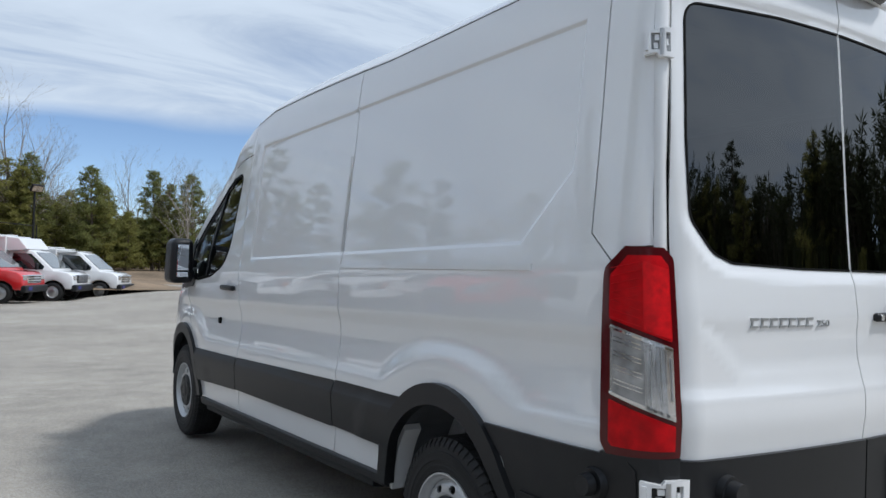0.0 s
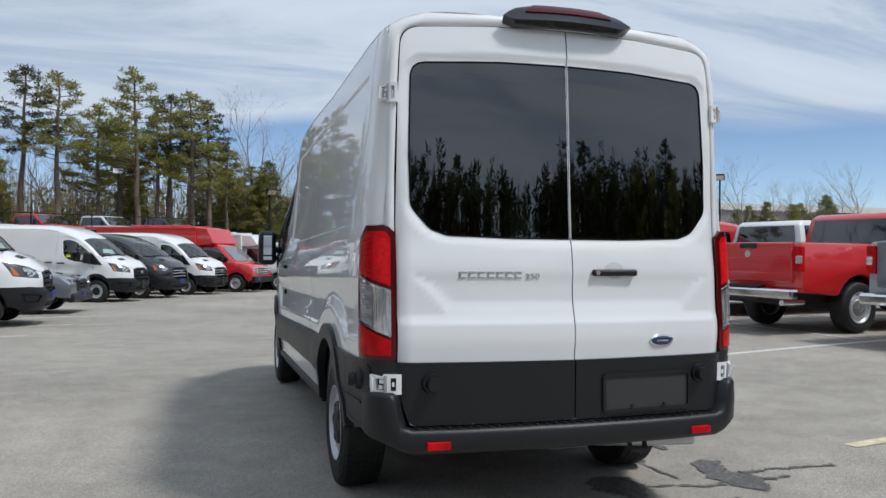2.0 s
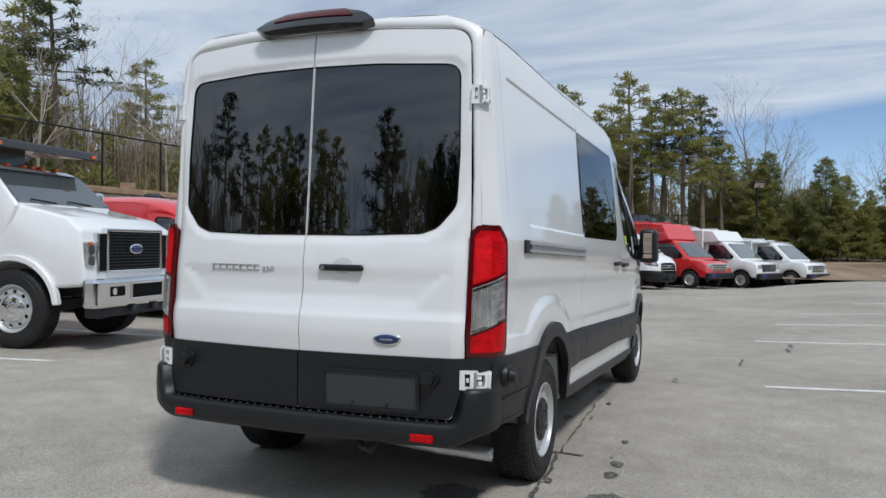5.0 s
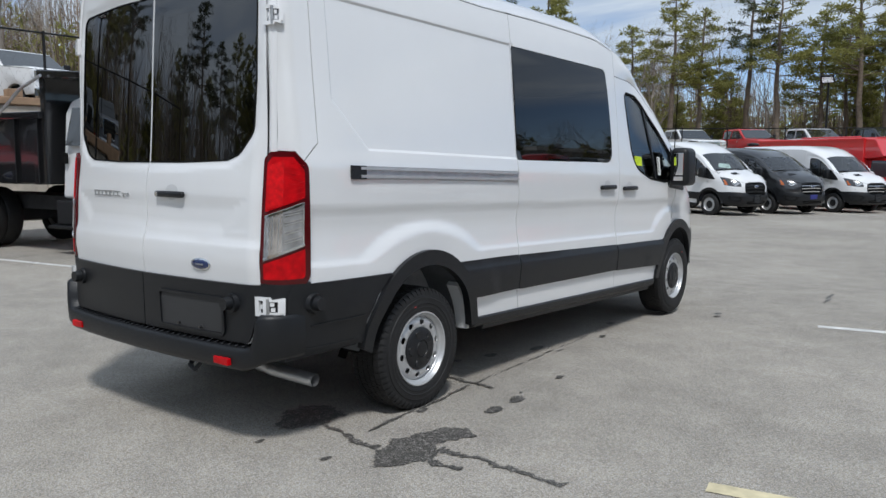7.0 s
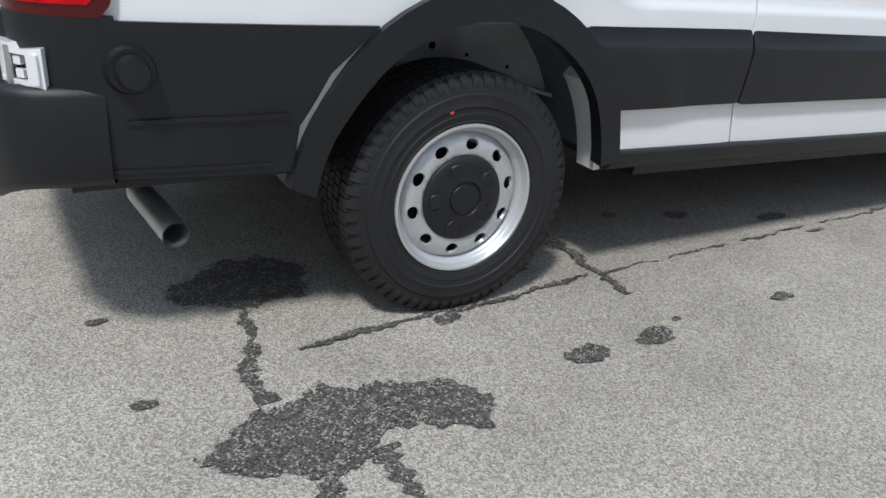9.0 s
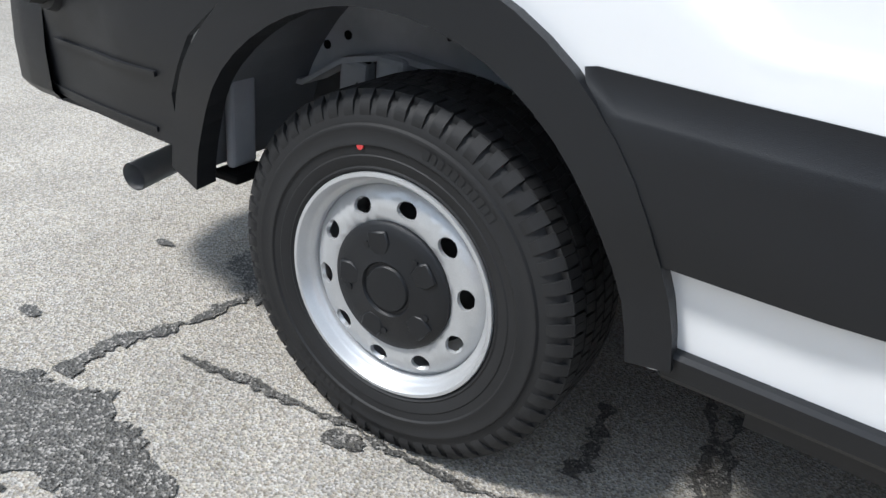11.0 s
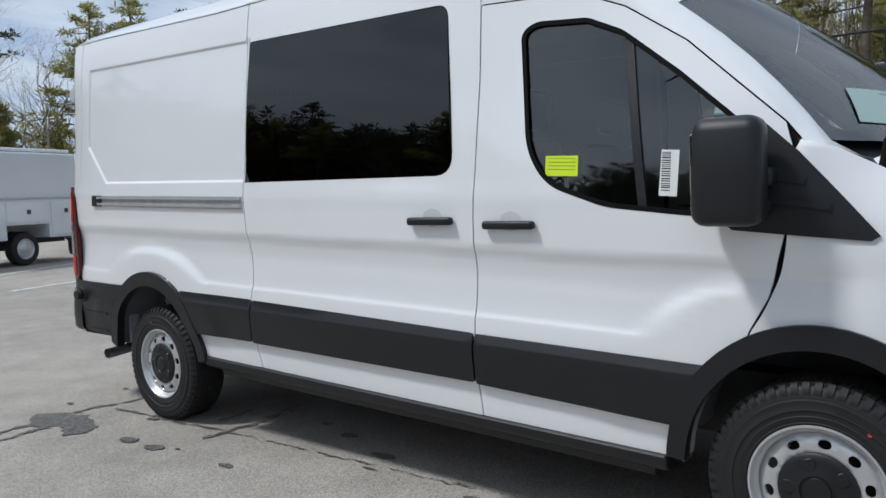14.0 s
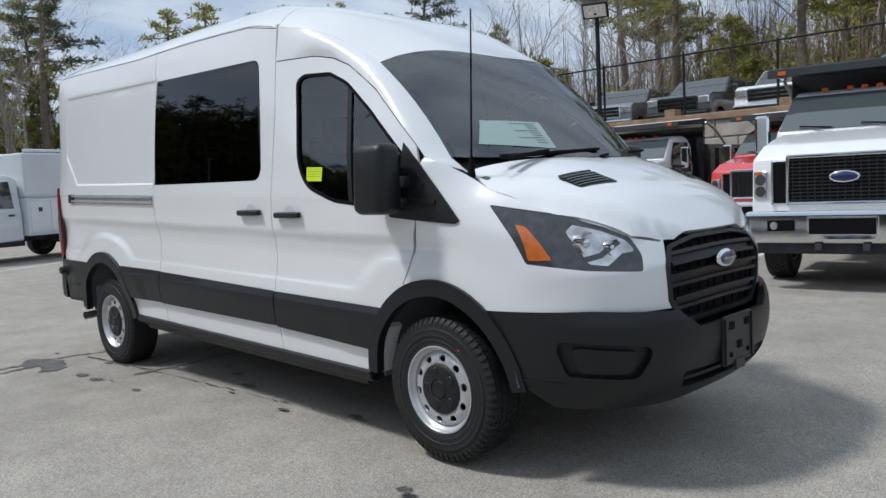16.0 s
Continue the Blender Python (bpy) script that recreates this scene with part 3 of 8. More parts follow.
WHEEL_CACHE = {}
PLATEGREY = material("bracket_plastic", (0.014, 0.015, 0.017), 0.4)
FRAMEGREY = material("frame_primer_slot_shade", (0.42, 0.44, 0.47), 0.5, vary=0.2, scale=8)
LENSRIB = material("lens_rib_red", (0.62, 0.008, 0.012), 0.3, spec=0.2, vary=0.25, scale=40)
LAMPGREY = material("lamp_grey", (0.34, 0.345, 0.35), 0.25, metal=0.4, coat=0.8, vary=0.4, scale=18)
WELL = material("well_sheet", (0.14, 0.15, 0.165), 0.6, vary=0.2, scale=6)
FLANGE = material("flange_grey", (0.30, 0.31, 0.33), 0.5, vary=0.15, scale=9)


def add_wheel(parent, x, y, z, outer, detail, scale=1.0, cap=None):
    key = (detail, cap.name if cap else "")
    if key not in WHEEL_CACHE:
        objs = {}
        for n, (g, mat) in wheel_meshes(detail).items():
            if n == "hub_cap" and cap:
                mat = cap
            if isinstance(g, tuple):
                ob = skin_part(n, g, mat, None)
            else:
                ob = part(n, g, mat, None, smooth=True, angle=40)
            objs[n] = ob.data
            bpy.data.objects.remove(ob)
        WHEEL_CACHE[key] = objs
    w = new("wheel", WHEEL_CACHE[key]["tyre"])
    tagged(w, "steel wheel with black rubber tyre")
    w.parent = parent
    w.matrix_basis = Matrix.Translation((x, y, z)) @ (Matrix.Rotation(math.pi, 4, "Z") if outer < 0 else Matrix.Identity(4)) @ Matrix.Scale(scale, 4)
    for n, me in WHEEL_CACHE[key].items():
        if n == "tyre":
            continue
        o = new(n, me)
        o.parent = w
    return w


def build_van(m, colour, label, detail=True, glazed=True, group="", bar_grille=False, roof=1.0, plate=None):
    """A panel van: origin on the ground under the rear axle, nose to +y."""
    van = thing("cargo_van", label, "van", m, group)
    st = 0.028 if detail else 0.16
    made = []

    def both(name, data_r, mat, label="", data_l=None):
        made.append(skin_part(name, data_r, mat, van, label))
        made.append(skin_part(name, mirrored(data_l if data_l is not None else data_r), mat, van, label))

    def one(name, data, mat, label=""):
        made.append(skin_part(name, data, mat, van, label))
        return made[-1]

    def strips(name, lines, mat, width, lift, depth=0.0, fn=van_side, sides=(1, -1), label=""):
        for ln in lines:
            v, f = ribbon(ln, fn, width, 1, lift, depth)
            for q in sides:
                made.append(mesh_object(name, v * (q, 1, 1), f if q > 0 else [t[::-1] for t in f], mat, van, label))

    plain = lambda y, z: van_side(y, z, blank=detail)
    blind = lambda y, z: van_side(y, z, blank=detail, front_blank=detail)
    G = 0.0035
    level = lambda *zs: [[(y, zz - RAKE * y) for y in np.linspace(-0.9, 3.6, 24)] for zz in zs]
    creases, press = [], []
    if detail:
        creases = level(0.875, 0.895, 0.915, 1.12, 1.16, 1.20)
        for d in (0.0, 0.0045, 0.009, 0.0135, 0.018):
            press.append([(y, z - RAKE * y) for y, z in rounded([(0.99, 2.205 - d), (-0.70 + d, 2.205 - d), (-0.70 + d, 1.695 + 0.4 * d), (-0.46 + 0.4 * d, 1.455 + d), (0.99, 1.455 + d)], [0, 0.002, 0.002, 0.002, 0], 1)])
            press.append([(y, z - RAKE * y) for y, z in [(0.93, 2.20 - d), (2.28 - d, 2.20 - d), (2.28 - d, 1.455 + d), (0.93, 1.455 + d)]])
    # body side: rear corner, quarter panel, sliding door, front door
    corner = [(-0.803, ROOF_K(-0.8) - roof_drop(-0.8)), (-0.803, 1.505), (-0.905, 1.405), (-0.93, 1.462), (-0.98, 1.468), (-0.975, 1.55), (-0.958, 2.05), (-0.952, 2.30), (-0.945, 2.36), (-0.922, 2.402)]
    both("rear_corner", skin(corner, plain, min(st, 0.02) if detail else st), colour)
    quarter = [(-0.797, ROOF_K(-0.8) - roof_drop(-0.8))] + gutter(-0.7, 0.90)[0:] + inset(SLIDE_SEAM, -G) + [(0.485, 0.44)] + oval(0, 0.345, 0.48, 0.53, 10, 170, 18) + [(-0.60, 0.60), (-0.90, 0.75), (-0.90, 1.402), (-0.797, 1.503)]
    both("quarter_panel", skin(quarter, plain, st, lines=creases + press), colour)
    slide = inset(SLIDE_SEAM, G)[::-1] + gutter(1.02, 2.42) + inset(DOOR_SEAM, -G)
    win = rounded([(0.962, 2.165), (2.30, 2.135), (2.345, 1.41), (0.95, 1.428)], [0.02, 0.07, 0.09, 0.01])
    if glazed:
        both("sliding_door", skin(slide, plain, st, [win], lines=creases), colour, data_l=skin(slide, blind, st, lines=creases + press))
        def bowed(y, z):
            """The pane bows out, so that its lower half stands nearly upright."""
            p = van_side(y, z, blank=detail)
            t = min(max((z + RAKE * y - 1.455) / 0.73, 0.0), 1.0)
            return (p[0] + 0.044 * t * (1 - t), p[1], p[2])

        one("side_window", skin([(y + (0.004 if y < 1.5 else -0.004), z + (0.004 if z < 1.8 else -0.004)) for y, z in win], bowed, 0.05 if detail else 0.2, thick=0.004, lift=-0.002), SIDETINT, "dark tinted glass")
    else:
        both("sliding_door", skin(slide, blind, st), colour)
    door = inset(DOOR_SEAM, G)[::-1] + [(2.468, 2.095), (2.80, 2.081), (2.948, 2.051), (3.077, 1.996), (3.317, 1.836), (3.657, 1.526)] + inset(DOOR_NOSE, -G) + oval(3.75, 0.345, 0.46, 0.50, 128, 171, 8) + [(3.27, 0.375)]
    fwin = rounded([(2.665, 1.955), (2.72, 1.985), (2.93, 1.97), (3.07, 1.905), (3.30, 1.725), (3.585, 1.475), (3.60, 1.31), (3.42, 1.235), (3.05, 1.275), (2.80, 1.36), (2.71, 1.49)], [0.1, 0.1, 0.1, 0.2, 0.3, 0.02, 0.02, 0.3, 0.4, 0.3, 0.3], 7)
    both("front_door", skin(door, plain, st, [fwin], lines=creases), colour)
    both("door_glass", skin(fwin, plain, 0.1, thick=0.0, lift=-0.012), CLEAR, "lightly tinted glass")
    strips("window_seal", [fwin + fwin[:1]], SEAL, 0.018, -0.006, 0.007)
    strips("window_divider", [[(3.10, 1.88), (3.19, 1.26)]], PLASTIC, 0.032, -0.011, 0.008)
    # cab roof side and screen pillar
    U = [np.array(van_roof(0.892 - 0.092 * step01(2.46, 3.25, y), y)) for y in np.linspace(2.468, 3.245, 8)] + [np.array(screen_point(1.0, v)) for v in np.linspace(0.12, 1.0, 6)]
    U += [np.array((0.840, 3.835, 1.420)), np.array((0.845, 3.90, van_hood(0.845, 3.90)[2] + 0.002))]
    tops = np.array(DOOR_TOP)
    ly = np.array([2.468, 2.63, 2.80, 2.875, 2.95, 3.015, 3.08, 3.16, 3.24, 3.32, 3.43, 3.545, 3.66, 3.72])
    D = [np.array(plain(y, float(np.interp(y, tops[:, 0], tops[:, 1])) + 0.001)) for y in ly[:-1]] + [np.array(van_nose(*nose_y(y, z))) for y, z in ((3.705, 1.47), (3.78, 1.435), (3.89, 1.40))]
    verts, faces, rows = [], [], 6
    for u, d in zip(U, D):
        for q in range(rows + 1):
            t = q / rows
            p = u + (d - u) * t
            p = p + np.array((0.024, 0.0, 0.016)) * 4 * t * (1 - t) * min(1, np.linalg.norm(u - d) / 0.16) * step01(2.47, 2.85, u[1]) * step01(3.86, 3.60, u[1])
            verts.append(p)
    for k in range(len(U) - 1):
        for q in range(rows):
            a = k * (rows + 1) + q
            faces.append((a, a + rows + 1, a + rows + 2, a + 1))
    for q in (1, -1):
        made.append(mesh_object("screen_pillar", [v * (q, 1, 1) for v in verts], faces if q < 0 else [f[::-1] for f in faces], colour, van, smooth=True))
    # roof in two pieces, hood, screen
    ry = lambda x: -1.004 + 0.082 * (abs(x) / 0.895) ** 2
    hw = 0.892
    xs = np.linspace(-hw, hw, 13)
    xr = np.linspace(-hw + 0.014, hw - 0.014, 13)
    one("roof", skin([(x, ry(x)) for x in xr] + [(hw - 0.012 * step01(-0.3, -0.9, y), y) for y in np.linspace(-0.86, 2.44, 16)] + [(x, 2.462) for x in xs[::-1]] + [(-hw + 0.012 * step01(-0.3, -0.9, y), y) for y in np.linspace(2.44, -0.86, 16)], van_roof, max(st, 0.06) if detail else st), colour)
    fr = lambda x: 3.397 - 0.15 * (x / 0.80) ** 2
    ey = np.linspace(2.468, 3.245, 9)
    ex = [0.892 - 0.092 * step01(2.46, 3.25, y) for y in ey]
    one("cab_roof", skin([(x, 2.468) for x in np.linspace(-0.892, 0.892, 9)] + list(zip(ex, ey))[1:] + [(x, fr(x)) for x in np.linspace(0.79, -0.79, 13)] + list(zip([-e for e in ex], ey))[::-1][:-1], van_roof, max(st, 0.06)), colour)
    strips("roof_seam", [[(y, z - 0.004) for y, z in gutter(-0.83, 2.46, 12)]], SEAL, 0.004, 0.001)
    one("windscreen", skin([(u, 0.0) for u in np.linspace(-1, 1, 11)] + [(u, 1.0) for u in np.linspace(1, -1, 11)], screen_point, 0.2, thick=0.0, side=1), SCREEN, "clear laminated glass")
    fr_in = rounded([(-0.965, 0.03), (0.965, 0.03), (0.955, 0.94), (-0.955, 0.94)], 0.06)
    one("windscreen_border", skin([(u, 0.0) for u in np.linspace(-1, 1, 11)] + [(u, 1.0) for u in np.linspace(1, -1, 11)], screen_point, 0.15, [fr_in], thick=0.0, side=1, lift=-0.004), SEAL)
    hood = [(0.0, 4.69), (0.20, 4.688), (0.36, 4.675), (0.44, 4.655), (0.60, 4.60), (0.68, 4.51), (0.80, 4.33), (0.875, 4.09), (0.878, 4.03), (0.835, 3.90)]
    back = [(x, 4.105 - 0.24 * (x / 0.83) ** 2) for x in np.linspace(0.82, 0, 7)]
    loop = hood + back + [(-x, y) for x, y in (hood[1:] + back[:-1])[::-1]]
    one("hood", skin(loop, van_hood, max(st, 0.03), thick=0.03), colour)
    for q in (1, -1):
        vent = rounded([(q * 0.36, 4.40), (q * 0.60, 4.35), (q * 0.62, 4.23), (q * 0.38, 4.27)], 0.015, 3)
        v1 = one("hood_vent", skin(vent, van_hood, 0.05, thick=0.0, lift=0.003, side=1), PLASTIC, "black slotted plastic vent")
        verts, faces = [], []
        for k in range(6):
            y = 4.255 + 0.022 * k
            v, f = ribbon([(q * 0.39, y + 0.005), (q * 0.60, y - 0.04 + 0.01)], van_hood, 0.009, 1, 0.003, 0.004)
            faces += [tuple(i + len(verts) for i in t) for t in f]
            verts += v.tolist()
        mesh_object("vent_slat", verts, faces, GLOSSBLACK, v1)
    one("cowl", skin([(u, 0.0) for u in np.linspace(-1, 1, 9)] + [(u, 1.0) for u in np.linspace(1, -1, 9)], lambda u, v: (0.83 * u, 4.02 - 0.34 * u * u + 0.14 * v, 1.47 + 0.02 * u * u - 0.075 * v - 0.09 * abs(u) ** 3 * v), 0.15, thick=0.0, side=1), PLASTIC)
    # nose
    lampo = [nose_y(4.064, 1.235), nose_x(0.80, 1.186), nose_x(0.68, 1.122), nose_x(0.597, 1.070), nose_x(0.578, 0.99), nose_x(0.60, 0.922), nose_x(0.80, 0.938), nose_y(4.262, 0.970)]
    lampo = rounded(lampo, [0.01, 0.05, 0.06, 0.025, 0.03, 0.022, 0.1, 0.02], 5)
    top = [(0.828, 3.915), (0.872, 4.03), (0.872, 4.09), (0.796, 4.335), (0.676, 4.515), (0.595, 4.605), (0.45, 4.658)]
    fend = [nose_y(y + G, z) for y, z in DOOR_NOSE[::-1]] + [nose_y(3.70, 1.47), nose_y(3.80, 1.44)] + [nose_y(y, van_hood(x, y)[2] - 0.004) for x, y in top[:3]] + [nose_x(x, van_hood(x, y)[2] - 0.004) for x, y in top[3:]]
    fend += [nose_x(0.415, 1.075), nose_x(0.485, 0.92), nose_x(0.455, 0.78), nose_x(0.44, 0.745), nose_x(0.80, 0.745), nose_y(4.25, 0.73)] + [nose_y(y, z) for y, z in oval(3.75, 0.345, 0.46, 0.50, 55, 118, 8)]
    both("fender", skin(fend, van_nose, 0.03 if detail else 0.12, [lampo], side=-1), colour)
    both("headlamp", skin(lampo, van_nose, 0.025 if detail else 0.1, thick=0.0, lift=-0.004, side=-1), LAMPIN, "smoked headlamp with amber marker")
    lamps = made[-2:]
    amber = rounded([nose_y(4.20, 1.145), nose_y(4.245, 1.135), nose_x(0.868, 0.985), nose_y(4.272, 0.985)], 0.008, 2)
    bowl = rounded([nose_x(0.812, 1.105), nose_x(0.775, 1.135), nose_x(0.70, 1.105), nose_x(0.625, 1.060), nose_x(0.60, 1.01), nose_x(0.66, 1.005), nose_x(0.73, 0.955), nose_x(0.785, 0.965)], 0.025, 4)
    for q, lp in zip((1, -1), lamps):
        for nm, ol, mt, lf in (("amber_marker", amber, AMBER, 0.0), ("reflector", bowl, CLEARLENS, -0.001)):
            d = skin(ol, van_nose, 0.04, thick=0.0, lift=lf, side=-1)
            skin_part(nm, d if q > 0 else mirrored(d), mt, lp)
        for px, pz, pr in ((0.765, 1.055, 0.052), (0.685, 1.03, 0.036)):
            bm = bmesh.new()
            c = Vector(van_nose(*nose_x(px, pz)))
            rod(bm, c - Vector((0, 0.05, 0)), c + Vector((0.003, 0.004, 0)), pr * 0.8, pr, 20, False)
            bmesh.ops.create_uvsphere(bm, u_segments=16, v_segments=8, radius=pr * 0.45, matrix=Matrix.Translation(c - Vector((0, 0.012, 0))))
            bmesh.ops.transform(bm, matrix=Matrix.Diagonal((q, 1, 1, 1)), verts=bm.verts)
            part("projector", bm, CHROME, lp, smooth=True)
        v, f = ribbon([nose_x(0.79, 0.985), nose_x(0.74, 1.0), nose_x(0.70, 1.03), nose_x(0.655, 1.055)], van_nose, 0.022, -1, 0.0, 0.003)
        mesh_object("lamp_trim", v * (q, 1, 1), f if q > 0 else [t[::-1] for t in f], LAMPIN, lp)
    # grille
    gr = [nose_x(x, z) for x, z in ((0.425, 1.020), (0.20, 1.054), (-0.20, 1.054), (-0.425, 1.020), (-0.49, 0.93), (-0.47, 0.77), (-0.37, 0.668), (0.37, 0.668), (0.47, 0.77), (0.49, 0.93))]
    gr = rounded(gr, [0.05, 0.1, 0.1, 0.05, 0.06, 0.06, 0.05, 0.05, 0.06, 0.06], 5)
    gob = one("grille", skin(gr, van_nose, 0.06, thick=0.0, lift=-0.035, side=-1), SEAL, "black plastic grille with three bars")
    mid_g = np.array(gr).mean(0)
    skin_part("grille_frame", skin(gr, van_nose, 0.04, [[tuple(mid_g + (np.array(p) - mid_g) * (0.92, 0.90)) for p in gr]], thick=0.03, lift=0.004, side=-1), PLASTIC, gob)
    for zc, hwid in ((0.975, 0.43), (0.875, 0.455), (0.77, 0.42)):
        for dz, wd, lf in ((0.0, 0.056, -0.022), (0.022, 0.016, -0.002), (-0.022, 0.016, -0.006)):
            v, f = ribbon([nose_x(x, zc + dz - 0.012 * (x / hwid) ** 2) for x in np.linspace(-hwid, hwid, 13)], van_nose, wd, -1, -0.035, 0.035 + lf, 0.05)
            mesh_object("grille_bar", v, f, CHROME if bar_grille and dz == 0 else PLASTIC, gob)
    if detail:
        for zc in (1.02, 0.925, 0.822, 0.72):
            for k in range(9):
                x = -0.36 + 0.09 * k
                v, f = ribbon([nose_x(x, zc + 0.03), nose_x(x, zc - 0.03)], van_nose, 0.014, -1, -0.035, 0.008, 0.05)
                mesh_object("grille_rib", v, f, SEAL, gob)
    bm = bmesh.new()
    bmesh.ops.create_uvsphere(bm, u_segments=24, v_segments=10, radius=1.0, matrix=Matrix.Translation((0, 4.752, 0.928)) @ Matrix.Diagonal((0.100, 0.020, 0.046, 1)))
    badge = part("badge", bm, CHROME, gob, "chrome-edged blue oval badge", smooth=True)
    bm = bmesh.new()
    bmesh.ops.create_uvsphere(bm, u_segments=24, v_segments=10, radius=1.0, matrix=Matrix.Translation((0, 4.757, 0.928)) @ Matrix.Diagonal((0.086, 0.019, 0.037, 1)))
    part("badge_face", bm, BLUE, badge, smooth=True)
    part("badge_bar", boxes((-0.06, 0.06, 4.772, 4.7775, 0.923, 0.933, 0.002)), GALV, badge)
    # front bumper
    bn = lambda a, z: van_nose(a, z, True)
    bo = [nose_y(4.055, 0.757, True), nose_x(0.80, 0.765), nose_x(0.46, 0.74), nose_x(0.34, 0.655), nose_x(-0.34, 0.655), nose_x(-0.46, 0.74), nose_x(-0.80, 0.765)]
    lo = [nose_x(0.85, 0.33), nose_x(0.4, 0.30), nose_x(-0.4, 0.30), nose_x(-0.85, 0.33)]
    right = [nose_y(4.215, 0.47, True), nose_y(4.255, 0.40, True)]
    neg = lambda pts: [(-a, z) for a, z in pts]
    full = [nose_y(4.15, 0.63, True), bo[0]] + bo[1:] + neg([bo[0]]) + neg([nose_y(4.15, 0.63, True)]) + neg(right) + lo[::-1] + right[::-1]
    intake = rounded([nose_x(0.44, 0.46), nose_x(-0.44, 0.46), nose_x(-0.40, 0.375), nose_x(0.40, 0.375)], 0.02, 3)
    fogs = [rounded([nose_x(s * 0.90, 0.64), nose_x(s * 0.60, 0.60), nose_x(s * 0.66, 0.46), nose_x(s * 0.86, 0.475)], 0.07, 6) for s in (1, -1)]
    bump = one("front_bumper", skin(full, bn, 0.045 if detail else 0.12, [intake] + fogs, thick=0.035, side=-1), PLASTIC, "textured dark grey plastic bumper")
    for fg in fogs:
        skin_part("fog_lamp_blank", skin(fg, bn, 0.08, thick=0.0, lift=-0.03, side=-1), PLASTIC, bump)
        c = np.array(fg).mean(0)
        skin_part("fog_lamp_pad", skin([tuple(c + (np.array(p) - c) * 0.70) for p in fg], bn, 0.08, thick=0.025, lift=-0.008, side=-1), PLASTIC, bump)
    skin_part("intake_back", skin(intake, bn, 0.1, thick=0.0, lift=-0.06, side=-1), SEAL, bump)
    for s in (1, -1):
        v, f = ribbon([nose_y(4.225, 0.455, True), nose_y(4.32, 0.445, True), nose_y(4.42, 0.44, True)], bn, 0.012, -1, 0.0, 0.006)
        mesh_object("bumper_ledge", v * (s, 1, 1), f if s > 0 else [t[::-1] for t in f], PLASTIC, bump)
    v, f = ribbon([nose_x(x, 0.418) for x in np.linspace(-0.40, 0.40, 7)], bn, 0.02, -1, -0.05, 0.04, 0.05)
    mesh_object("intake_bar", v, f, PLASTIC, bump)
    if plate is None:
        part("plate_bracket", boxes((-0.155, 0.155, 4.785, 4.812, 0.43, 0.665, 0.012), (-0.11, -0.075, 4.81, 4.816, 0.60, 0.63), (0.075, 0.11, 4.81, 4.816, 0.60, 0.63), (-0.05, 0.05, 4.806, 4.818, 0.40, 0.45, 0.004), (-0.155, -0.13, 4.81, 4.82, 0.44, 0.655, 0.003), (0.13, 0.155, 4.81, 4.82, 0.44, 0.655, 0.003)), PLATEGREY, bump)
        # black insets on the bracket, coloured for the shade in its holes
        for x0, x1, z0, z1 in ((-0.105, -0.06, 0.60, 0.635), (0.06, 0.105, 0.60, 0.635), (-0.02, 0.02, 0.50, 0.535), (-0.10, -0.08, 0.47, 0.49), (0.08, 0.10, 0.47, 0.49)):
            part("bracket_hole", boxes((x0, x1, 4.808, 4.8175, z0, z1)), SEAL, bump)
    else:
        part("front_plate", boxes((-0.155, 0.155, 4.79, 4.815, 0.52, 0.665, 0.006), (-0.12, 0.12, 4.815, 4.818, 0.60, 0.63), (-0.09, 0.09, 4.815, 4.818, 0.55, 0.57)), plate, bump)
    # cladding along the side, arches and sills
    c1 = [(0.30, 0.822), (0.93, 0.808), (0.968, 0.806), (0.962, 0.58), (0.455, 0.585), (0.42, 0.68)]
    c2 = [(0.976, 0.804), (2.43, 0.752), (2.432, 0.545), (0.97, 0.575)]
    c3 = [(2.441, 0.75), (3.42, 0.722), (3.34, 0.62), (3.285, 0.50), (2.441, 0.54)]
    def ledge(y, z):
        p = van_side(y, z, False)
        return (p[0] + 0.020 * min(1.0, max(0.0, (0.826 - z - RAKE * y) / 0.05)), p[1], p[2])

    both("side_moulding", skin(rounded(c1, 0.012, 2), ledge, 0.06 if detail else 0.3, lift=0.003, thick=0.022, lines=level(0.781, 0.776)), PLASTIC)
    both("side_moulding", skin(rounded(c2, 0.012, 2), ledge, 0.06 if detail else 0.3, lift=0.003, thick=0.022, lines=level(0.781, 0.776)), PLASTIC)
    both("side_moulding", skin(rounded(c3, 0.012, 2), ledge, 0.06 if detail else 0.3, lift=0.003, thick=0.022, lines=level(0.781, 0.776)), PLASTIC)
    flare = lambda y, z: (lambda p: (p[0] + 0.002, p[1], p[2]))(van_side(y, z, False))
    ra = oval(0, 0.345, 0.518, 0.578, 8, 170, 28) + oval(0, 0.345, 0.45, 0.492, 172, 8, 28)
    fa = oval(3.75, 0.345, 0.492, 0.542, 6, 176, 28) + oval(3.75, 0.345, 0.425, 0.462, 176, 6, 28)
    both("arch_moulding", skin(ra, flare, 0.05, lift=0.024, thick=0.05), PLASTIC)
    both("arch_moulding", skin(fa, lambda y, z: van_nose(*nose_y(y, z)) if y > 3.75 else flare(y, z), 0.05, lift=0.022, thick=0.05), PLASTIC)
    rc = [(-0.30, 0.825), (-0.955, 0.835), (-0.985, 0.80), (-0.985, 0.50), (-0.50, 0.485), (-0.49, 0.60), (-0.42, 0.72)]
    both("bumper_corner", skin(rc, flare, 0.05 if detail else 0.15, lift=0.012, thick=0.016), PLASTIC)
    strips("corner_line", [[(-0.52, 0.632), (-0.86, 0.625)]], PLASTIC, 0.010, 0.010, 0.010)
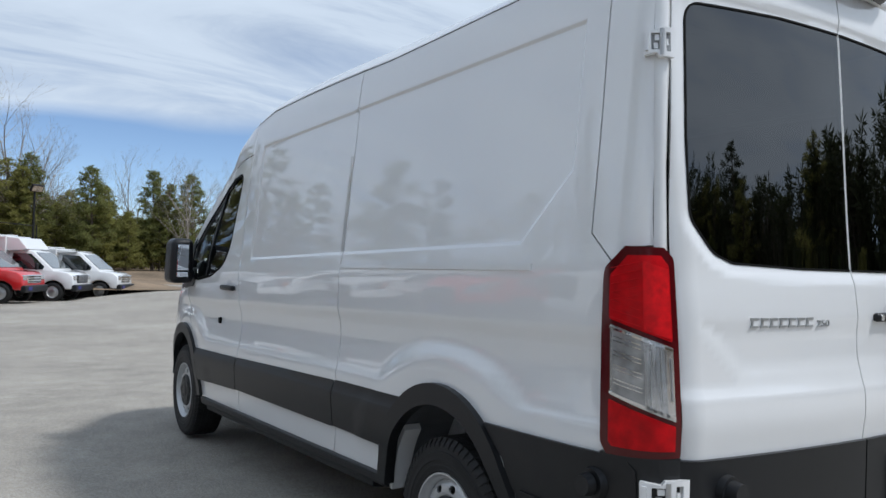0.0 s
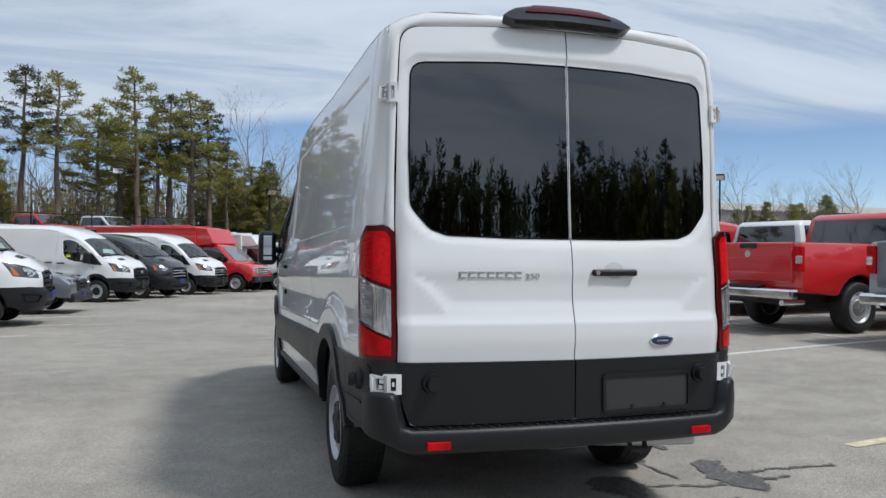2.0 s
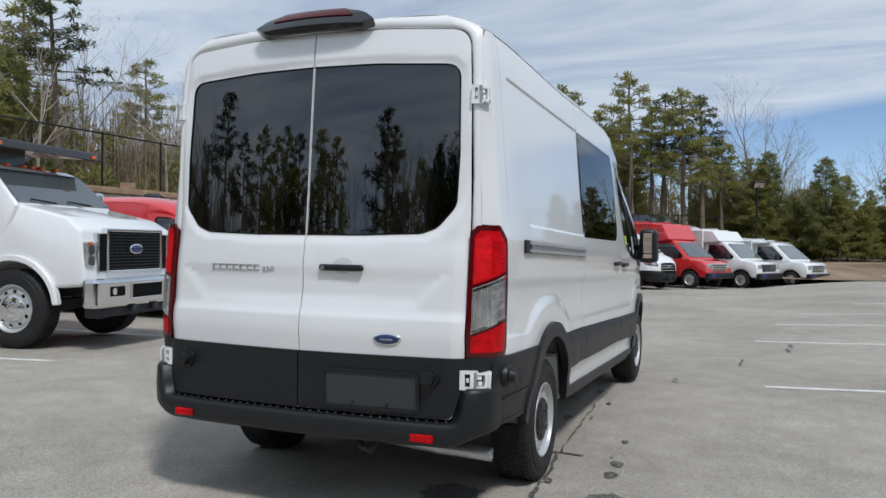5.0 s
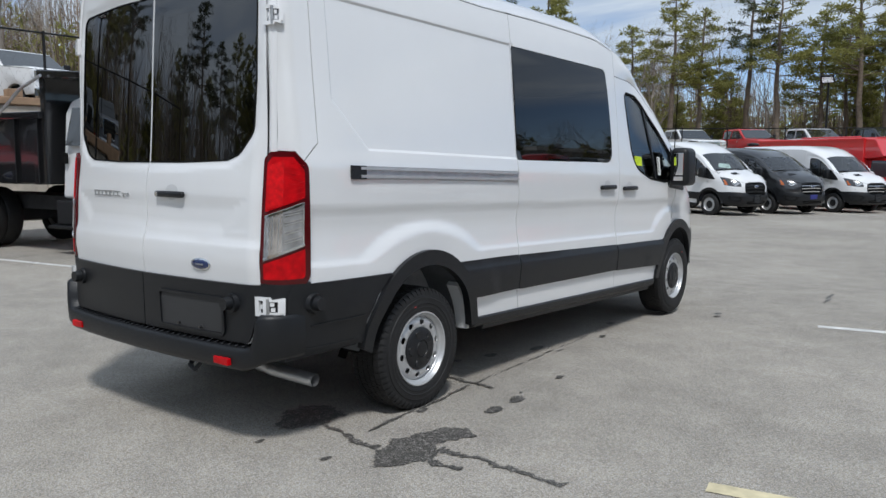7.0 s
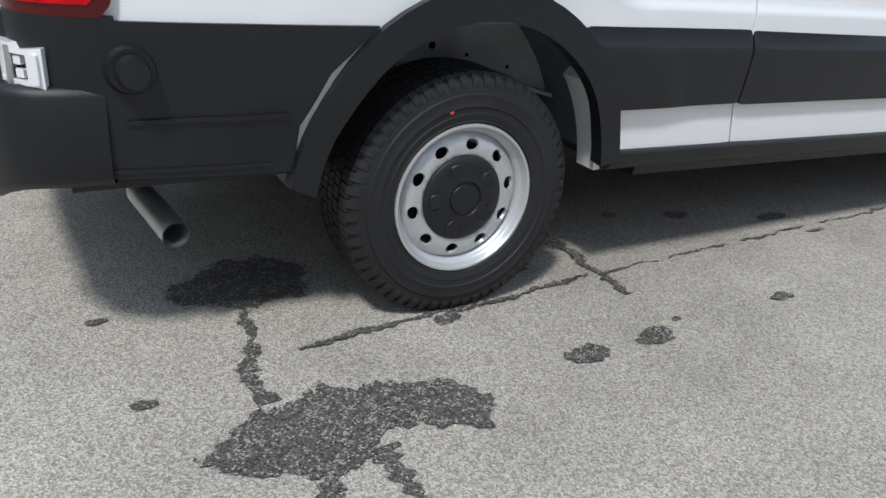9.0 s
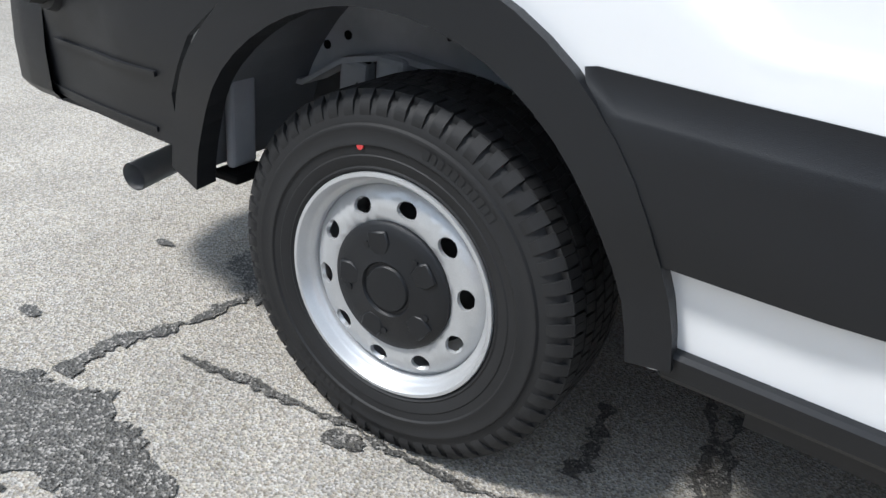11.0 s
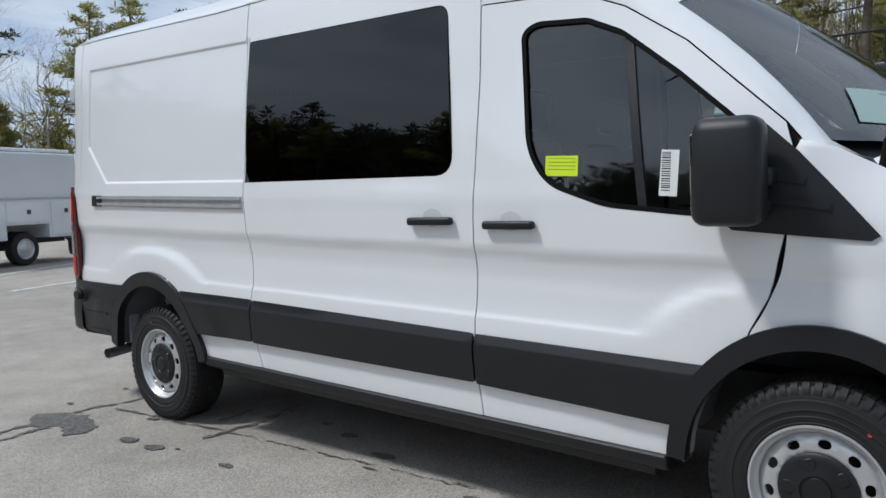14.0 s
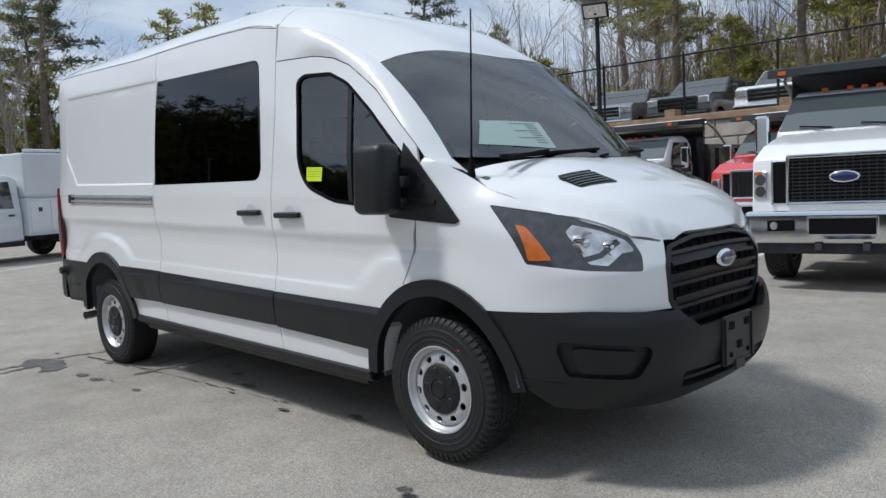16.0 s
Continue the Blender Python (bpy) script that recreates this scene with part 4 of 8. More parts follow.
    strips("corner_line", [[(-0.55, 0.51), (-0.94, 0.515)]], PLASTIC, 0.010, 0.010, 0.008)
    for q in (1, -1):
        made.append(part("sill", prism([(q * 0.965, 0.468), (q * 0.994, 0.462), (q * 0.985, 0.415), (q * 0.955, 0.395), (q * 0.88, 0.39), (q * 0.88, 0.468)], "y", 0.49, 3.255, 0.006, 1), PLASTIC, van))
        for v in made[-1].data.vertices:
            v.co.z -= RAKE * v.co.y
        made.append(part("sill_flange", prism([(q * 0.955, 0.40), (q * 0.962, 0.40), (q * 0.955, 0.372), (q * 0.90, 0.365), (q * 0.90, 0.40)], "y", 0.62, 3.20), PLASTIC, van))
        for v in made[-1].data.vertices:
            v.co.z -= RAKE * v.co.y
    # rear doors
    glass_half = [(0.006, 2.264), (0.35, 2.260), (0.785, 2.236), (0.797, 1.80), (0.79, 1.555), (0.70, 1.450), (0.62, 1.422), (0.30, 1.412), (0.006, 1.412)]
    glass_half = rounded(glass_half, [0, 0, 0.075, 0, 0.09, 0.10, 0.10, 0, 0], 7 if detail else 3)
    outer = [(0.0035, 0.545), (0.0035, 2.440), (0.40, 2.432), (0.828, 2.404), (0.847, 2.05), (0.856, 1.47), (0.853, 0.85), (0.845, 0.72), (0.80, 0.545)]
    outer = rounded(outer, [0, 0, 0, 0.105, 0, 0, 0, 0.1, 0.03], 8 if detail else 3)

    def rear_skin(x, z):
        p = van_rear(x, z)
        d = min(abs(x) * 0 + 0.80 - abs(x), z - 1.04, 1.265 - z, (0.80 - abs(x) + z - 1.04 - 0.17) / 1.414, 0.80 - abs(x) + 0.15 * (1.265 - z))
        f = step01(0.0, 0.085, d) if detail else 0
        rim = min(edge_gap(glass_half, np.array([[abs(x), z]]))[0], 1) if detail and z > 1.34 else 1
        return (p[0], p[1] + 0.010 * f + (0.010 * step01(0.05, 0.0, rim)), p[2])

    both("rear_door", skin(outer, rear_skin, 0.022 if detail else 0.15, [glass_half], side=1), colour)
    rdoors = made[-2:]
    for q, dr in zip((1, -1), rdoors):
        flip = (lambda d: d) if q > 0 else mirrored
        skin_part("rear_window", flip(skin(glass_half, van_rear, 0.1, thick=0.0, lift=-0.010, side=1)), PRIVACY, dr, "dark tinted glass")
        v, f = ribbon(glass_half, van_rear, 0.007, 1, -0.010, 0.004)
        mesh_object("window_seal", v * (q, 1, 1), f if q > 0 else [t[::-1] for t in f], SEAL, dr)
        lowc = [(0.004, 0.55), (0.004, 0.832), (0.855, 0.836), (0.848, 0.72), (0.80, 0.55)]
        skin_part("door_moulding", flip(skin(rounded(lowc, [0.01, 0, 0, 0.1, 0.04], 3), van_rear, 0.03 if detail else 0.1, thick=0.022, lift=0.016, side=1)), PLASTIC, dr, "dark plastic lower door moulding")
        if detail:
            bm = rod(bmesh.new(), (q * 0.705, -1.09, 0.742), (q * 0.705, -1.128, 0.742), 0.05, 0.044, 20)
            rod(bm, (q * 0.705, -1.12, 0.742), (q * 0.705, -1.165, 0.742), 0.034, 0.030, 20)
            part("rubber_stop", bm, PLASTIC, dr, smooth=True)
            for z0 in (2.085, 0.737):
                leaf = rounded([(-0.10, z0 - 0.046), (-0.10, z0 + 0.046), (0.24, z0 + 0.046), (0.28, z0 + 0.034), (0.54, z0 + 0.042), (0.54, z0 - 0.042), (0.28, z0 - 0.034), (0.24, z0 - 0.046)], 0.006, 3)
                gaps = [rounded([(0.0, z0 - 0.030), (0.0, z0 + 0.030), (0.10, z0 + 0.030), (0.10, z0 - 0.030)], 0.004, 2), rounded([(0.20, z0 - 0.026), (0.20, z0 + 0.026), (0.40, z0 + 0.026), (0.40, z0 - 0.026)], 0.004, 2)]
                hg = skin_part("hinge", flip(skin(leaf, lamp_corner, 0.03, gaps, thick=0.020, lift=0.022)), WHITE, dr, "white painted door hinge")
                # slot backing coloured grey for the shade inside the white hinge
                slot = [(-0.02, z0 - 0.036), (-0.02, z0 + 0.036), (0.42, z0 + 0.032), (0.42, z0 - 0.032)]
                skin_part("hinge_slot", flip(skin(slot, lamp_corner, 0.05, thick=0.0, lift=0.005)), FRAMEGREY, hg)
                for s0, s1, h0, h1 in ((0.03, 0.075, -0.010, 0.010), (0.24, 0.33, 0.004, 0.022), (0.26, 0.35, -0.022, -0.004), (0.455, 0.51, -0.030, 0.030)):
                    pad = rounded([(s0, z0 + h0), (s0, z0 + h1), (s1, z0 + h1), (s1, z0 + h0)], 0.004, 2)
                    skin_part("hinge_pad", flip(skin(pad, lamp_corner, 0.05, thick=0.012, lift=0.018 if s1 < 0.4 else 0.030)), WHITE, hg)
                p = Vector(lamp_corner(0.22, z0))
                p = Vector((q * (p.x + 0.006), p.y - 0.020, z0))
                part("hinge_pin", rod(bmesh.new(), p - Vector((0, 0, 0.040)), p + Vector((0, 0, 0.040)), 0.008, 0.008, 10), GALV, hg, smooth=True)
    if detail:
        dr = rdoors[0]
        # handle in its round recess, plate recess, oval badge
        cup = [(0.225 + 0.055 * math.cos(a), 1.258 + 0.04 * math.sin(a)) for a in np.linspace(0, 2 * math.pi, 25)[:-1]]
        skin_part("handle_cup", skin(cup, rear_skin, 0.02, thick=0.0, lift=0.0015, side=1), material("cup_grey", (0.62, 0.63, 0.64), 0.4, coat=0.6), dr)
        bm = boxes((0.10, 0.345, -1.130, -1.104, 1.232, 1.264, 0.012, 3), (0.115, 0.135, -1.11, -1.07, 1.238, 1.258), (0.31, 0.33, -1.11, -1.07, 1.238, 1.258))
        hd = part("handle", bm, PLASTIC, dr, "black plastic door handle", smooth=True)
        part("lock", rod(bmesh.new(), (0.125, -1.127, 1.248), (0.125, -1.133, 1.248), 0.011, 0.011, 14), CHROME, hd, smooth=True)
        pr = rounded([(0.15, 0.755), (0.64, 0.755), (0.645, 0.60), (0.635, 0.578), (0.155, 0.575)], 0.02, 3)
        skin_part("plate_recess", skin(pr, van_rear, 0.08, thick=0.012, lift=0.017, side=1), material("plate_plastic", (0.034, 0.035, 0.037), 0.55), dr)
        # raised dark rim added in place of the shading round the recess
        v, f = ribbon(pr + pr[:1], van_rear, 0.016, 1, 0.014, 0.012)
        mesh_object("plate_frame", v, f, PLASTIC, dr)
        for x in (0.31, 0.49):
            part("plate_screw", rod(bmesh.new(), (x, -1.135, 0.60), (x, -1.150, 0.60), 0.008, 0.006, 10), GLOSSBLACK, dr, smooth=True)
        bm = bmesh.new()
        bmesh.ops.create_uvsphere(bm, u_segments=28, v_segments=10, radius=1.0, matrix=Matrix.Translation((0.482, -1.124, 0.912)) @ Matrix.Rotation(0.09, 4, "Z") @ Matrix.Diagonal((0.072, 0.008, 0.031, 1)))
        badge = part("oval_badge", bm, CHROME, dr, "chrome-edged blue oval badge", smooth=True)
        bm = bmesh.new()
        bmesh.ops.create_uvsphere(bm, u_segments=28, v_segments=10, radius=1.0, matrix=Matrix.Translation((0.482, -1.1265, 0.912)) @ Matrix.Rotation(0.09, 4, "Z") @ Matrix.Diagonal((0.063, 0.008, 0.0245, 1)))
        part("badge_face", bm, BLUE, badge, smooth=True)
        part("badge_bar", boxes((0.450, 0.514, -1.1362, -1.1335, 0.9085, 0.9155, 0.001)), GALV, badge)
        # name strip on the other door: seven plain chrome marks and a number
        w0 = -0.572
        for k in range(7):
            x = w0 + 0.045 * k
            y0 = rear_skin(x + 0.018, 1.237)[1]
            for x0, x1, z0, z1 in ((x, x + 0.039, 1.2445, 1.252), (x, x + 0.037, 1.2215, 1.2275), (x + 0.004, x + 0.012, 1.2285, 1.2435)):
                part("name_mark", boxes((x0, x1, y0 - 0.003, y0 + 0.004, z0, z1)), GALV, rdoors[1])
        fc = bpy.data.curves.new("number", "FONT")
        fc.body, fc.size, fc.extrude = "250", 0.034, 0.002
        tob = new("number_mark", fc)
        dg = bpy.context.evaluated_depsgraph_get()
        me = bpy.data.meshes.new_from_object(tob.evaluated_get(dg))
        bpy.data.objects.remove(tob)
        me.transform(Matrix.Translation((-0.245, rear_skin(-0.20, 1.235)[1] - 0.001, 1.2215)) @ Matrix.Rotation(radians(90), 4, "X") @ Matrix.Diagonal((1.45, 0.95, 1, 1)))
        me.materials.append(GALV)
        nb = new("number_mark", me)
        nb.parent = rdoors[1]
    # surround of the rear doors, from the seam to the body side and the roof's edge
    edge = [(0.861, z) for z in (0.84, 1.0, 1.2, 1.405, 1.425, 1.47, 1.7)] + [(0.852, 2.05), (0.844, 2.22)]
    arch = [(x + 0.004, z + 0.006) for x, z in outer if z > 2.28 and x > 0.30][::-1]
    edge += arch + [(0.20, 2.443), (0.0, 2.446)]
    rear_y = lambda z: np.interp(z, (0.8, 1.468, 1.55, 2.05, 2.30, 2.34), (-0.985, -0.98, -0.975, -0.958, -0.952, -0.950))
    bend = np.array([van_side(rear_y(2.22), 2.22, False), van_side(-0.945, 2.36, False), van_roof(0.878, ry(0.878)), van_roof(0.80, ry(0.80)), van_roof(0.70, ry(0.70))])
    k_top = max(1, len(arch) - 1)
    far = [van_side(rear_y(z), z, False) for _, z in edge[:9]]
    for k, (x, z) in enumerate(arch):
        if x < 0.68:
            far.append(van_roof(x, ry(x)))
        else:
            u = 4.0 * (k + 1) / k_top
            far.append(tuple(np.interp(u, range(5), bend[:, i]) for i in range(3)))
    far += [van_roof(0.20, ry(0.20)), van_roof(0.0, ry(0.0))]
    verts, faces = [], []
    for (x, z), b in zip(edge, far):
        a = np.array(van_rear(x, z))
        b = np.array(b)
        for t in np.linspace(0, 1, 5):
            p = a + (b - a) * t
            p[1] -= 0.010 * 4 * t * (1 - t)
            p[0] += 0.004 * 4 * t * (1 - t) * (z < 2.3)
            if z < 1.41:
                p = np.array(lamp_corner(0.9 * t, z)) + (-0.03 * t, 0.03, 0)
            verts.append(p)
        verts.insert(len(verts) - 5, a + (0, 0.016, 0))
    for k in range(len(edge) - 1):
        for q in range(5):
            a = k * 6 + q
            faces.append((a, a + 1, a + 7, a + 6))
    for q in (1, -1):
        made.append(mesh_object("door_surround", [np.array(v) * (q, 1, 1) for v in verts], faces if q > 0 else [f[::-1] for f in faces], colour, van, smooth=True))
    # rear lamps
    for q in (1, -1):
        flip = (lambda d: d) if q > 0 else mirrored
        frame_o = rounded([(0.0, 0.845), (0.0, 1.428), (0.14, 1.46), (0.70, 1.464), (1.0, 1.395), (1.0, 0.87), (0.93, 0.84)], [0.02, 0.03, 0.03, 0.03, 0.05, 0.03, 0.02], 3)
        lamp = skin_part("tail_lamp", flip(skin(frame_o, lamp_corner, 0.06, thick=0.03, lift=0.006)), DEEPRED, van, "red and clear wraparound tail lamp")
        made.append(lamp)
        up = rounded([(0.09, 1.18), (0.09, 1.405), (0.20, 1.436), (0.66, 1.436), (0.90, 1.375), (0.90, 1.245)], 0.02, 3)
        mid = [(0.09, 1.165), (0.88, 1.228), (0.88, 1.018), (0.09, 0.950)]
        low = rounded([(0.09, 0.938), (0.90, 1.004), (0.90, 0.878), (0.86, 0.865), (0.09, 0.865)], 0.01, 2)
        for nm, ol, mt in (("upper_lens", up, REDLENS), ("clear_lens", mid, CLEARLENS), ("lower_lens", low, REDLENS)):
            skin_part(nm, flip(skin(ol, lamp_corner, 0.06, thick=0.002, lift=0.009)), mt, lamp)
        if detail:
            for k in range(9):
                z = 1.205 + 0.024 * k
                v, f = ribbon([(0.50, z + 0.02), (0.88, z + 0.045 * (z < 1.30))], lamp_corner, 0.0016, 1, 0.009, 0.002)
                mesh_object("lens_rib", v * (q, 1, 1), f if q > 0 else [t[::-1] for t in f], LENSRIB, lamp)
            d = skin([(0.11, 1.19), (0.11, 1.395), (0.46, 1.42), (0.46, 1.215)], lamp_corner, 0.06, thick=0.002, lift=0.011)
            skin_part("brake_lens", flip(d), LENSRIB, lamp)
            d = skin([(0.47, 1.192), (0.85, 1.222), (0.85, 1.022), (0.47, 0.992)], lamp_corner, 0.06, thick=0.0, lift=0.0115)
            skin_part("lamp_back", flip(d), LAMPGREY, lamp)
            for k in range(4):
                for dz in (0.0, 0.012):
                    z = 1.045 + 0.042 * k + dz
                    v, f = ribbon([(0.50, z - 0.012), (0.83, z + 0.010)], lamp_corner, 0.0032, 1, 0.0115, 0.002)
                    mesh_object("clear_rib", v * (q, 1, 1), f if q > 0 else [t[::-1] for t in f], CHROME, lamp)
            for k in range(5):
                a = 0.13 + 0.065 * k
                v, f = ribbon([(a, 1.01 + 0.05 * (k % 2)), (a, 1.135 + 0.02 * (k % 3))], lamp_corner, 0.006 if k % 2 else 0.012, 1, 0.0115, 0.002)
                mesh_object("lens_bar", v * (q, 1, 1), f if q > 0 else [t[::-1] for t in f], LAMPGREY if k % 2 else GALV, lamp)
            for a0, a1, z0, z1 in ((0.10, 0.88, 0.962, 1.026), (0.10, 0.88, 1.156, 1.220)):
                v, f = ribbon([(a0, z0), (a1, z1)], lamp_corner, 0.008, 1, 0.0115, 0.003)
                mesh_object("chrome_edge", v * (q, 1, 1), f if q > 0 else [t[::-1] for t in f], CHROME, lamp)
    # brake lamp over the doors
    hb = skin_part("brake_lamp", skin(rounded([(-0.345, 0.22), (-0.27, 0.68), (-0.17, 1.0), (0.17, 1.0), (0.27, 0.68), (0.345, 0.22), (0.29, 0.0), (-0.29, 0.0)], 0.03, 3), lambda u, v: (u, -1.062 + 0.075 * v - 0.025 * (1 - (u / 0.33) ** 2), 2.466 + 0.088 * v - 0.010 * (u / 0.33) ** 2 + 0.012 * math.sin(v * 3)), 0.05, thick=0.055), GLOSSBLACK, van, "black housing with red high brake lamp")
    skin_part("red_lens", skin(rounded([(-0.235, 0.36), (-0.175, 0.94), (0.175, 0.94), (0.235, 0.36)], 0.04, 3), lambda u, v: (u, -1.062 + 0.075 * v - 0.025 * (1 - (u / 0.33) ** 2), 2.466 + 0.088 * v - 0.010 * (u / 0.33) ** 2 + 0.012 * math.sin(v * 3)), 0.05, thick=0.006, lift=0.006), DEEPRED, hb)
    both("bumper_horn", skin([(0.0, 0.66), (0.0, 0.843), (1.0, 0.843), (1.0, 0.66)], lamp_corner, 0.06, thick=0.02, lift=0.006), PLASTIC)
    # rear bumper
    plan = [(0.985, -0.90), (0.983, -0.975), (0.970, -1.035), (0.94, -1.082), (0.905, -1.108), (0.885, -1.118), (0.868, -1.123), (0.855, -1.127), (0.80, -1.140), (0.60, -1.165), (0.30, -1.182), (0.0, -1.190)]
    plan = plan + [(-x, y) for x, y in plan[:-1][::-1]]
    verts, faces = [], []
    rows = 9
    for x, y in plan:
        horn = step01(0.848, 0.895, abs(x))
        zt = 0.535 + 0.165 * horn
        zb = 0.425 + 0.06 * step01(0.80, 0.98, abs(x))
        n = Vector((x * 0.25 if abs(x) < 0.85 else x, -1.0 if abs(x) < 0.95 else -0.35)).normalized()
        for off, z in ((-0.06, zb + 0.005), (-0.015, zb), (0.0, zb + 0.02), (0.004, (zb + zt) / 2), (0.0, zt - 0.02), (-0.006, zt - 0.006), (-0.016, zt), (-0.05, zt), (-0.085, zt - 0.004)):
            verts.append((x + n.x * off, y + n.y * off, z))
    for k in range(len(plan) - 1):
        for q in range(rows - 1):
            a = k * rows + q
            faces.append((a, a + rows, a + rows + 1, a + 1))
    rb = mesh_object("rear_bumper", verts, faces, PLASTIC, van, "dark plastic bumper with ribbed step", smooth=True)
    made.append(rb)
    if detail:
        n_r = 34
        for k in range(n_r):
            x = -0.80 + 1.60 * (k + 0.5) / n_r
            m4 = Matrix.Translation((x, float(np.interp(abs(x), (0, 0.3, 0.6, 0.8), (-1.190, -1.182, -1.165, -1.140))) + 0.05, 0.537)) @ Matrix.Rotation(0.55, 4, "Z")
            bm = box(bmesh.new(), -0.007, 0.007, -0.030, 0.030, -0.002, 0.006, 0.002, 1, m4)
            part("step_rib", bm, PLASTIC, rb)
        for x in (-0.683, 0.683):
            part("rear_reflector", boxes((x - 0.055, x + 0.055, -1.172, -1.145, 0.448, 0.484, 0.004)), REDLENS, rb, "red rear reflector")
    part("step_backing", boxes((-0.83, 0.83, -1.13, -0.98, 0.50, 0.53)), PLASTIC, rb)
    # underbody, floor, arches, axles, exhaust
    made.append(part("floor_pan", boxes((-0.93, 0.93, -0.98, -0.50, 0.46, 0.55), (-0.62, 0.62, -0.50, 0.50, 0.47, 0.60), (-0.93, 0.93, 0.50, 3.22, 0.40, 0.52), (-0.58, 0.58, 3.22, 4.45, 0.36, 0.62)), UNDER, van))
    if detail:
        strips("door_seam", [SLIDE_SEAM, DOOR_SEAM, DOOR_TOP + DOOR_NOSE, [(-0.80, 2.36), (-0.80, 1.505), (-0.905, 1.405)]], SEAL, 0.03, -0.016)
        strips("rear_seam", [outer + outer[:1]], SEAL, 0.03, -0.018, fn=van_rear)
    for hub, q in ((0.0, 1), (0.0, -1), (3.75, 1), (3.75, -1)):
        prof = oval(hub, 0.345, 0.50 if hub == 0 else 0.475, 0.56 if hub == 0 else 0.52, 8, 172, 24)
        verts = [(q * x, y, z) for x in (0.950, 0.44) for y, z in prof]
        n = len(prof)
        faces = [(k, k + 1, n + k + 1, n + k) for k in range(n - 1)]
        faces.append(tuple(range(n, 2 * n)))
        made.append(mesh_object("wheel_well", verts, faces, WELL, van))
        if detail:
            ang = (4, 38) if hub == 0 else (146, 177)
            r0, r1 = ((0.468, 0.515), (0.492, 0.550)) if hub == 0 else ((0.442, 0.480), (0.468, 0.510))
            band = oval(hub, 0.345, *r0, *ang, 12) + oval(hub, 0.345, *r1, *ang[::-1], 12)
            made.append(part("arch_flange", prism(band, "x", q * 0.86, q * 0.945), WHITE, van, "white painted inner arch panel", smooth=True))
    if detail:
        for q in (1, -1):
            made.append(part("liner_flange", boxes((q * 0.87 - 0.035, q * 0.87 + 0.035, -0.462, -0.440, 0.43, 0.72, 0.008, 2)), FLANGE, van))
            part("flange_hook", boxes((q * 0.87 - 0.05, q * 0.87 + 0.05, -0.485, -0.415, 0.405, 0.425, 0.006), (q * 0.87 - 0.05, q * 0.87 - 0.02, -0.42, -0.405, 0.41, 0.45, 0.004)), SEAL, made[-1])
            made.append(part("liner_flange", boxes((q * 0.88 - 0.04, q * 0.88 + 0.04, 3.285, 3.297, 0.34, 0.70, 0.004)), GREYP, van))
            line = [(-0.90, 0.56), (-0.44, 0.57), (-0.33, 0.64), (-0.20, 0.672), (0.0, 0.660), (0.20, 0.620), (0.46, 0.55), (0.70, 0.54)]
            made.append(part("frame_rail", prism(line + [(0.70, 0.90), (-0.90, 0.90)], "x", q * 0.60, q * 0.665, 0.004, 1), FRAMEGREY, van, "grey primed frame rail"))
            rail_in = made[-1]
            lip = line + [(y, z + 0.012) for y, z in line[::-1]]
            part("rail_flange", prism(lip, "x", q * 0.665, q * 0.70), FRAMEGREY, rail_in)
            part("well_step", boxes((q * 0.69 - 0.03, q * 0.69 + 0.03, -0.42, 0.40, 0.780, 0.790, 0.002)), FRAMEGREY, rail_in)
            part("shock_bracket", boxes((q * 0.69 - 0.03, q * 0.69 + 0.03, -0.235, -0.165, 0.53, 0.68, 0.012), (q * 0.68 - 0.02, q * 0.68 + 0.02, -0.34, -0.27, 0.56, 0.65, 0.01)), FRAMEGREY, rail_in)
            part("shock_absorber", rod(rod(bmesh.new(), (q * 0.68, -0.20, 0.60), (q * 0.62, -0.30, 0.30), 0.026, 0.026, 12), (q * 0.70, -0.20, 0.62), (q * 0.74, -0.20, 0.62), 0.014, 0.014, 10), SEAL, rail_in, smooth=True)
            part("brake_hose", rod(rod(bmesh.new(), (q * 0.68, -0.28, 0.66), (q * 0.70, -0.30, 0.56), 0.010, 0.010, 8), (q * 0.70, -0.30, 0.56), (q * 0.66, -0.10, 0.45), 0.010, 0.010, 8), SEAL, rail_in, smooth=True)
            # black discs on the rail, drawn for the shade in its open holes
            for y, z, r in ((-0.40, 0.66, 0.010), (-0.345, 0.69, 0.010), (0.03, 0.715, 0.011), (0.15, 0.685, 0.006), (0.30, 0.645, 0.006), (-0.10, 0.73, 0.006)):
                part("frame_hole", rod(bmesh.new(), (q * 0.655, y, z), (q * 0.667, y, z), r, r, 10), SEAL, rail_in)
    bm = bmesh.new()
    rod(bm, (-0.72, 0, 0.345), (0.72, 0, 0.345), 0.05, 0.05, 14)
    bmesh.ops.create_uvsphere(bm, u_segments=14, v_segments=8, radius=0.16, matrix=Matrix.Translation((0, 0, 0.345)))
    for q in (1, -1):
        box(bm, q * 0.55 - 0.035, q * 0.55 + 0.035, -0.66, 0.75, 0.40, 0.43, 0.005, 1)
        rod(bm, (q * 0.45, 0.16, 0.30), (q * 0.42, 0.24, 0.62), 0.03, 0.03, 10)
    made.append(part("rear_axle", bm, UNDER, van, smooth=True))
    for x, y, z, o in ((0.855, 0, 0.347, 1), (-0.855, 0, 0.347, -1), (0.865, 3.75, 0.347, 1), (-0.865, 3.75, 0.347, -1)):
        made.append(add_wheel(van, x, y, z, o, detail))
        if detail and o > 0:
            ang = 1.83 if y < 1 else 0.95
            p = Vector((0.1205, 0.262 * math.cos(ang), 0.262 * math.sin(ang)))
            part("paint_dot", rod(bmesh.new(), p, p + Vector((0.0022, 0, 0)), 0.007, 0.007, 12), RED, made[-1])
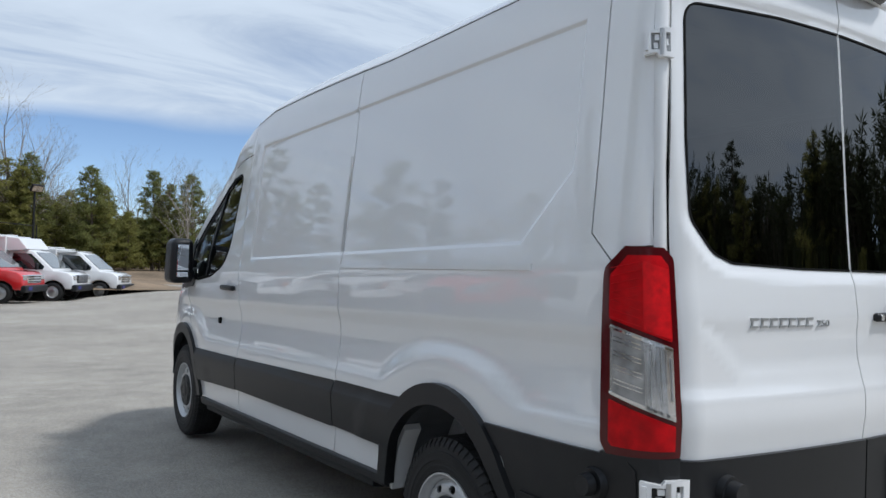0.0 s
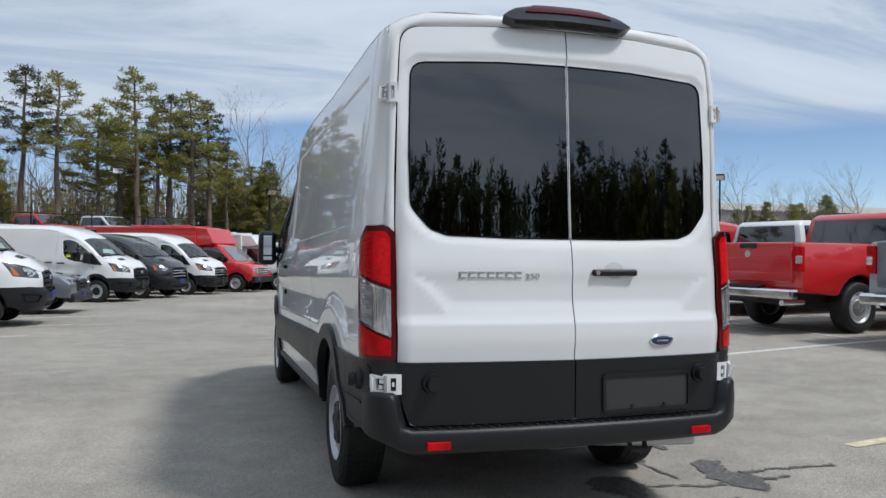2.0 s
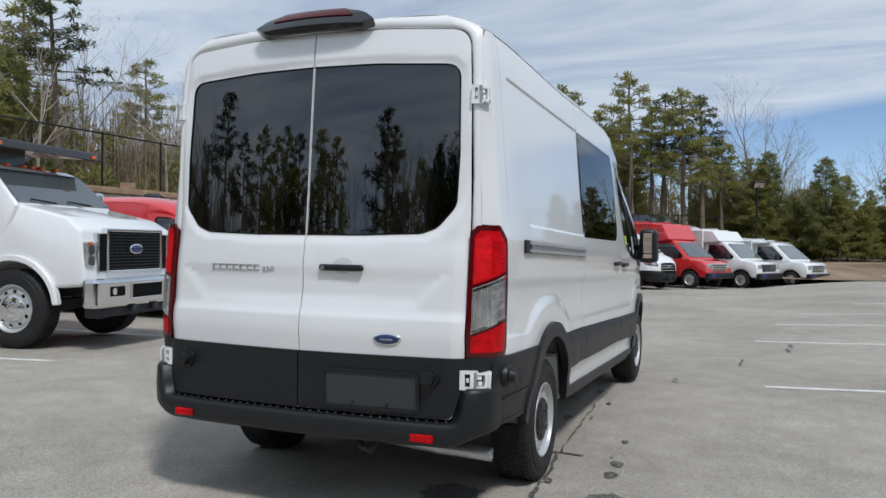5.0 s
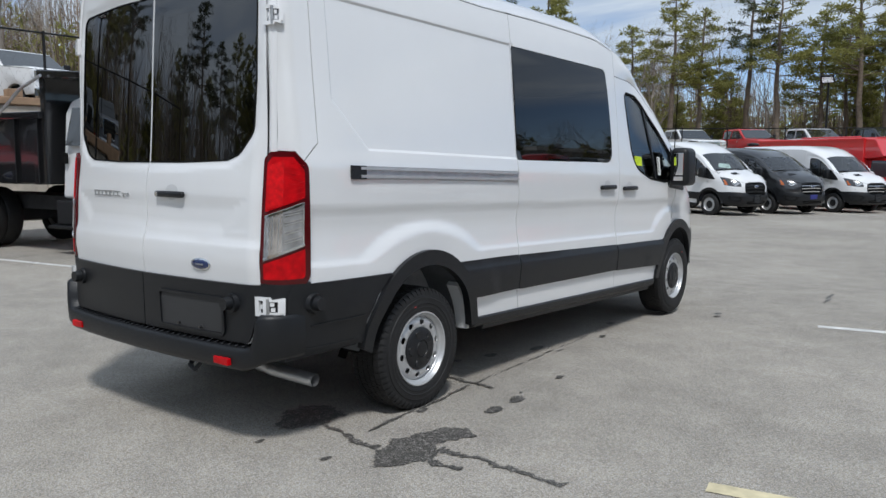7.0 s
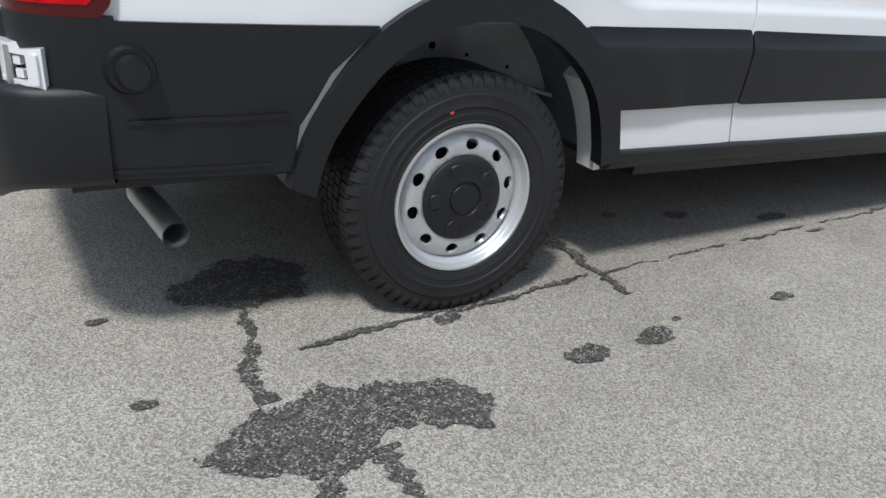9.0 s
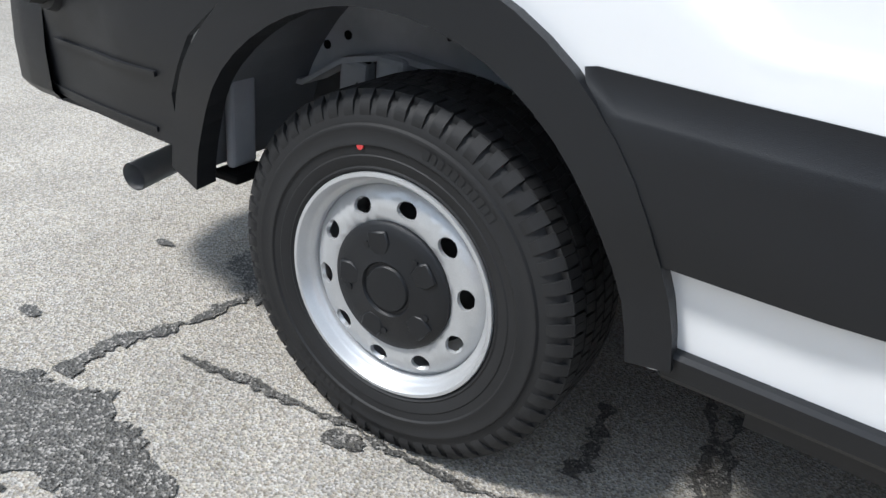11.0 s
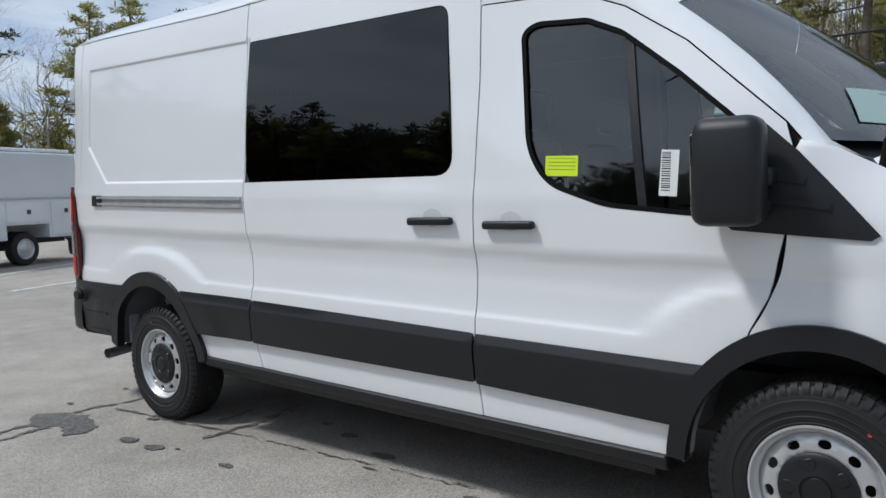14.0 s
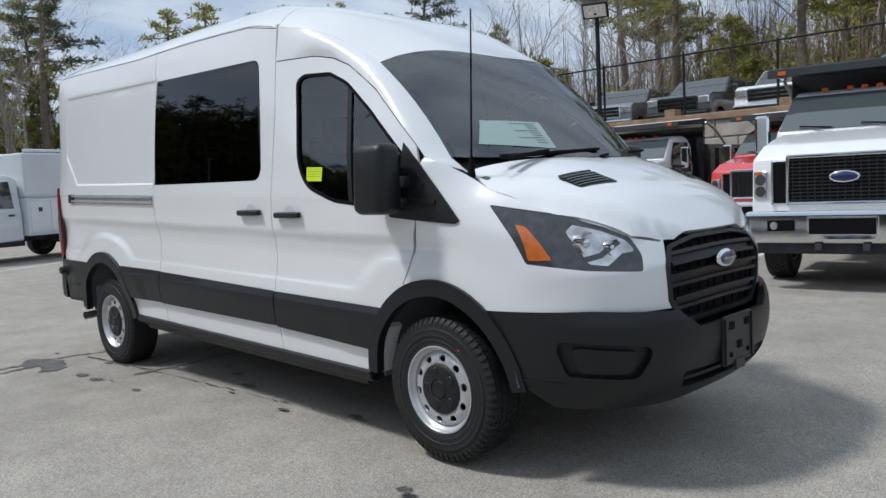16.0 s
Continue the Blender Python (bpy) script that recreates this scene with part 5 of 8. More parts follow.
    if detail:
        bm = bmesh.new()
        for q in (1,):
            rod(bm, (0.30, -0.75, 0.345), (0.62, -0.80, 0.335), 0.034, 0.034, 20, False)
            rod(bm, (0.62, -0.80, 0.335), (0.90, -0.765, 0.318), 0.034, 0.034, 20, False)
            rod(bm, (0.62, -0.80, 0.335), (0.90, -0.765, 0.318), 0.031, 0.031, 20, False)
            bmesh.ops.create_uvsphere(bm, u_segments=16, v_segments=8, radius=0.034, matrix=Matrix.Translation((0.62, -0.80, 0.335)))
        made.append(part("exhaust_pipe", bm, GALV, van, "bare steel exhaust pipe", smooth=True))
        bm = bmesh.new()
        rod(bm, (0.33, -1.06, 0.43), (0.33, -1.10, 0.375), 0.012, 0.012, 10)
        rod(bm, (0.33, -1.10, 0.375), (0.40, -1.12, 0.365), 0.012, 0.012, 10)
        rod(bm, (0.40, -1.12, 0.365), (0.42, -1.06, 0.43), 0.012, 0.012, 10)
        made.append(part("tow_eye", bm, UNDER, van, smooth=True))
    # mirrors, sails, handles, rails
    for q in (1, -1):
        sail = [(3.572, 1.548), (3.61, 1.515), (3.70, 1.43), (3.925, 1.165), (3.90, 1.15), (3.50, 1.185), (3.44, 1.235), (3.56, 1.30)]
        fn = lambda y, z: van_nose(*nose_y(y, z)) if y > 3.69 and z < 1.5 else van_side(y, z, False)
        d = skin(sail, fn, 0.06, thick=0.01, lift=0.008)
        made.append(skin_part("mirror_sail", d if q > 0 else mirrored(d), PLASTIC, van))
        if detail:
            for y0, z0, y1, z1 in ((3.60, 1.36, 3.72, 1.335), (3.60, 1.285, 3.79, 1.255)):
                v, f = ribbon([(y0, z0), (y1, z1)], fn, 0.022, 1, 0.008, 0.006)
                mesh_object("sail_rib", v * (q, 1, 1), f if q > 0 else [t[::-1] for t in f], PLASTIC, made[-1])
        bm = boxes((1.03, 1.205, 3.425, 3.645, 1.205, 1.545, 0.045, 4))
        for v in bm.verts:
            v.co.x -= 0.12 * max(0, v.co.z - 1.40) / 0.15 * (v.co.x - 1.03)
            v.co.y += 0.20 * max(0, v.co.z - 1.30) * max(0, 3.56 - v.co.y)
            v.co.x += 0.02 * (1.545 - v.co.z) * (-1)
            v.co.y += 0.10 * (v.co.x - 1.2)
        box(bm, 0.955, 1.06, 3.56, 3.63, 1.235, 1.285, 0.02, 3)
        box(bm, 0.955, 1.06, 3.57, 3.64, 1.325, 1.385, 0.018, 3)
        if q < 0:
            bmesh.ops.transform(bm, matrix=Matrix.Diagonal((-1, 1, 1, 1)), verts=bm.verts)
        mir = part("side_mirror", bm, PLASTIC, van, "large black plastic door mirror", smooth=True, angle=50)
        made.append(mir)
        for z0, z1 in ((1.302, 1.497), (1.252, 1.290)):
            bm = boxes((q * 1.112 - 0.042, q * 1.112 + 0.042, 3.422, 3.432, z0, z1, 0.003))
            for v in bm.verts:
                v.co.y += 0.10 * (abs(v.co.x) - 1.2)
            part("mirror_glass", bm, material("mirror", (0.85, 0.87, 0.90), 0.01, metal=1.0), mir)
        for y, z in ((2.23, 1.222), (2.63, 1.205)) if q > 0 else ((2.63, 1.205),):
            cup = [(y + 0.005 + 0.052 * math.cos(a), z + 0.012 + 0.04 * math.sin(a)) for a in np.linspace(0, 2 * math.pi, 25)[:-1]]
            d = skin(cup, plain, 0.03, thick=0.0, lift=0.001)
            cu = skin_part("handle_cup", d if q > 0 else mirrored(d), material("cup_grey", (0.62, 0.63, 0.64), 0.4, coat=0.6), van)
            made.append(cu)
            xs0 = van_side(y, z, False)[0]
            bm = boxes((q * (xs0 + 0.016) - 0.017, q * (xs0 + 0.016) + 0.017, y - 0.12, y + 0.12, z - 0.019, z + 0.015, 0.012, 3))
            made.append(part("door_handle", bm, PLASTIC, van, "black plastic door handle", smooth=True))
        if detail and q > 0:
            v, f = ribbon([(-0.575, 1.363), (0.935, 1.322)], plain, 0.066, 1, 0.001, 0.004)
            rail = mesh_object("slide_rail", v, f, GALV, van, "bare metal sliding door rail")
            made.append(rail)
            for dz in (0.021, -0.019):
                v, f = ribbon([(-0.54, 1.362 + dz), (0.935, 1.322 + dz)], plain, 0.014, 1, 0.003, 0.012)
                mesh_object("rail_lip", v, f, STEEL, rail)
            v, f = ribbon([(-0.605, 1.364), (-0.50, 1.361)], plain, 0.068, 1, 0.002, 0.012)
            mesh_object("rail_end", v, f, PLASTIC, rail)
            bm = rod(bmesh.new(), (0.99, -0.848, 0.737), (1.012, -0.848, 0.737), 0.054, 0.046, 24)
            rod(bm, (1.02, -0.848, 0.737), (1.048, -0.848, 0.737), 0.036, 0.030, 24)
            made.append(part("rubber_stop", bm, PLASTIC, van, smooth=True))
        if detail and q < 0:
            strips("crease_line", [[(-0.54, 1.392), (0.94, 1.375)]], colour, 0.022, 0.0, 0.008, sides=(-1,))
            bm = rod(bmesh.new(), (-0.99, -0.848, 0.737), (-1.012, -0.848, 0.737), 0.054, 0.046, 24)
            rod(bm, (-1.02, -0.848, 0.737), (-1.048, -0.848, 0.737), 0.036, 0.030, 24)
            made.append(part("rubber_stop", bm, PLASTIC, van, smooth=True))
            made.append(part("fuel_plug", rod(bmesh.new(), (-0.975, 2.88, 0.965), (-0.992, 2.88, 0.965), 0.022, 0.02, 16), SEAL, van, smooth=True))
    if detail:
        bm = bmesh.new()
        rod(bm, (0.865, 3.92, 1.36), (0.865, 3.925, 1.46), 0.022, 0.009, 14)
        rod(bm, (0.865, 3.925, 1.46), (0.868, 3.96, 2.13), 0.005, 0.0035, 8)
        made.append(part("aerial", bm, SEAL, van, smooth=True))
    bm = bmesh.new()
    for x0, x1 in ((0.62, 0.02), (-0.05, -0.66)):
        a, b = Vector((x0 + 0.1, 4.06 - 0.2 * x0 * x0, 1.455)), Vector((x1, 4.075 - 0.3 * x1 * x1, 1.488))
        rod(bm, a, b, 0.011, 0.007, 8)
        rod(bm, a + Vector((0, 0.05, -0.01)), a.lerp(b, 0.45) + Vector((0, 0.0, 0.012)), 0.012, 0.009, 8)
    made.append(part("wiper", bm, SEAL, van))
    # cab: dashboard, wheel, seats, paper on the dash, door stickers
    made.append(part("dashboard", prism([(3.35, 0.85), (3.38, 1.25), (3.50, 1.33), (3.85, 1.38), (4.0, 1.36), (4.0, 0.80)], "x", -0.84, 0.84, 0.02), DASH, van))
    ring = bmesh.new()
    for k in range(24):
        a, b = 2 * math.pi * k / 24, 2 * math.pi * (k + 1) / 24
        cen, ax, ay = Vector((-0.42, 3.22, 1.30)), Vector((0.19, 0, 0)), Vector((0, -0.10, 0.16))
        rod(ring, cen + ax * math.cos(a) + ay * math.sin(a), cen + ax * math.cos(b) + ay * math.sin(b), 0.015, 0.015, 8)
    rod(ring, (-0.42, 3.22, 1.30), (-0.42, 3.42, 1.20), 0.05, 0.04, 10)
    made.append(part("steering_wheel", ring, SEAL, van, smooth=True))
    for x, y in ((0.42, 2.72), (-0.42, 2.72)) + (((0.5, 1.25), (-0.05, 1.25), (-0.55, 1.25)) if detail else ()):
        bm = boxes((x - 0.24, x + 0.24, y - 0.25, y + 0.28, 0.80, 0.96, 0.05, 3), (x - 0.12, x + 0.12, y - 0.38, y - 0.28, 1.62, 1.80, 0.04, 3), (x - 0.2, x + 0.2, y - 0.2, y + 0.2, 0.52, 0.82, 0.02, 1))
        box(bm, x - 0.24, x + 0.24, -0.07, 0.07, 0.0, 0.68, 0.05, 3, Matrix.Translation((0, y - 0.24, 0.90)) @ Matrix.Rotation(radians(12), 4, "X"))
        made.append(part("seat", bm, FABRIC, van, "dark grey fabric seat", smooth=True))
    made.append(part("headliner", boxes((-0.72, 0.72, -0.80, 2.45, 2.22, 2.25)), LINING, van))
    for q in (1, -1):
        made.append(part("inner_lining", boxes((q * 0.86 - 0.01, q * 0.86 + 0.01, -0.9, 0.93, 1.0, 2.15), (q * 0.895 - 0.01, q * 0.895 + 0.01, 0.93, 2.36, 0.56, 1.38)), LINING, van))
    made.append(part("load_floor", boxes((-0.43, 0.43, -1.0, 3.4, 0.61, 0.64)), LINING, van))
    if roof != 1.0:
        for ob in made:
            for o in (ob, *ob.children):
                if o.type == "MESH" and o.data.users == 1:
                    for v in o.data.vertices:
                        if v.co.z > 1.45:
                            v.co.z = 1.45 + (v.co.z - 1.45) * roof
    return van


def stickers(van):
    """Papers on the glass of the main van."""
    d = skin([(2.785, 1.468), (2.925, 1.462), (2.925, 1.385), (2.785, 1.391)], lambda y, z: van_side(y, z, False), 0.1, thick=0.0, lift=-0.009)
    yb = skin_part("yellow_sticker", d, YELLOW, van, "bright yellow paper sticker")
    for k in range(4):
        v, f = ribbon([(2.795, 1.458 - 0.014 * k), (2.915, 1.452 - 0.014 * k)], lambda y, z: van_side(y, z, False), 0.003, 1, -0.0085)
        mesh_object("print_line", v, f, material("olive_print", (0.30, 0.42, 0.02), 0.8), yb)
    d = skin([(3.25, 1.465), (3.315, 1.46), (3.31, 1.30), (3.245, 1.305)], lambda y, z: van_side(y, z, False), 0.1, thick=0.0, lift=-0.009)
    wb = skin_part("bar_label", d, PAPER, van, "white paper label with dark bars")
    rnd = random.Random(4)
    z = 1.455
    while z > 1.318:
        h = rnd.uniform(0.0015, 0.005)
        v, f = ribbon([(3.253, z), (3.285, z - 0.002)], lambda y, zz: van_side(y, zz, False), h, 1, -0.0085)
        mesh_object("dark_bar", v, f, INK, wb)
        z -= h + rnd.uniform(0.003, 0.006)
    # price sheet belongs behind the glass; laid on its outer face to show brighter
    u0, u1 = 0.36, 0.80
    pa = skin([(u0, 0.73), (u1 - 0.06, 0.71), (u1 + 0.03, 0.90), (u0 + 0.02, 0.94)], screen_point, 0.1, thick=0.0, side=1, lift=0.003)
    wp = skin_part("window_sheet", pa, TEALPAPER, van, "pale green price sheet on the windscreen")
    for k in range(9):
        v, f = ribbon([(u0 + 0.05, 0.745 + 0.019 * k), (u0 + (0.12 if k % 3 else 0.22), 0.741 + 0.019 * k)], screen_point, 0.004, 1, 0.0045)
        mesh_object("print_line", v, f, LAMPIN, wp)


VAN_X = 0.035
main_van = build_van(Matrix.Translation((VAN_X, 0, 0)), WHITE, "white high-roof cargo van with black lower mouldings, parked on asphalt")
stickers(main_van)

# ---- ground ----
def asphalt(name="asphalt", dark=(0.205, 0.190, 0.167), light=(0.475, 0.446, 0.400), rough=0.9, wet=False):
    m = bpy.data.materials.new(name)
    m.use_nodes = True
    n, l = m.node_tree.nodes, m.node_tree.links
    b = n["Principled BSDF"]
    b.inputs["Roughness"].default_value = rough
    b.inputs["Specular IOR Level"].default_value = 0.2
    co = n.new("ShaderNodeTexCoord")

    def tex(scale, detail, kind="ShaderNodeTexNoise"):
        t = n.new(kind)
        t.inputs["Scale"].default_value = scale
        if kind == "ShaderNodeTexNoise":
            t.inputs["Detail"].default_value = detail
        l.new(co.outputs["Object"], t.inputs["Vector"])
        return t

    chips = tex(200.0, 0, "ShaderNodeTexVoronoi")
    fine = tex(190.0, 2.0)
    broad = tex(0.35, 6.0)
    mid = tex(3.0, 5.0)
    ramp = n.new("ShaderNodeValToRGB")
    e = ramp.color_ramp.elements
    e[0].position, e[0].color = 0.0, (*dark, 1)
    e[1].position, e[1].color = 1.0, (*light, 1)
    sep = n.new("ShaderNodeSeparateColor")
    l.new(chips.outputs["Color"], sep.inputs[0])
    l.new(sep.outputs[0], ramp.inputs["Fac"])
    hsv = n.new("ShaderNodeHueSaturation")
    l.new(ramp.outputs["Color"], hsv.inputs["Color"])
    tot = None
    for t, k in ((broad, 0.3), (mid, 0.22), (fine, 0.38)):
        mr = n.new("ShaderNodeMapRange")
        mr.inputs["From Min"].default_value, mr.inputs["From Max"].default_value = 0.3, 0.7
        mr.inputs["To Min"].default_value, mr.inputs["To Max"].default_value = -k / 2, k / 2
        l.new(t.outputs["Fac"], mr.inputs["Value"])
        ad = n.new("ShaderNodeMath")
        ad.inputs[1].default_value = 1.0
        l.new(mr.outputs[0], ad.inputs[0])
        if tot is not None:
            l.new(tot, ad.inputs[1])
        tot = ad.outputs[0]
    l.new(tot, hsv.inputs["Value"])
    tint = n.new("ShaderNodeMapRange")
    tint.inputs["To Min"].default_value, tint.inputs["To Max"].default_value = 0.485, 0.515
    l.new(sep.outputs[1], tint.inputs["Value"])
    l.new(tint.outputs[0], hsv.inputs["Hue"])
    rich = n.new("ShaderNodeMapRange")
    rich.inputs["To Min"].default_value, rich.inputs["To Max"].default_value = 0.5, 1.6
    l.new(sep.outputs[2], rich.inputs["Value"])
    l.new(rich.outputs[0], hsv.inputs["Saturation"])
    l.new(hsv.outputs[0], b.inputs["Base Color"])
    if wet:
        # some stones stay dry in a damp patch
        b.inputs["Specular IOR Level"].default_value = 0.4
        pat = tex(26.0, 4.0)
        add = n.new("ShaderNodeMath")
        l.new(pat.outputs["Fac"], add.inputs[0])
        l.new(sep.outputs[2], add.inputs[1])
        lim = n.new("ShaderNodeMapRange")
        lim.inputs["From Min"].default_value, lim.inputs["From Max"].default_value = 1.30, 1.42
        l.new(add.outputs[0], lim.inputs["Value"])
        dry = n.new("ShaderNodeMix")
        dry.data_type = "RGBA"
        l.new(lim.outputs[0], dry.inputs[0])
        l.new(hsv.outputs[0], dry.inputs[6])
        dry.inputs[7].default_value = (0.30, 0.283, 0.26, 1)
        l.new(dry.outputs[2], b.inputs["Base Color"])
    bump = n.new("ShaderNodeBump")
    bump.inputs["Strength"].default_value, bump.inputs["Distance"].default_value = 0.6, 0.004
    l.new(chips.outputs["Distance"], bump.inputs["Height"])
    l.new(bump.outputs[0], b.inputs["Normal"])
    return m


ASPHALT = asphalt()
EARTH = material("earth", (0.16, 0.125, 0.085), 0.95, vary=0.4, scale=0.6, noise2=0.3, bump=0.6, bump_scale=20)


def lot_z(x, y):
    """The lot falls gently towards the north-west."""
    return -0.0143 * max(0.0, min(y, 34.0) - 2.0) * step01(7.0, 1.0, x)


def sheet(name, x0, x1, y0, y1, z, mat, nx=2, ny=2):
    verts = [(x, y, z) for y in np.linspace(y0, y1, ny) for x in np.linspace(x0, x1, nx)]
    faces = [(j * nx + i, j * nx + i + 1, (j + 1) * nx + i + 1, (j + 1) * nx + i) for j in range(ny - 1) for i in range(nx - 1)]
    return mesh_object(name, verts, faces, mat)


tagged(sheet("ground", -1500, 1500, -1500, 1500, -0.55, EARTH), "bare brown earth and dry grass round the lot", "ground", kind="structure")
lot = sheet("pavement", -18, 35, -32, 55, 0.0, ASPHALT, 54, 88)
for v in lot.data.vertices:
    v.co.z = lot_z(v.co.x, v.co.y)
tagged(lot, "worn grey asphalt of a car lot", "pavement", kind="structure")


def stripe(a, b, width=0.10, mat=LINEPAINT):
    """A painted stall line on the asphalt, slightly worn along its edges."""
    a, b = Vector((*a, 0)), Vector((*b, 0))
    d = (b - a).normalized()
    n = Vector((-d.y, d.x, 0)) * width / 2
    k = max(2, int((b - a).length / 0.4))
    rnd = random.Random(round(a.x * 100) + round(a.y * 10))
    verts, faces = [], []
    for i in range(k + 1):
        p = a.lerp(b, i / k)
        for s in (-1, 1):
            verts.append(p + n * s * rnd.uniform(0.9, 1.06) + Vector((0, 0, 0.004 + lot_z(p.x, p.y))))
    for i in range(k):
        faces.append((2 * i, 2 * i + 2, 2 * i + 3, 2 * i + 1))
    ob = mesh_object("stall_line", verts, faces, mat)
    return tagged(ob, "worn painted parking stall line on asphalt", "road marking", "stall lines", "structure")


for a, b in (((2.24, 4.0), (5.3, 4.58)), ((5.3, 4.58), (12.0, 6.2)), ((2.15, 8.56), (13.0, 9.9)), ((2.52, 12.0), (14.0, 13.3)), ((3.0, 14.95), (14.0, 16.2)), ((4.5, 18.6), (14.0, 19.6)),
             ((8.45, 5.6), (8.25, 9.8)), ((8.25, 9.8), (8.55, 13.0)), ((8.55, 13.0), (9.3, 17.5)), ((9.3, 17.5), (10.6, 22.5)),
             ((-4.9, 4.55), (-10.5, 4.3)), ((-4.82, 7.25), (-10.4, 6.9)), ((-4.55, 10.05), (-10.0, 9.4)), ((-4.2, 12.4), (-9.5, 11.2)), ((-3.87, 15.15), (-9.3, 13.4)),
             ((-5.1, 1.95), (-11.0, 0.9)), ((-5.0, -0.9), (-10.5, -1.6)), ((-4.6, -4.0), (-10.0, -5.2)), ((-1.77, -8.75), (-8.0, -10.9)), ((-1.2, -11.15), (-7.5, -14.6)), ((-0.5, -14.0), (-6.0, -17.8))):
    stripe(a, b)
stripe((2.70, -0.09), (4.6, 0.28), 0.11, YELLOWLINE)

# damp patches, tar seams and drips
WETTAR = asphalt("wet_asphalt", (0.030, 0.0285, 0.026), (0.125, 0.119, 0.108), 0.5, True)


def blot(outline, label, seed, rough=0.016, step=0.010, name="damp_patch"):
    """A dark patch with a ragged rim, lying on the asphalt."""
    rnd = random.Random(seed)
    pts = []
    for p in dense(outline, step):
        w = noise.noise(Vector((p[0] * 9, p[1] * 9, seed))) * rough * 3.2
        pts.append((p[0] + w + rnd.gauss(0, rough * 0.55), p[1] + w * 0.6 + rnd.gauss(0, rough * 0.55)))
    v, f, n = skin(pts, lambda x, y: (x, y, 0.0042 + 0.0003 * (seed % 9)), 0.08, thick=0.0)
    return tagged(mesh_object(name, v, f, WETTAR), label, "stain", "stains on the asphalt", "structure")


def seam(path, width, seed, label="dark wet crack line in grey asphalt"):
    rnd = random.Random(seed)
    pts = np.array(dense(path, 0.012, closed=False))
    t = np.gradient(pts, axis=0)
    nr = np.stack([-t[:, 1], t[:, 0]], 1) / np.maximum(np.hypot(*t.T), 1e-9)[:, None]
    verts, faces, drift = [], [], 0.0
    for p, d in zip(pts, nr):
        drift = 0.9 * drift + rnd.gauss(0, 0.004)
        w = width * (0.75 + 0.9 * noise.noise(Vector((p[0] * 14, p[1] * 14, seed)))) * rnd.uniform(0.35, 1.25) / 2
        a, b = p + d * (drift - w), p + d * (drift + w)
        verts += [(a[0], a[1], 0.0042 + 0.0003 * (seed % 9)), (b[0], b[1], 0.0042 + 0.0003 * (seed % 9))]
    for k in range(len(pts) - 1):
        faces.append((2 * k, 2 * k + 2, 2 * k + 3, 2 * k + 1))
    return tagged(mesh_object("crack", verts, faces, WETTAR), label, "crack", "stains on the asphalt", "structure")


blot([(0.47, -0.60), (0.45, -0.42), (0.60, -0.30), (0.74, -0.40), (0.79, -0.58), (0.66, -0.77)], "dark damp patch under the tailpipe", 1)
seam([(0.78, -0.58), (0.90, -0.58), (1.02, -0.60), (1.11, -0.64), (1.25, -0.63)], 0.055, 2)
blot([(1.40, -0.85), (1.30, -0.70), (1.26, -0.62), (1.26, -0.45), (1.33, -0.20), (1.41, -0.15), (1.52, -0.21), (1.50, -0.31), (1.45, -0.36), (1.50, -0.46), (1.54, -0.60), (1.50, -0.72)], "large dark damp patch on asphalt", 3)
seam([(1.50, -0.58), (1.60, -0.63), (1.66, -0.62), (1.74, -0.60)], 0.05, 4)
seam([(1.50, -0.46), (1.62, -0.46), (1.73, -0.45), (1.84, -0.47), (1.97, -0.46), (2.2, -0.47)], 0.065, 5)
seam([(1.05, -0.50), (1.03, -0.26), (1.01, -0.06), (1.00, 0.23), (0.97, 0.54)], 0.030, 6)
for k, (a, b) in enumerate((((0.97, 0.58), (0.955, 0.85)), ((0.95, 0.91), (0.93, 1.22)), ((0.925, 1.30), (0.905, 1.70)), ((0.90, 1.78), (0.87, 2.30)), ((0.86, 2.42), (0.86, 2.85)))):
    seam([a, b], 0.016, 20 + k)
seam([(0.45, 0.58), (0.67, 0.60), (0.89, 0.59), (1.12, 0.57)], 0.05, 7)
seam([(0.60, 0.32), (0.74, 0.34), (0.86, 0.35)], 0.07, 8)
seam([(0.35, 0.50), (0.55, 0.55), (0.76, 0.56)], 0.04, 9)
for k, (x, y, r1, r2) in enumerate(((1.37, 0.22, 0.075, 0.045), (1.36, 0.46, 0.075, 0.040), (1.32, 1.05, 0.055, 0.030), (0.635, 1.25, 0.06, 0.05), (0.78, 1.64, 0.09, 0.03), (0.81, 2.85, 0.06, 0.03), (0.53, 0.97, 0.04, 0.03), (1.30, 0.60, 0.02, 0.015), (0.95, 1.70, 0.05, 0.012), (1.05, -0.05, 0.05, 0.03), (0.98, 2.35, 0.05, 0.02), (1.55, -1.3, 0.02, 0.012), (1.8, -1.15, 0.03, 0.012), (0.72, -0.95, 0.03, 0.015), (2.6, 7.4, 0.25, 0.03), (2.0, 5.6, 0.2, 0.02), (1.4, 3.9, 0.05, 0.03), (3.4, 3.1, 0.06, 0.02), (1.15, -0.9, 0.03, 0.02))):
    blot([(x + r2 * math.cos(a), y + r1 * math.sin(a)) for a in np.linspace(0, 2 * math.pi, 11)[:-1]], "small dark drip spot on asphalt", 30 + k, min(r1, r2) * 0.22, 0.012, "drip_spot")

# ---- the other vehicles ----
def facing(x, y, z, hx, hy):
    """A pose on the ground with local +y turned towards (hx, hy)."""
    return Matrix.Translation((x, y, z)) @ Matrix.Rotation(math.atan2(-hx, hy), 4, "Z")


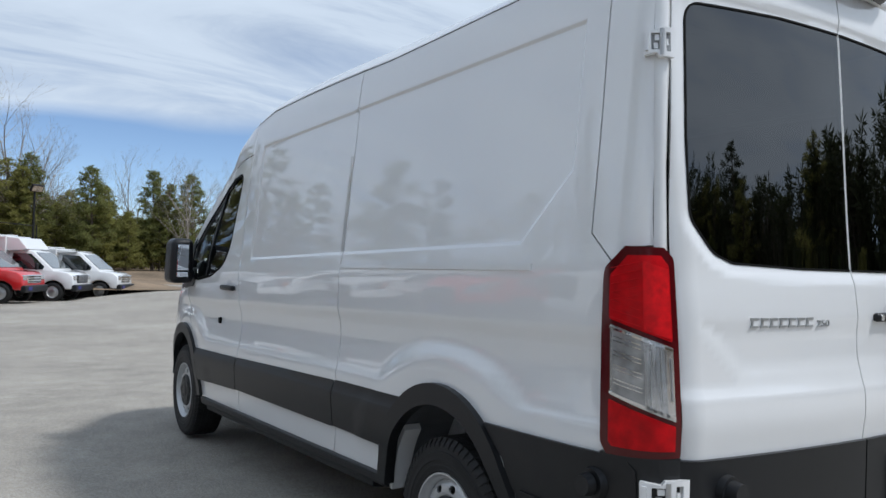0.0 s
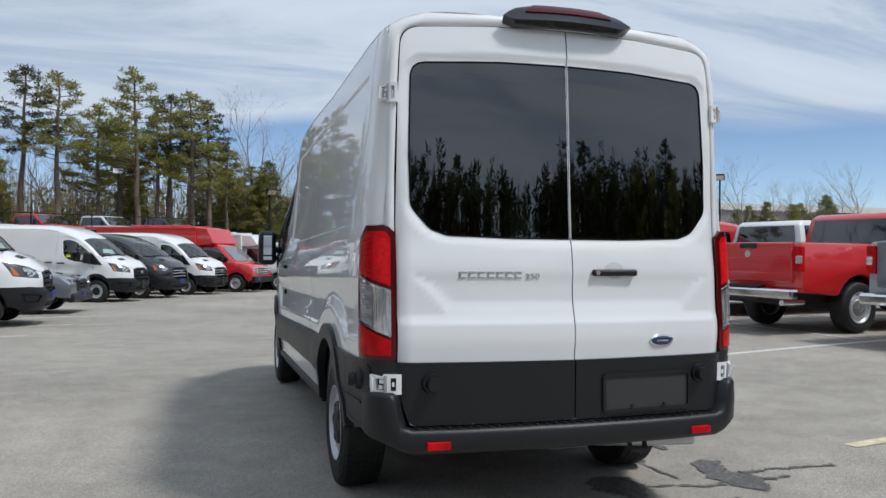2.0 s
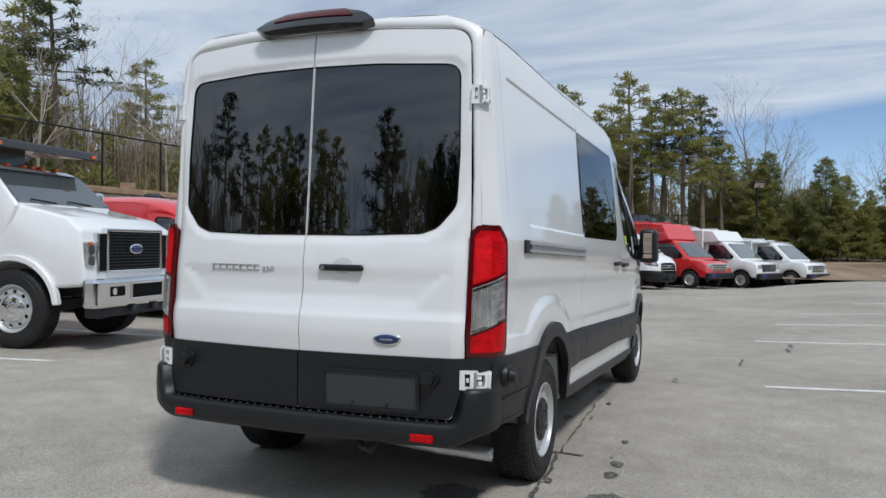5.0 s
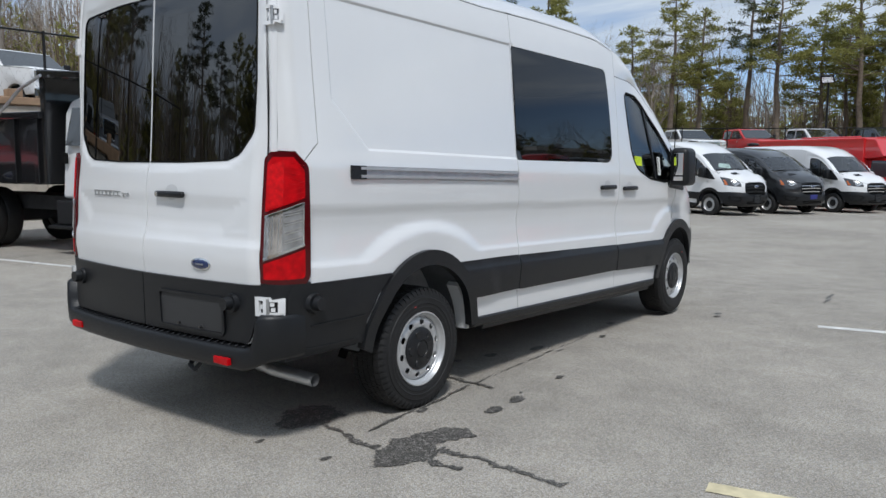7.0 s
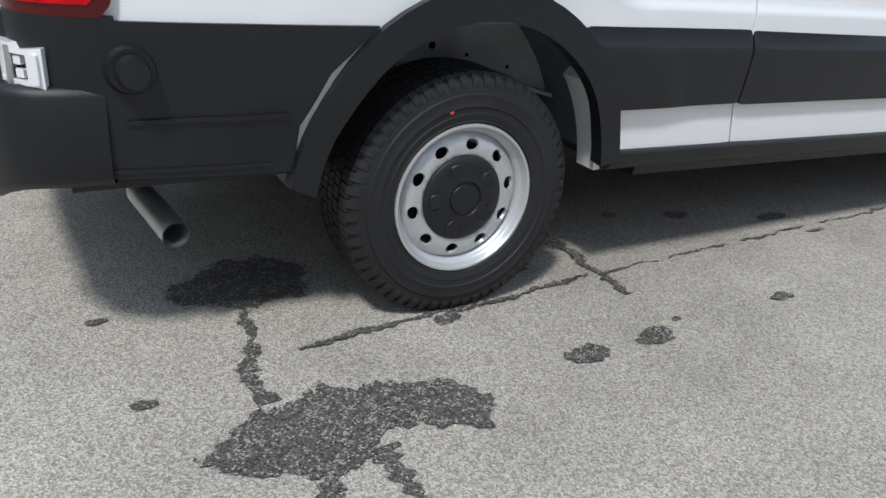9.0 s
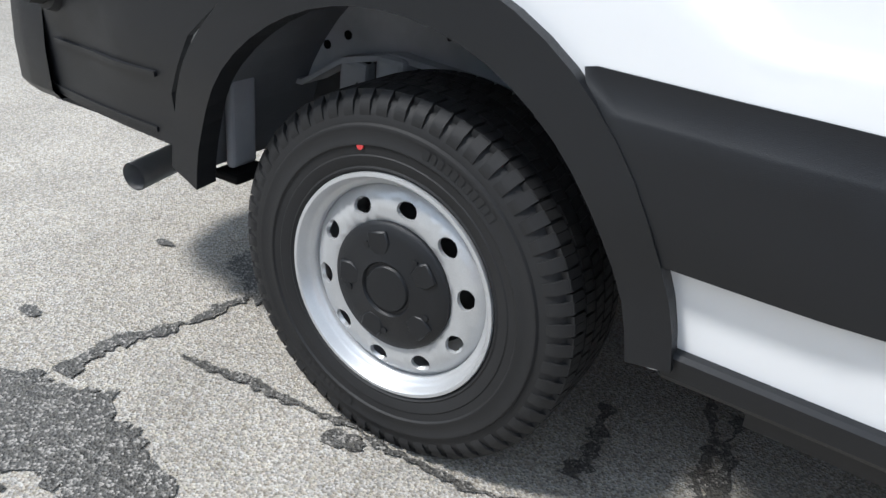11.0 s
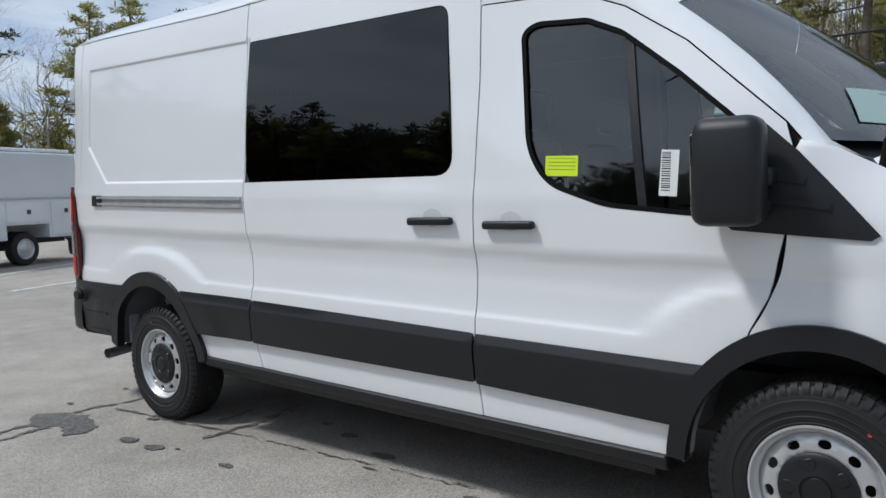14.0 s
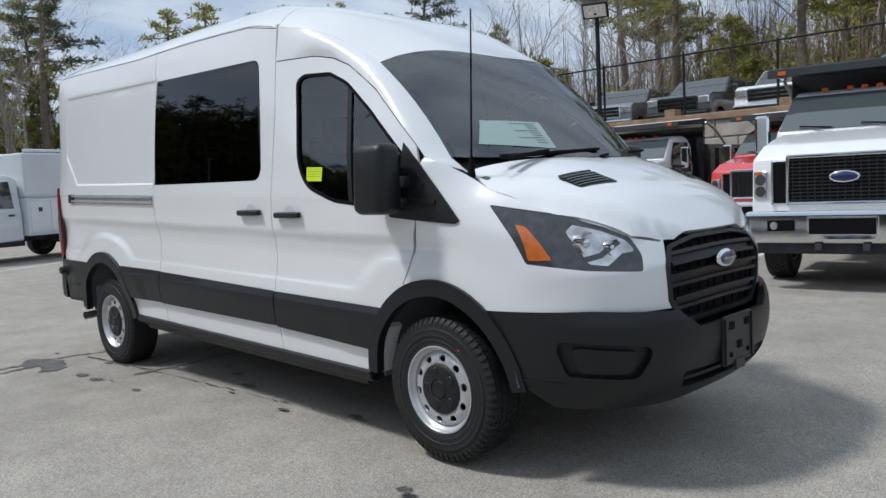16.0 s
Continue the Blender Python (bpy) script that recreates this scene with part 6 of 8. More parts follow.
def parked(wheel_x, wheel_y, hx, hy, along, across, z=0.0):
    """The pose of a vehicle from the ground point under one wheel: that wheel lies along ahead and across to the right of the origin."""
    d = math.hypot(hx, hy)
    hx, hy = hx / d, hy / d
    return facing(wheel_x - along * hx - across * hy, wheel_y - along * hy + across * hx, z, hx, hy)


def tapered(profile, hw, z0, taper, bevel, seg=2):
    """A body pushed across from its side profile, narrower above z0."""
    bm = prism(profile, "x", -hw, hw, bevel, seg)
    for v in bm.verts:
        if v.co.z > z0:
            v.co.x *= 1 - taper * (v.co.z - z0)
    return bm


def pane(name, pts, mat, parent, label=""):
    """A flat pane from corner points, with a little thickness."""
    p = [Vector(q) for q in pts]
    n = (p[1] - p[0]).cross(p[2] - p[0]).normalized() * 0.006
    k = len(p)
    verts = [q + n for q in p] + [q - n for q in p]
    faces = [tuple(range(k)), tuple(range(2 * k - 1, k - 1, -1))] + [(i, k + i, k + (i + 1) % k, (i + 1) % k) for i in range(k)]
    return mesh_object(name, verts, faces, mat, parent, label)


ALLOY = material("alloy", (0.55, 0.56, 0.57), 0.3, metal=0.9, vary=0.05)
DARKGLASS = material("vehicle_glass", (0.012, 0.015, 0.017), 0.03, coat=1.0, spec=0.8)
WINDSCREENGLASS = material("pale_glass", (0.07, 0.085, 0.09), 0.03, coat=1.0, spec=0.9)


def road_wheels(parent, spots, r, hub=ALLOY):
    for x, y, o in spots:
        add_wheel(parent, x, y, r, o, False, r / 0.355, hub)


def build_pickup(m, colour, label, group, tail=None, chrome=True):
    """A crew-cab pickup: origin under the rear axle, nose to +y."""
    t = thing("pickup_truck", label, "pickup truck", m, group)
    hw = 1.0
    prof = [(-1.30, 0.72), (-1.30, 1.42), (0.98, 1.42), (1.02, 1.38), (3.42, 1.38), (3.5, 1.42), (4.70, 1.33), (4.93, 1.22), (4.97, 0.80), (4.95, 0.62)] + oval(4.05, 0.42, 0.52, 0.50, 22, 158, 10)[0:] + [(3.5, 0.58), (0.55, 0.58)] + oval(0, 0.42, 0.52, 0.50, 22, 158, 10) + [(-0.52, 0.60), (-1.25, 0.66)]
    part("body", tapered(prof, hw, 1.0, 0.05, 0.035), colour, t, smooth=True)
    cab = [(1.04, 1.34), (1.10, 1.88), (1.24, 1.97), (2.55, 1.97), (2.70, 1.93), (3.48, 1.38), (3.48, 1.34)]
    c = part("cab", tapered(cab, 0.96, 1.36, 0.24, 0.04), colour, t, smooth=True)
    w = lambda z: 0.96 * (1 - 0.24 * max(0, z - 1.36)) + 0.005
    for q in (1, -1):
        for pts in ([(1.20, 1.42), (1.98, 1.42), (1.98, 1.87), (1.24, 1.86)], [(2.06, 1.42), (3.22, 1.42), (2.68, 1.86), (2.06, 1.87)]):
            pane("side_window", [(q * w(z), y, z) for y, z in pts], DARKGLASS, c)
        part("mirror", boxes((q * 1.12 - 0.09, q * 1.12 + 0.09, 3.02, 3.12, 1.38, 1.66, 0.03)), PLASTIC if chrome else colour, t, "tow mirror")
        part("tail_lamp", boxes((q * 0.93 - 0.075, q * 0.93 + 0.07, -1.345, -1.24, 0.98, 1.37, 0.02)), REDLENS, t)
        part("reverse_lamp", boxes((q * 0.955 - 0.045, q * 0.955 + 0.048, -1.35, -1.30, 1.10, 1.22, 0.01)), CLEARLENS, t)
        part("headlamp", boxes((q * 0.80 - 0.17, q * 0.80 + 0.17, 4.86, 5.0, 1.00, 1.22, 0.03)), CLEARLENS, t)
        for y in (2.0, 2.95):
            part("door_handle", boxes((q * 0.985 - 0.025, q * 0.985 + 0.025, y - 0.28, y - 0.08, 1.22, 1.26, 0.01)), colour if not chrome else CHROME, t)
        part("step_bar", boxes((q * 1.0 - 0.07, q * 1.0 + 0.05, 0.75, 3.3, 0.42, 0.47, 0.02)), PLASTIC, t)
    pane("rear_window", [(q * 0.80 * (1 - 0.1 * (z > 1.6)), y - 0.008, z) for q, y, z in ((-1, 1.045, 1.44), (1, 1.045, 1.44), (1, 1.092, 1.86), (-1, 1.092, 1.86))], DARKGLASS, c)
    pane("windscreen", [(q * x, y + 0.012, z + 0.012) for q, x, y, z in ((1, 0.90, 3.42, 1.42), (-1, 0.90, 3.42, 1.42), (-1, 0.78, 2.74, 1.90), (1, 0.78, 2.74, 1.90))], DARKGLASS, c)
    g = part("tailgate", boxes((-0.85, 0.85, -1.345, -1.29, 0.80, 1.43, 0.025), (-0.80, 0.80, -1.352, -1.34, 1.12, 1.18, 0.004), (-0.82, 0.82, -1.352, -1.34, 0.88, 0.95, 0.004)), tail or colour, t, "pressed metal tailgate")
    part("tailgate_handle", boxes((-0.17, 0.17, -1.36, -1.34, 1.33, 1.42, 0.01)), GLOSSBLACK, g)
    part("tailgate_badge", rod(bmesh.new(), (0, -1.345, 1.245), (0, -1.362, 1.245), 0.06, 0.055, 20), CHROME, g, smooth=True)
    part("bed_liner", boxes((-0.85, 0.85, -1.25, 0.92, 1.40, 1.428, 0.004)), PLASTIC, t)
    b = part("rear_bumper", boxes((-1.0, 1.0, -1.53, -1.36, 0.56, 0.72, 0.04)), CHROME if chrome else PLASTIC, t, "chrome rear bumper")
    part("bumper_middle", boxes((-0.38, 0.38, -1.52, -1.36, 0.52, 0.76, 0.02)), PLASTIC, b)
    part("front_bumper", boxes((-1.0, 1.0, 4.93, 5.14, 0.52, 0.78, 0.05, 3)), CHROME if chrome else PLASTIC, t)
    gr = part("grille", boxes((-0.62, 0.62, 4.90, 5.01, 0.84, 1.24, 0.03)), CHROME if chrome else GLOSSBLACK, t)
    for k in range(3):
        part("grille_bar", boxes((-0.56, 0.56, 5.0, 5.022, 0.89 + 0.11 * k, 0.97 + 0.11 * k, 0.01)), GLOSSBLACK, gr)
    bm = rod(bmesh.new(), (0.75, -1.45, 0.50), (0.75, -1.0, 0.50), 0.045, 0.045, 12)
    part("tail_pipe", bm, CHROME, t, smooth=True)
    part("chassis", boxes((-0.55, 0.55, -1.2, 4.8, 0.46, 0.72), (-0.85, 0.85, -0.06, 0.06, 0.36, 0.48)), UNDER, t)
    for hub in (0.0, 4.05):
        part("wheel_well", boxes((-0.93, 0.93, hub - 0.48, hub + 0.48, 0.62, 0.86)), SEAL, t)
    road_wheels(t, ((0.86, 0, 1), (-0.86, 0, -1), (0.86, 4.05, 1), (-0.86, 4.05, -1)), 0.41)
    return t


def build_dump_truck(m, colour, label, body_mat=None, cover=None):
    """A medium-duty tipper: origin under the front axle, nose to +y."""
    body_mat = body_mat or GLOSSBLACK
    t = thing("dump_truck", label, "dump truck", m, "dump trucks in a row")
    hw = 1.08
    hood = [(-0.30, 0.95), (-0.30, 1.80), (0.0, 1.79), (0.72, 1.63), (0.96, 1.48), (1.02, 0.90), (0.98, 0.78)] + oval(0, 0.50, 0.62, 0.60, 25, 155, 12)
    part("hood", tapered(hood, hw, 1.45, 0.35, 0.05, 3), colour, t, smooth=True)
    cab = [(-1.42, 0.85), (-1.42, 2.10), (-1.33, 2.28), (-1.15, 2.33), (-0.62, 2.32), (-0.48, 2.26), (0.02, 1.78), (-0.12, 1.5), (-0.30, 0.95), (-0.55, 0.85)]
    c = part("cab", tapered(cab, 1.04, 1.70, 0.26, 0.05, 3), colour, t, smooth=True)
    w = lambda z: 1.04 * (1 - 0.26 * max(0, z - 1.70)) + 0.004
    for q in (1, -1):
        pane("side_window", [(q * w(z), y, z) for y, z in ((-1.30, 1.62), (-0.28, 1.62), (-0.30, 1.78), (-0.60, 2.17), (-1.26, 2.17))], DARKGLASS, c)
        part("door_handle", boxes((q * 1.045 - 0.02, q * 1.045 + 0.02, -1.36, -1.27, 1.36, 1.52, 0.01)), SEAL, c)
        mr = part("mirror", boxes((q * 1.30 - 0.10, q * 1.30 + 0.10, -0.48, -0.36, 1.56, 2.05, 0.035, 3)), CHROME, t, "chrome-backed tow mirror")
        part("mirror_arm", boxes((q * 1.16 - 0.16, q * 1.16 + 0.16, -0.42, -0.36, 1.58, 1.66, 0.015), (q * 1.30 - 0.1, q * 1.30 + 0.1, -0.49, -0.37, 1.48, 1.62, 0.02)), PLASTIC, mr)
        part("arch_lip", prism(oval(0, 0.50, 0.68, 0.66, 5, 175, 16) + oval(0, 0.50, 0.60, 0.58, 175, 5, 16), "x", q * 1.03, q * 1.13, 0.012, 1), colour, t, smooth=True)
        lamp = part("headlamp", boxes((q * 0.965 - 0.085, q * 0.965 + 0.085, 0.92, 1.035, 1.02, 1.33, 0.02)), CLEARLENS, t)
        for z0 in (1.10, 1.23):
            part("lamp_bowl", rod(bmesh.new(), (q * 0.965, 1.03, z0), (q * 0.965, 1.042, z0), 0.05, 0.062, 16), LAMPIN, lamp, smooth=True)
        part("amber_marker", boxes((q * 0.99 - 0.045, q * 0.99 + 0.05, 1.0, 1.043, 1.29, 1.33, 0.01)), AMBER, lamp)
        part("side_grille", boxes((q * 0.73 - 0.075, q * 0.73 + 0.075, 0.93, 1.035, 0.96, 1.43, 0.02)), SEAL, t)
        part("step_box", boxes((q * 0.90 - 0.17, q * 0.90 + 0.17, -1.55, -0.66, 0.46, 0.82, 0.02), (q * 0.95 - 0.17, q * 0.95 + 0.17, -1.70, -0.66, 0.40, 0.45, 0.01)), PLASTIC, t, "black tank box with step")
    pane("windscreen", [(q * x, y + 0.016, z + 0.016) for q, x, y, z in ((1, 0.98, -0.02, 1.80), (-1, 0.98, -0.02, 1.80), (-1, 0.88, -0.47, 2.23), (1, 0.88, -0.47, 2.23))], WINDSCREENGLASS, c)
    for x in (-0.5, -0.18, 0.0, 0.18, 0.5):
        part("roof_marker", boxes((x - 0.04, x + 0.04, -0.62, -0.53, 2.30, 2.345, 0.012)), ORANGE, c)
    for x in (-0.45, 0.30):
        part("wiper", rod(bmesh.new(), (x, 0.05, 1.82), (x + 0.42, -0.02, 1.86), 0.012, 0.008, 6), SEAL, t)
    sur = part("grille_surround", boxes((-0.66, 0.66, 0.95, 1.055, 1.455, 1.50, 0.015), (-0.66, 0.66, 0.95, 1.055, 0.935, 0.975, 0.015), (-0.66, -0.615, 0.95, 1.06, 0.94, 1.49, 0.015), (0.615, 0.66, 0.95, 1.06, 0.94, 1.49, 0.015), (-0.84, -0.80, 0.93, 1.045, 0.94, 1.44, 0.015), (0.80, 0.84, 0.93, 1.045, 0.94, 1.44, 0.015)), CHROME, t, "chrome grille surround")
    part("grille", boxes((-0.62, 0.62, 0.98, 1.035, 0.96, 1.47, 0.01)), SEAL, sur)
    for k in range(12):
        part("grille_slat", boxes((-0.61, 0.61, 1.034, 1.042, 0.985 + 0.04 * k, 0.999 + 0.04 * k, 0.003)), PLASTIC, sur)
    for k in range(15):
        part("grille_rib", boxes((-0.60 + 0.084 * k, -0.588 + 0.084 * k, 1.032, 1.038, 0.97, 1.46)), PLASTIC, sur)
    bm = bmesh.new()
    bmesh.ops.create_uvsphere(bm, u_segments=20, v_segments=8, radius=1.0, matrix=Matrix.Translation((0, 1.06, 1.24)) @ Matrix.Diagonal((0.17, 0.02, 0.068, 1)))
    bd = part("badge", bm, CHROME, sur, smooth=True)
    bm = bmesh.new()
    bmesh.ops.create_uvsphere(bm, u_segments=20, v_segments=8, radius=1.0, matrix=Matrix.Translation((0, 1.066, 1.24)) @ Matrix.Diagonal((0.152, 0.02, 0.055, 1)))
    part("badge_face", bm, BLUE, bd, smooth=True)
    b = part("front_bumper", boxes((-1.12, 1.12, 1.0, 1.22, 0.52, 0.88, 0.05, 3)), CHROME, t, "chrome truck bumper")
    part("bumper_opening", boxes((-0.36, 0.36, 1.215, 1.228, 0.62, 0.80, 0.01)), SEAL, b)
    part("opening_rim", boxes((-0.38, 0.38, 1.215, 1.236, 0.795, 0.815, 0.006), (-0.38, 0.38, 1.215, 1.236, 0.605, 0.625, 0.006), (-0.385, -0.36, 1.215, 1.236, 0.605, 0.815, 0.006), (0.36, 0.385, 1.215, 1.236, 0.605, 0.815, 0.006)), CHROME, b)
    part("valance", boxes((-1.02, 1.02, 0.98, 1.14, 0.40, 0.53, 0.02), (-0.30, -0.22, 1.12, 1.22, 0.44, 0.52, 0.01), (0.22, 0.30, 1.12, 1.22, 0.44, 0.52, 0.01)), UNDER, b)
    for q in (1, -1):
        part("fog_opening", boxes((q * 0.68 - 0.16, q * 0.68 + 0.16, 1.215, 1.228, 0.66, 0.78, 0.01)), SEAL, b)
        part("fog_lamp", rod(bmesh.new(), (q * 0.76, 1.22, 0.72), (q * 0.76, 1.236, 0.72), 0.045, 0.045, 14), CLEARLENS, b, smooth=True)
    part("chassis", boxes((-0.45, 0.45, -5.2, 0.95, 0.62, 0.85, 0.01), (-0.9, 0.9, -0.08, 0.08, 0.42, 0.55), (-0.9, 0.9, -3.70, -3.50, 0.40, 0.60)), UNDER, t)
    # tipper body with a cab shield
    tb = part("tipper_body", prism([(-5.3, 1.05), (-5.45, 2.02), (-1.62, 2.10), (-1.62, 1.05)], "x", -1.18, 1.18, 0.02, 1), body_mat, t, "steel tipping body")
    for q in (1, -1):
        for k in range(7):
            y = -5.1 + 0.55 * k
            part("side_rib", boxes((q * 1.20 - 0.035, q * 1.20 + 0.035, y, y + 0.10, 1.05, 2.06, 0.008)), body_mat, tb)
        part("top_rail", boxes((q * 1.20 - 0.05, q * 1.20 + 0.05, -5.42, -1.62, 2.02, 2.12, 0.015)), body_mat, tb)
    part("headboard", boxes((-1.16, 1.16, -1.70, -1.58, 1.05, 2.66, 0.02)), body_mat, tb)
    sh = part("cab_shield", prism([(-1.70, 2.60), (-1.70, 2.72), (-0.30, 2.62), (-0.28, 2.50), (-0.5, 2.54)], "x", -1.2, 1.2, 0.015, 1), body_mat, tb, "steel cab shield over the roof")
    for q in (1, -1):
        part("shield_marker", boxes((q * 1.0 - 0.05, q * 1.0 + 0.05, -0.30, -0.268, 2.53, 2.58, 0.005)), ORANGE, sh)
    if cover:
        part("tarp_roll", rod(bmesh.new(), (-1.15, -1.5, 2.62), (1.15, -1.5, 2.62), 0.10, 0.10, 14), cover, tb, "rolled load cover")
    for q in (1, -1):
        part("tarp_arm", rod(rod(bmesh.new(), (q * 1.27, -3.7, 1.35), (q * 1.27, -2.0, 2.45), 0.025, 0.025, 8), (q * 1.27, -2.0, 2.45), (q * 1.27, -1.5, 2.62), 0.025, 0.025, 8), GALV, tb, "bare metal tarp arm")
    for x, o in ((0.93, 1), (-0.93, -1)):
        add_wheel(t, x, 0, 0.49, o, True, 0.49 / 0.355, CHROME)
    road_wheels(t, ((0.95, -3.6, 1), (-0.95, -3.6, -1), (0.66, -3.6, 1), (-0.66, -3.6, -1)), 0.49, CHROME)
    return t


def build_box_truck(m, colour, box_mat, label, group="", box_top=2.35, service=False, long=0.0, grille_bars=True):
    """A cutaway cab with a box body: origin under the rear axle, nose to +y."""
    t = thing("box_truck" if not service else "service_truck", label, "truck", m, group)
    hw = 0.98
    L = 3.55
    low = [(1.75, 0.50), (1.75, 1.25), (3.75, 1.22), (4.10, 1.16), (4.30, 1.02), (4.34, 0.72), (4.32, 0.50)] + oval(L, 0.38, 0.48, 0.46, 15, 165, 10) + [(2.9, 0.45)]
    part("body", tapered(low, hw, 0.9, 0.08, 0.05, 3), colour, t, smooth=True)
    cab = [(1.75, 1.15), (1.75, 1.95), (1.95, 2.04), (2.55, 2.03), (2.75, 1.96), (3.55, 1.26), (3.6, 1.15)]
    c = part("cab", tapered(cab, 0.96, 1.2, 0.18, 0.06, 3), colour, t, smooth=True)
    w = lambda z: 0.96 * (1 - 0.18 * max(0, z - 1.2)) + 0.004
    for q in (1, -1):
        pane("side_window", [(q * w(z), y, z) for y, z in ((1.95, 1.26), (3.15, 1.26), (3.20, 1.38), (2.66, 1.87), (1.97, 1.88))], DARKGLASS, c)
        part("mirror", boxes((q * 1.14 - 0.09, q * 1.14 + 0.09, 2.95, 3.05, 1.24, 1.52, 0.03)), PLASTIC, t)
        part("headlamp", boxes((q * 0.75 - 0.15, q * 0.75 + 0.15, 4.18, 4.345, 0.86, 1.05, 0.03)), CLEARLENS, t)
        part("door_handle", boxes((q * 0.965 - 0.02, q * 0.965 + 0.02, 1.95, 2.10, 1.08, 1.12, 0.01)), PLASTIC, t)
        part("sill", boxes((q * 0.93 - 0.05, q * 0.93 + 0.05, 1.75, 3.0, 0.38, 0.50, 0.02)), PLASTIC, t)
    pane("windscreen", [(q * x, y + 0.014, z + 0.014) for q, x, y, z in ((1, 0.88, 3.50, 1.30), (-1, 0.88, 3.50, 1.30), (-1, 0.76, 2.80, 1.91), (1, 0.76, 2.80, 1.91))], WINDSCREENGLASS, c)
    gr = part("grille", boxes((-0.56, 0.56, 4.24, 4.36, 0.74, 1.06, 0.03)), CHROME if grille_bars else GLOSSBLACK, t)
    for k in range(3):
        part("grille_bar", boxes((-0.50, 0.50, 4.355, 4.372, 0.78 + 0.09 * k, 0.83 + 0.09 * k, 0.006)), GLOSSBLACK, gr)
    part("front_bumper", boxes((-0.98, 0.98, 4.24, 4.46, 0.42, 0.68, 0.05, 3)), PLASTIC, t)
    part("front_plate", boxes((0.45, 0.75, 4.455, 4.47, 0.50, 0.63, 0.004)), PLATEBLUE, t)
    if service:
        b = part("service_body", boxes((-1.12, 1.12, -1.55 - long, 1.72, 0.92, 1.50, 0.02), (-1.12, 1.12, -1.55 - long, -0.56, 0.60, 0.95, 0.02), (-1.12, 1.12, 0.56, 1.72, 0.60, 0.95, 0.02)), box_mat, t, "service body with locker doors")
        part("enclosed_top", boxes((-1.06, 1.06, -1.50 - long, 1.70, 1.50, box_top, 0.04, 2)), box_mat, b)
        for q in (1, -1):
            for y0, y1, z0, z1 in ((-1.48, -0.62, 0.66, 1.44), (-0.58, 0.56, 0.98, 1.44), (0.62, 1.12, 0.66, 1.44), (1.16, 1.66, 0.66, 1.44)):
                d = part("locker_door", boxes((q * 1.125 - 0.012, q * 1.125 + 0.012, y0, y1, z0, z1, 0.008)), box_mat, b)
                part("locker_latch", boxes((q * 1.14 - 0.012, q * 1.14 + 0.012, (y0 + y1) / 2 - 0.05, (y0 + y1) / 2 + 0.05, z1 - 0.28, z1 - 0.18, 0.005)), GLOSSBLACK, d)
            part("roof_rack", rod(bmesh.new(), (q * 0.95, -1.4, box_top + 0.06), (q * 0.95, 1.6, box_top + 0.06), 0.035, 0.035, 8), box_mat, b)
            part("body_strip", boxes((q * 1.128 - 0.006, q * 1.128 + 0.006, -1.5, 1.7, 1.485, 1.515)), GALV, b)
        part("rear_step", boxes((-1.0, 1.0, -1.85, -1.55, 0.52, 0.60, 0.02)), GALV, b)
    else:
        b = part("box_body", boxes((-1.12, 1.12, -1.7 - long, 1.80, 0.72, box_top, 0.03, 2)), box_mat, t, "painted box body")
        part("box_nose", prism([(1.75, 1.95), (1.75, box_top - 0.02), (2.25, box_top - 0.06), (2.6, 2.05), (2.4, 1.98)], "x", -1.06, 1.06, 0.04, 2), box_mat, b)
        for q in (1, -1):
            part("box_trim", boxes((q * 1.122 - 0.012, q * 1.122 + 0.012, -1.68 - long, 1.78, box_top - 0.10, box_top - 0.05), (q * 1.122 - 0.012, q * 1.122 + 0.012, -1.68 - long, 1.78, 0.76, 0.82)), box_mat, b)
            part("roof_rack", rod(bmesh.new(), (q * 0.8, -1.4, box_top + 0.05), (q * 0.8, 1.4, box_top + 0.05), 0.03, 0.03, 8), box_mat, b)
    part("chassis", boxes((-0.45, 0.45, -1.6, 4.2, 0.46, 0.74), (-0.85, 0.85, -0.06, 0.06, 0.34, 0.46)), UNDER, t)
    part("wheel_well", boxes((-0.88, 0.88, L - 0.44, L + 0.44, 0.60, 0.80)), SEAL, t)
    road_wheels(t, ((0.86, 0, 1), (-0.86, 0, -1), (0.84, L, 1), (-0.84, L, -1)), 0.38)
    return t


ROW = "vans parked in a row"
NORTH = (0.88, -0.47)


def on_lot(x, y, hx, hy, along, across):
    return parked(x, y, hx, hy, along, across, -0.0143 * max(0.0, y - 2.0) if x < 7 else 0.0)


stickers(build_van(on_lot(-5.65, 11.90, 1, 0, 3.75, 0.87), WHITE, "white cargo van with alloy wheels, parked nose out in a row", False, False, ROW, plate=PLATEBLUE))
build_van(on_lot(-6.42, 9.35, 1, 0, 3.75, 0.87), WHITE, "white low-roof cargo van, parked nose out in a row", False, False, ROW, roof=0.72, plate=PLATEBLUE)
build_van(on_lot(-6.85, 6.75, 1, 0.02, 3.75, 0.87), RED, "red low-roof cargo van, parked nose out in a row", False, False, ROW, roof=0.72, plate=PLATEBLUE)
stickers(build_van(on_lot(-4.86, 21.66, 0.93, -0.36, 3.75, 0.87), WHITE, "white cargo van with steel wheels, parked in a row", False, False, ROW, roof=0.86))
build_van(on_lot(-3.80, 24.2, *NORTH, 3.75, 0.87), BLACKP, "black cargo van, parked in a row", False, True, ROW, bar_grille=True, plate=PLATEBLUE, roof=0.72)
build_van(on_lot(-2.36, 27.1, *NORTH, 3.75, 0.87), WHITE, "white high-roof cargo van with black wheels", False, False, ROW, bar_grille=True, roof=0.86)
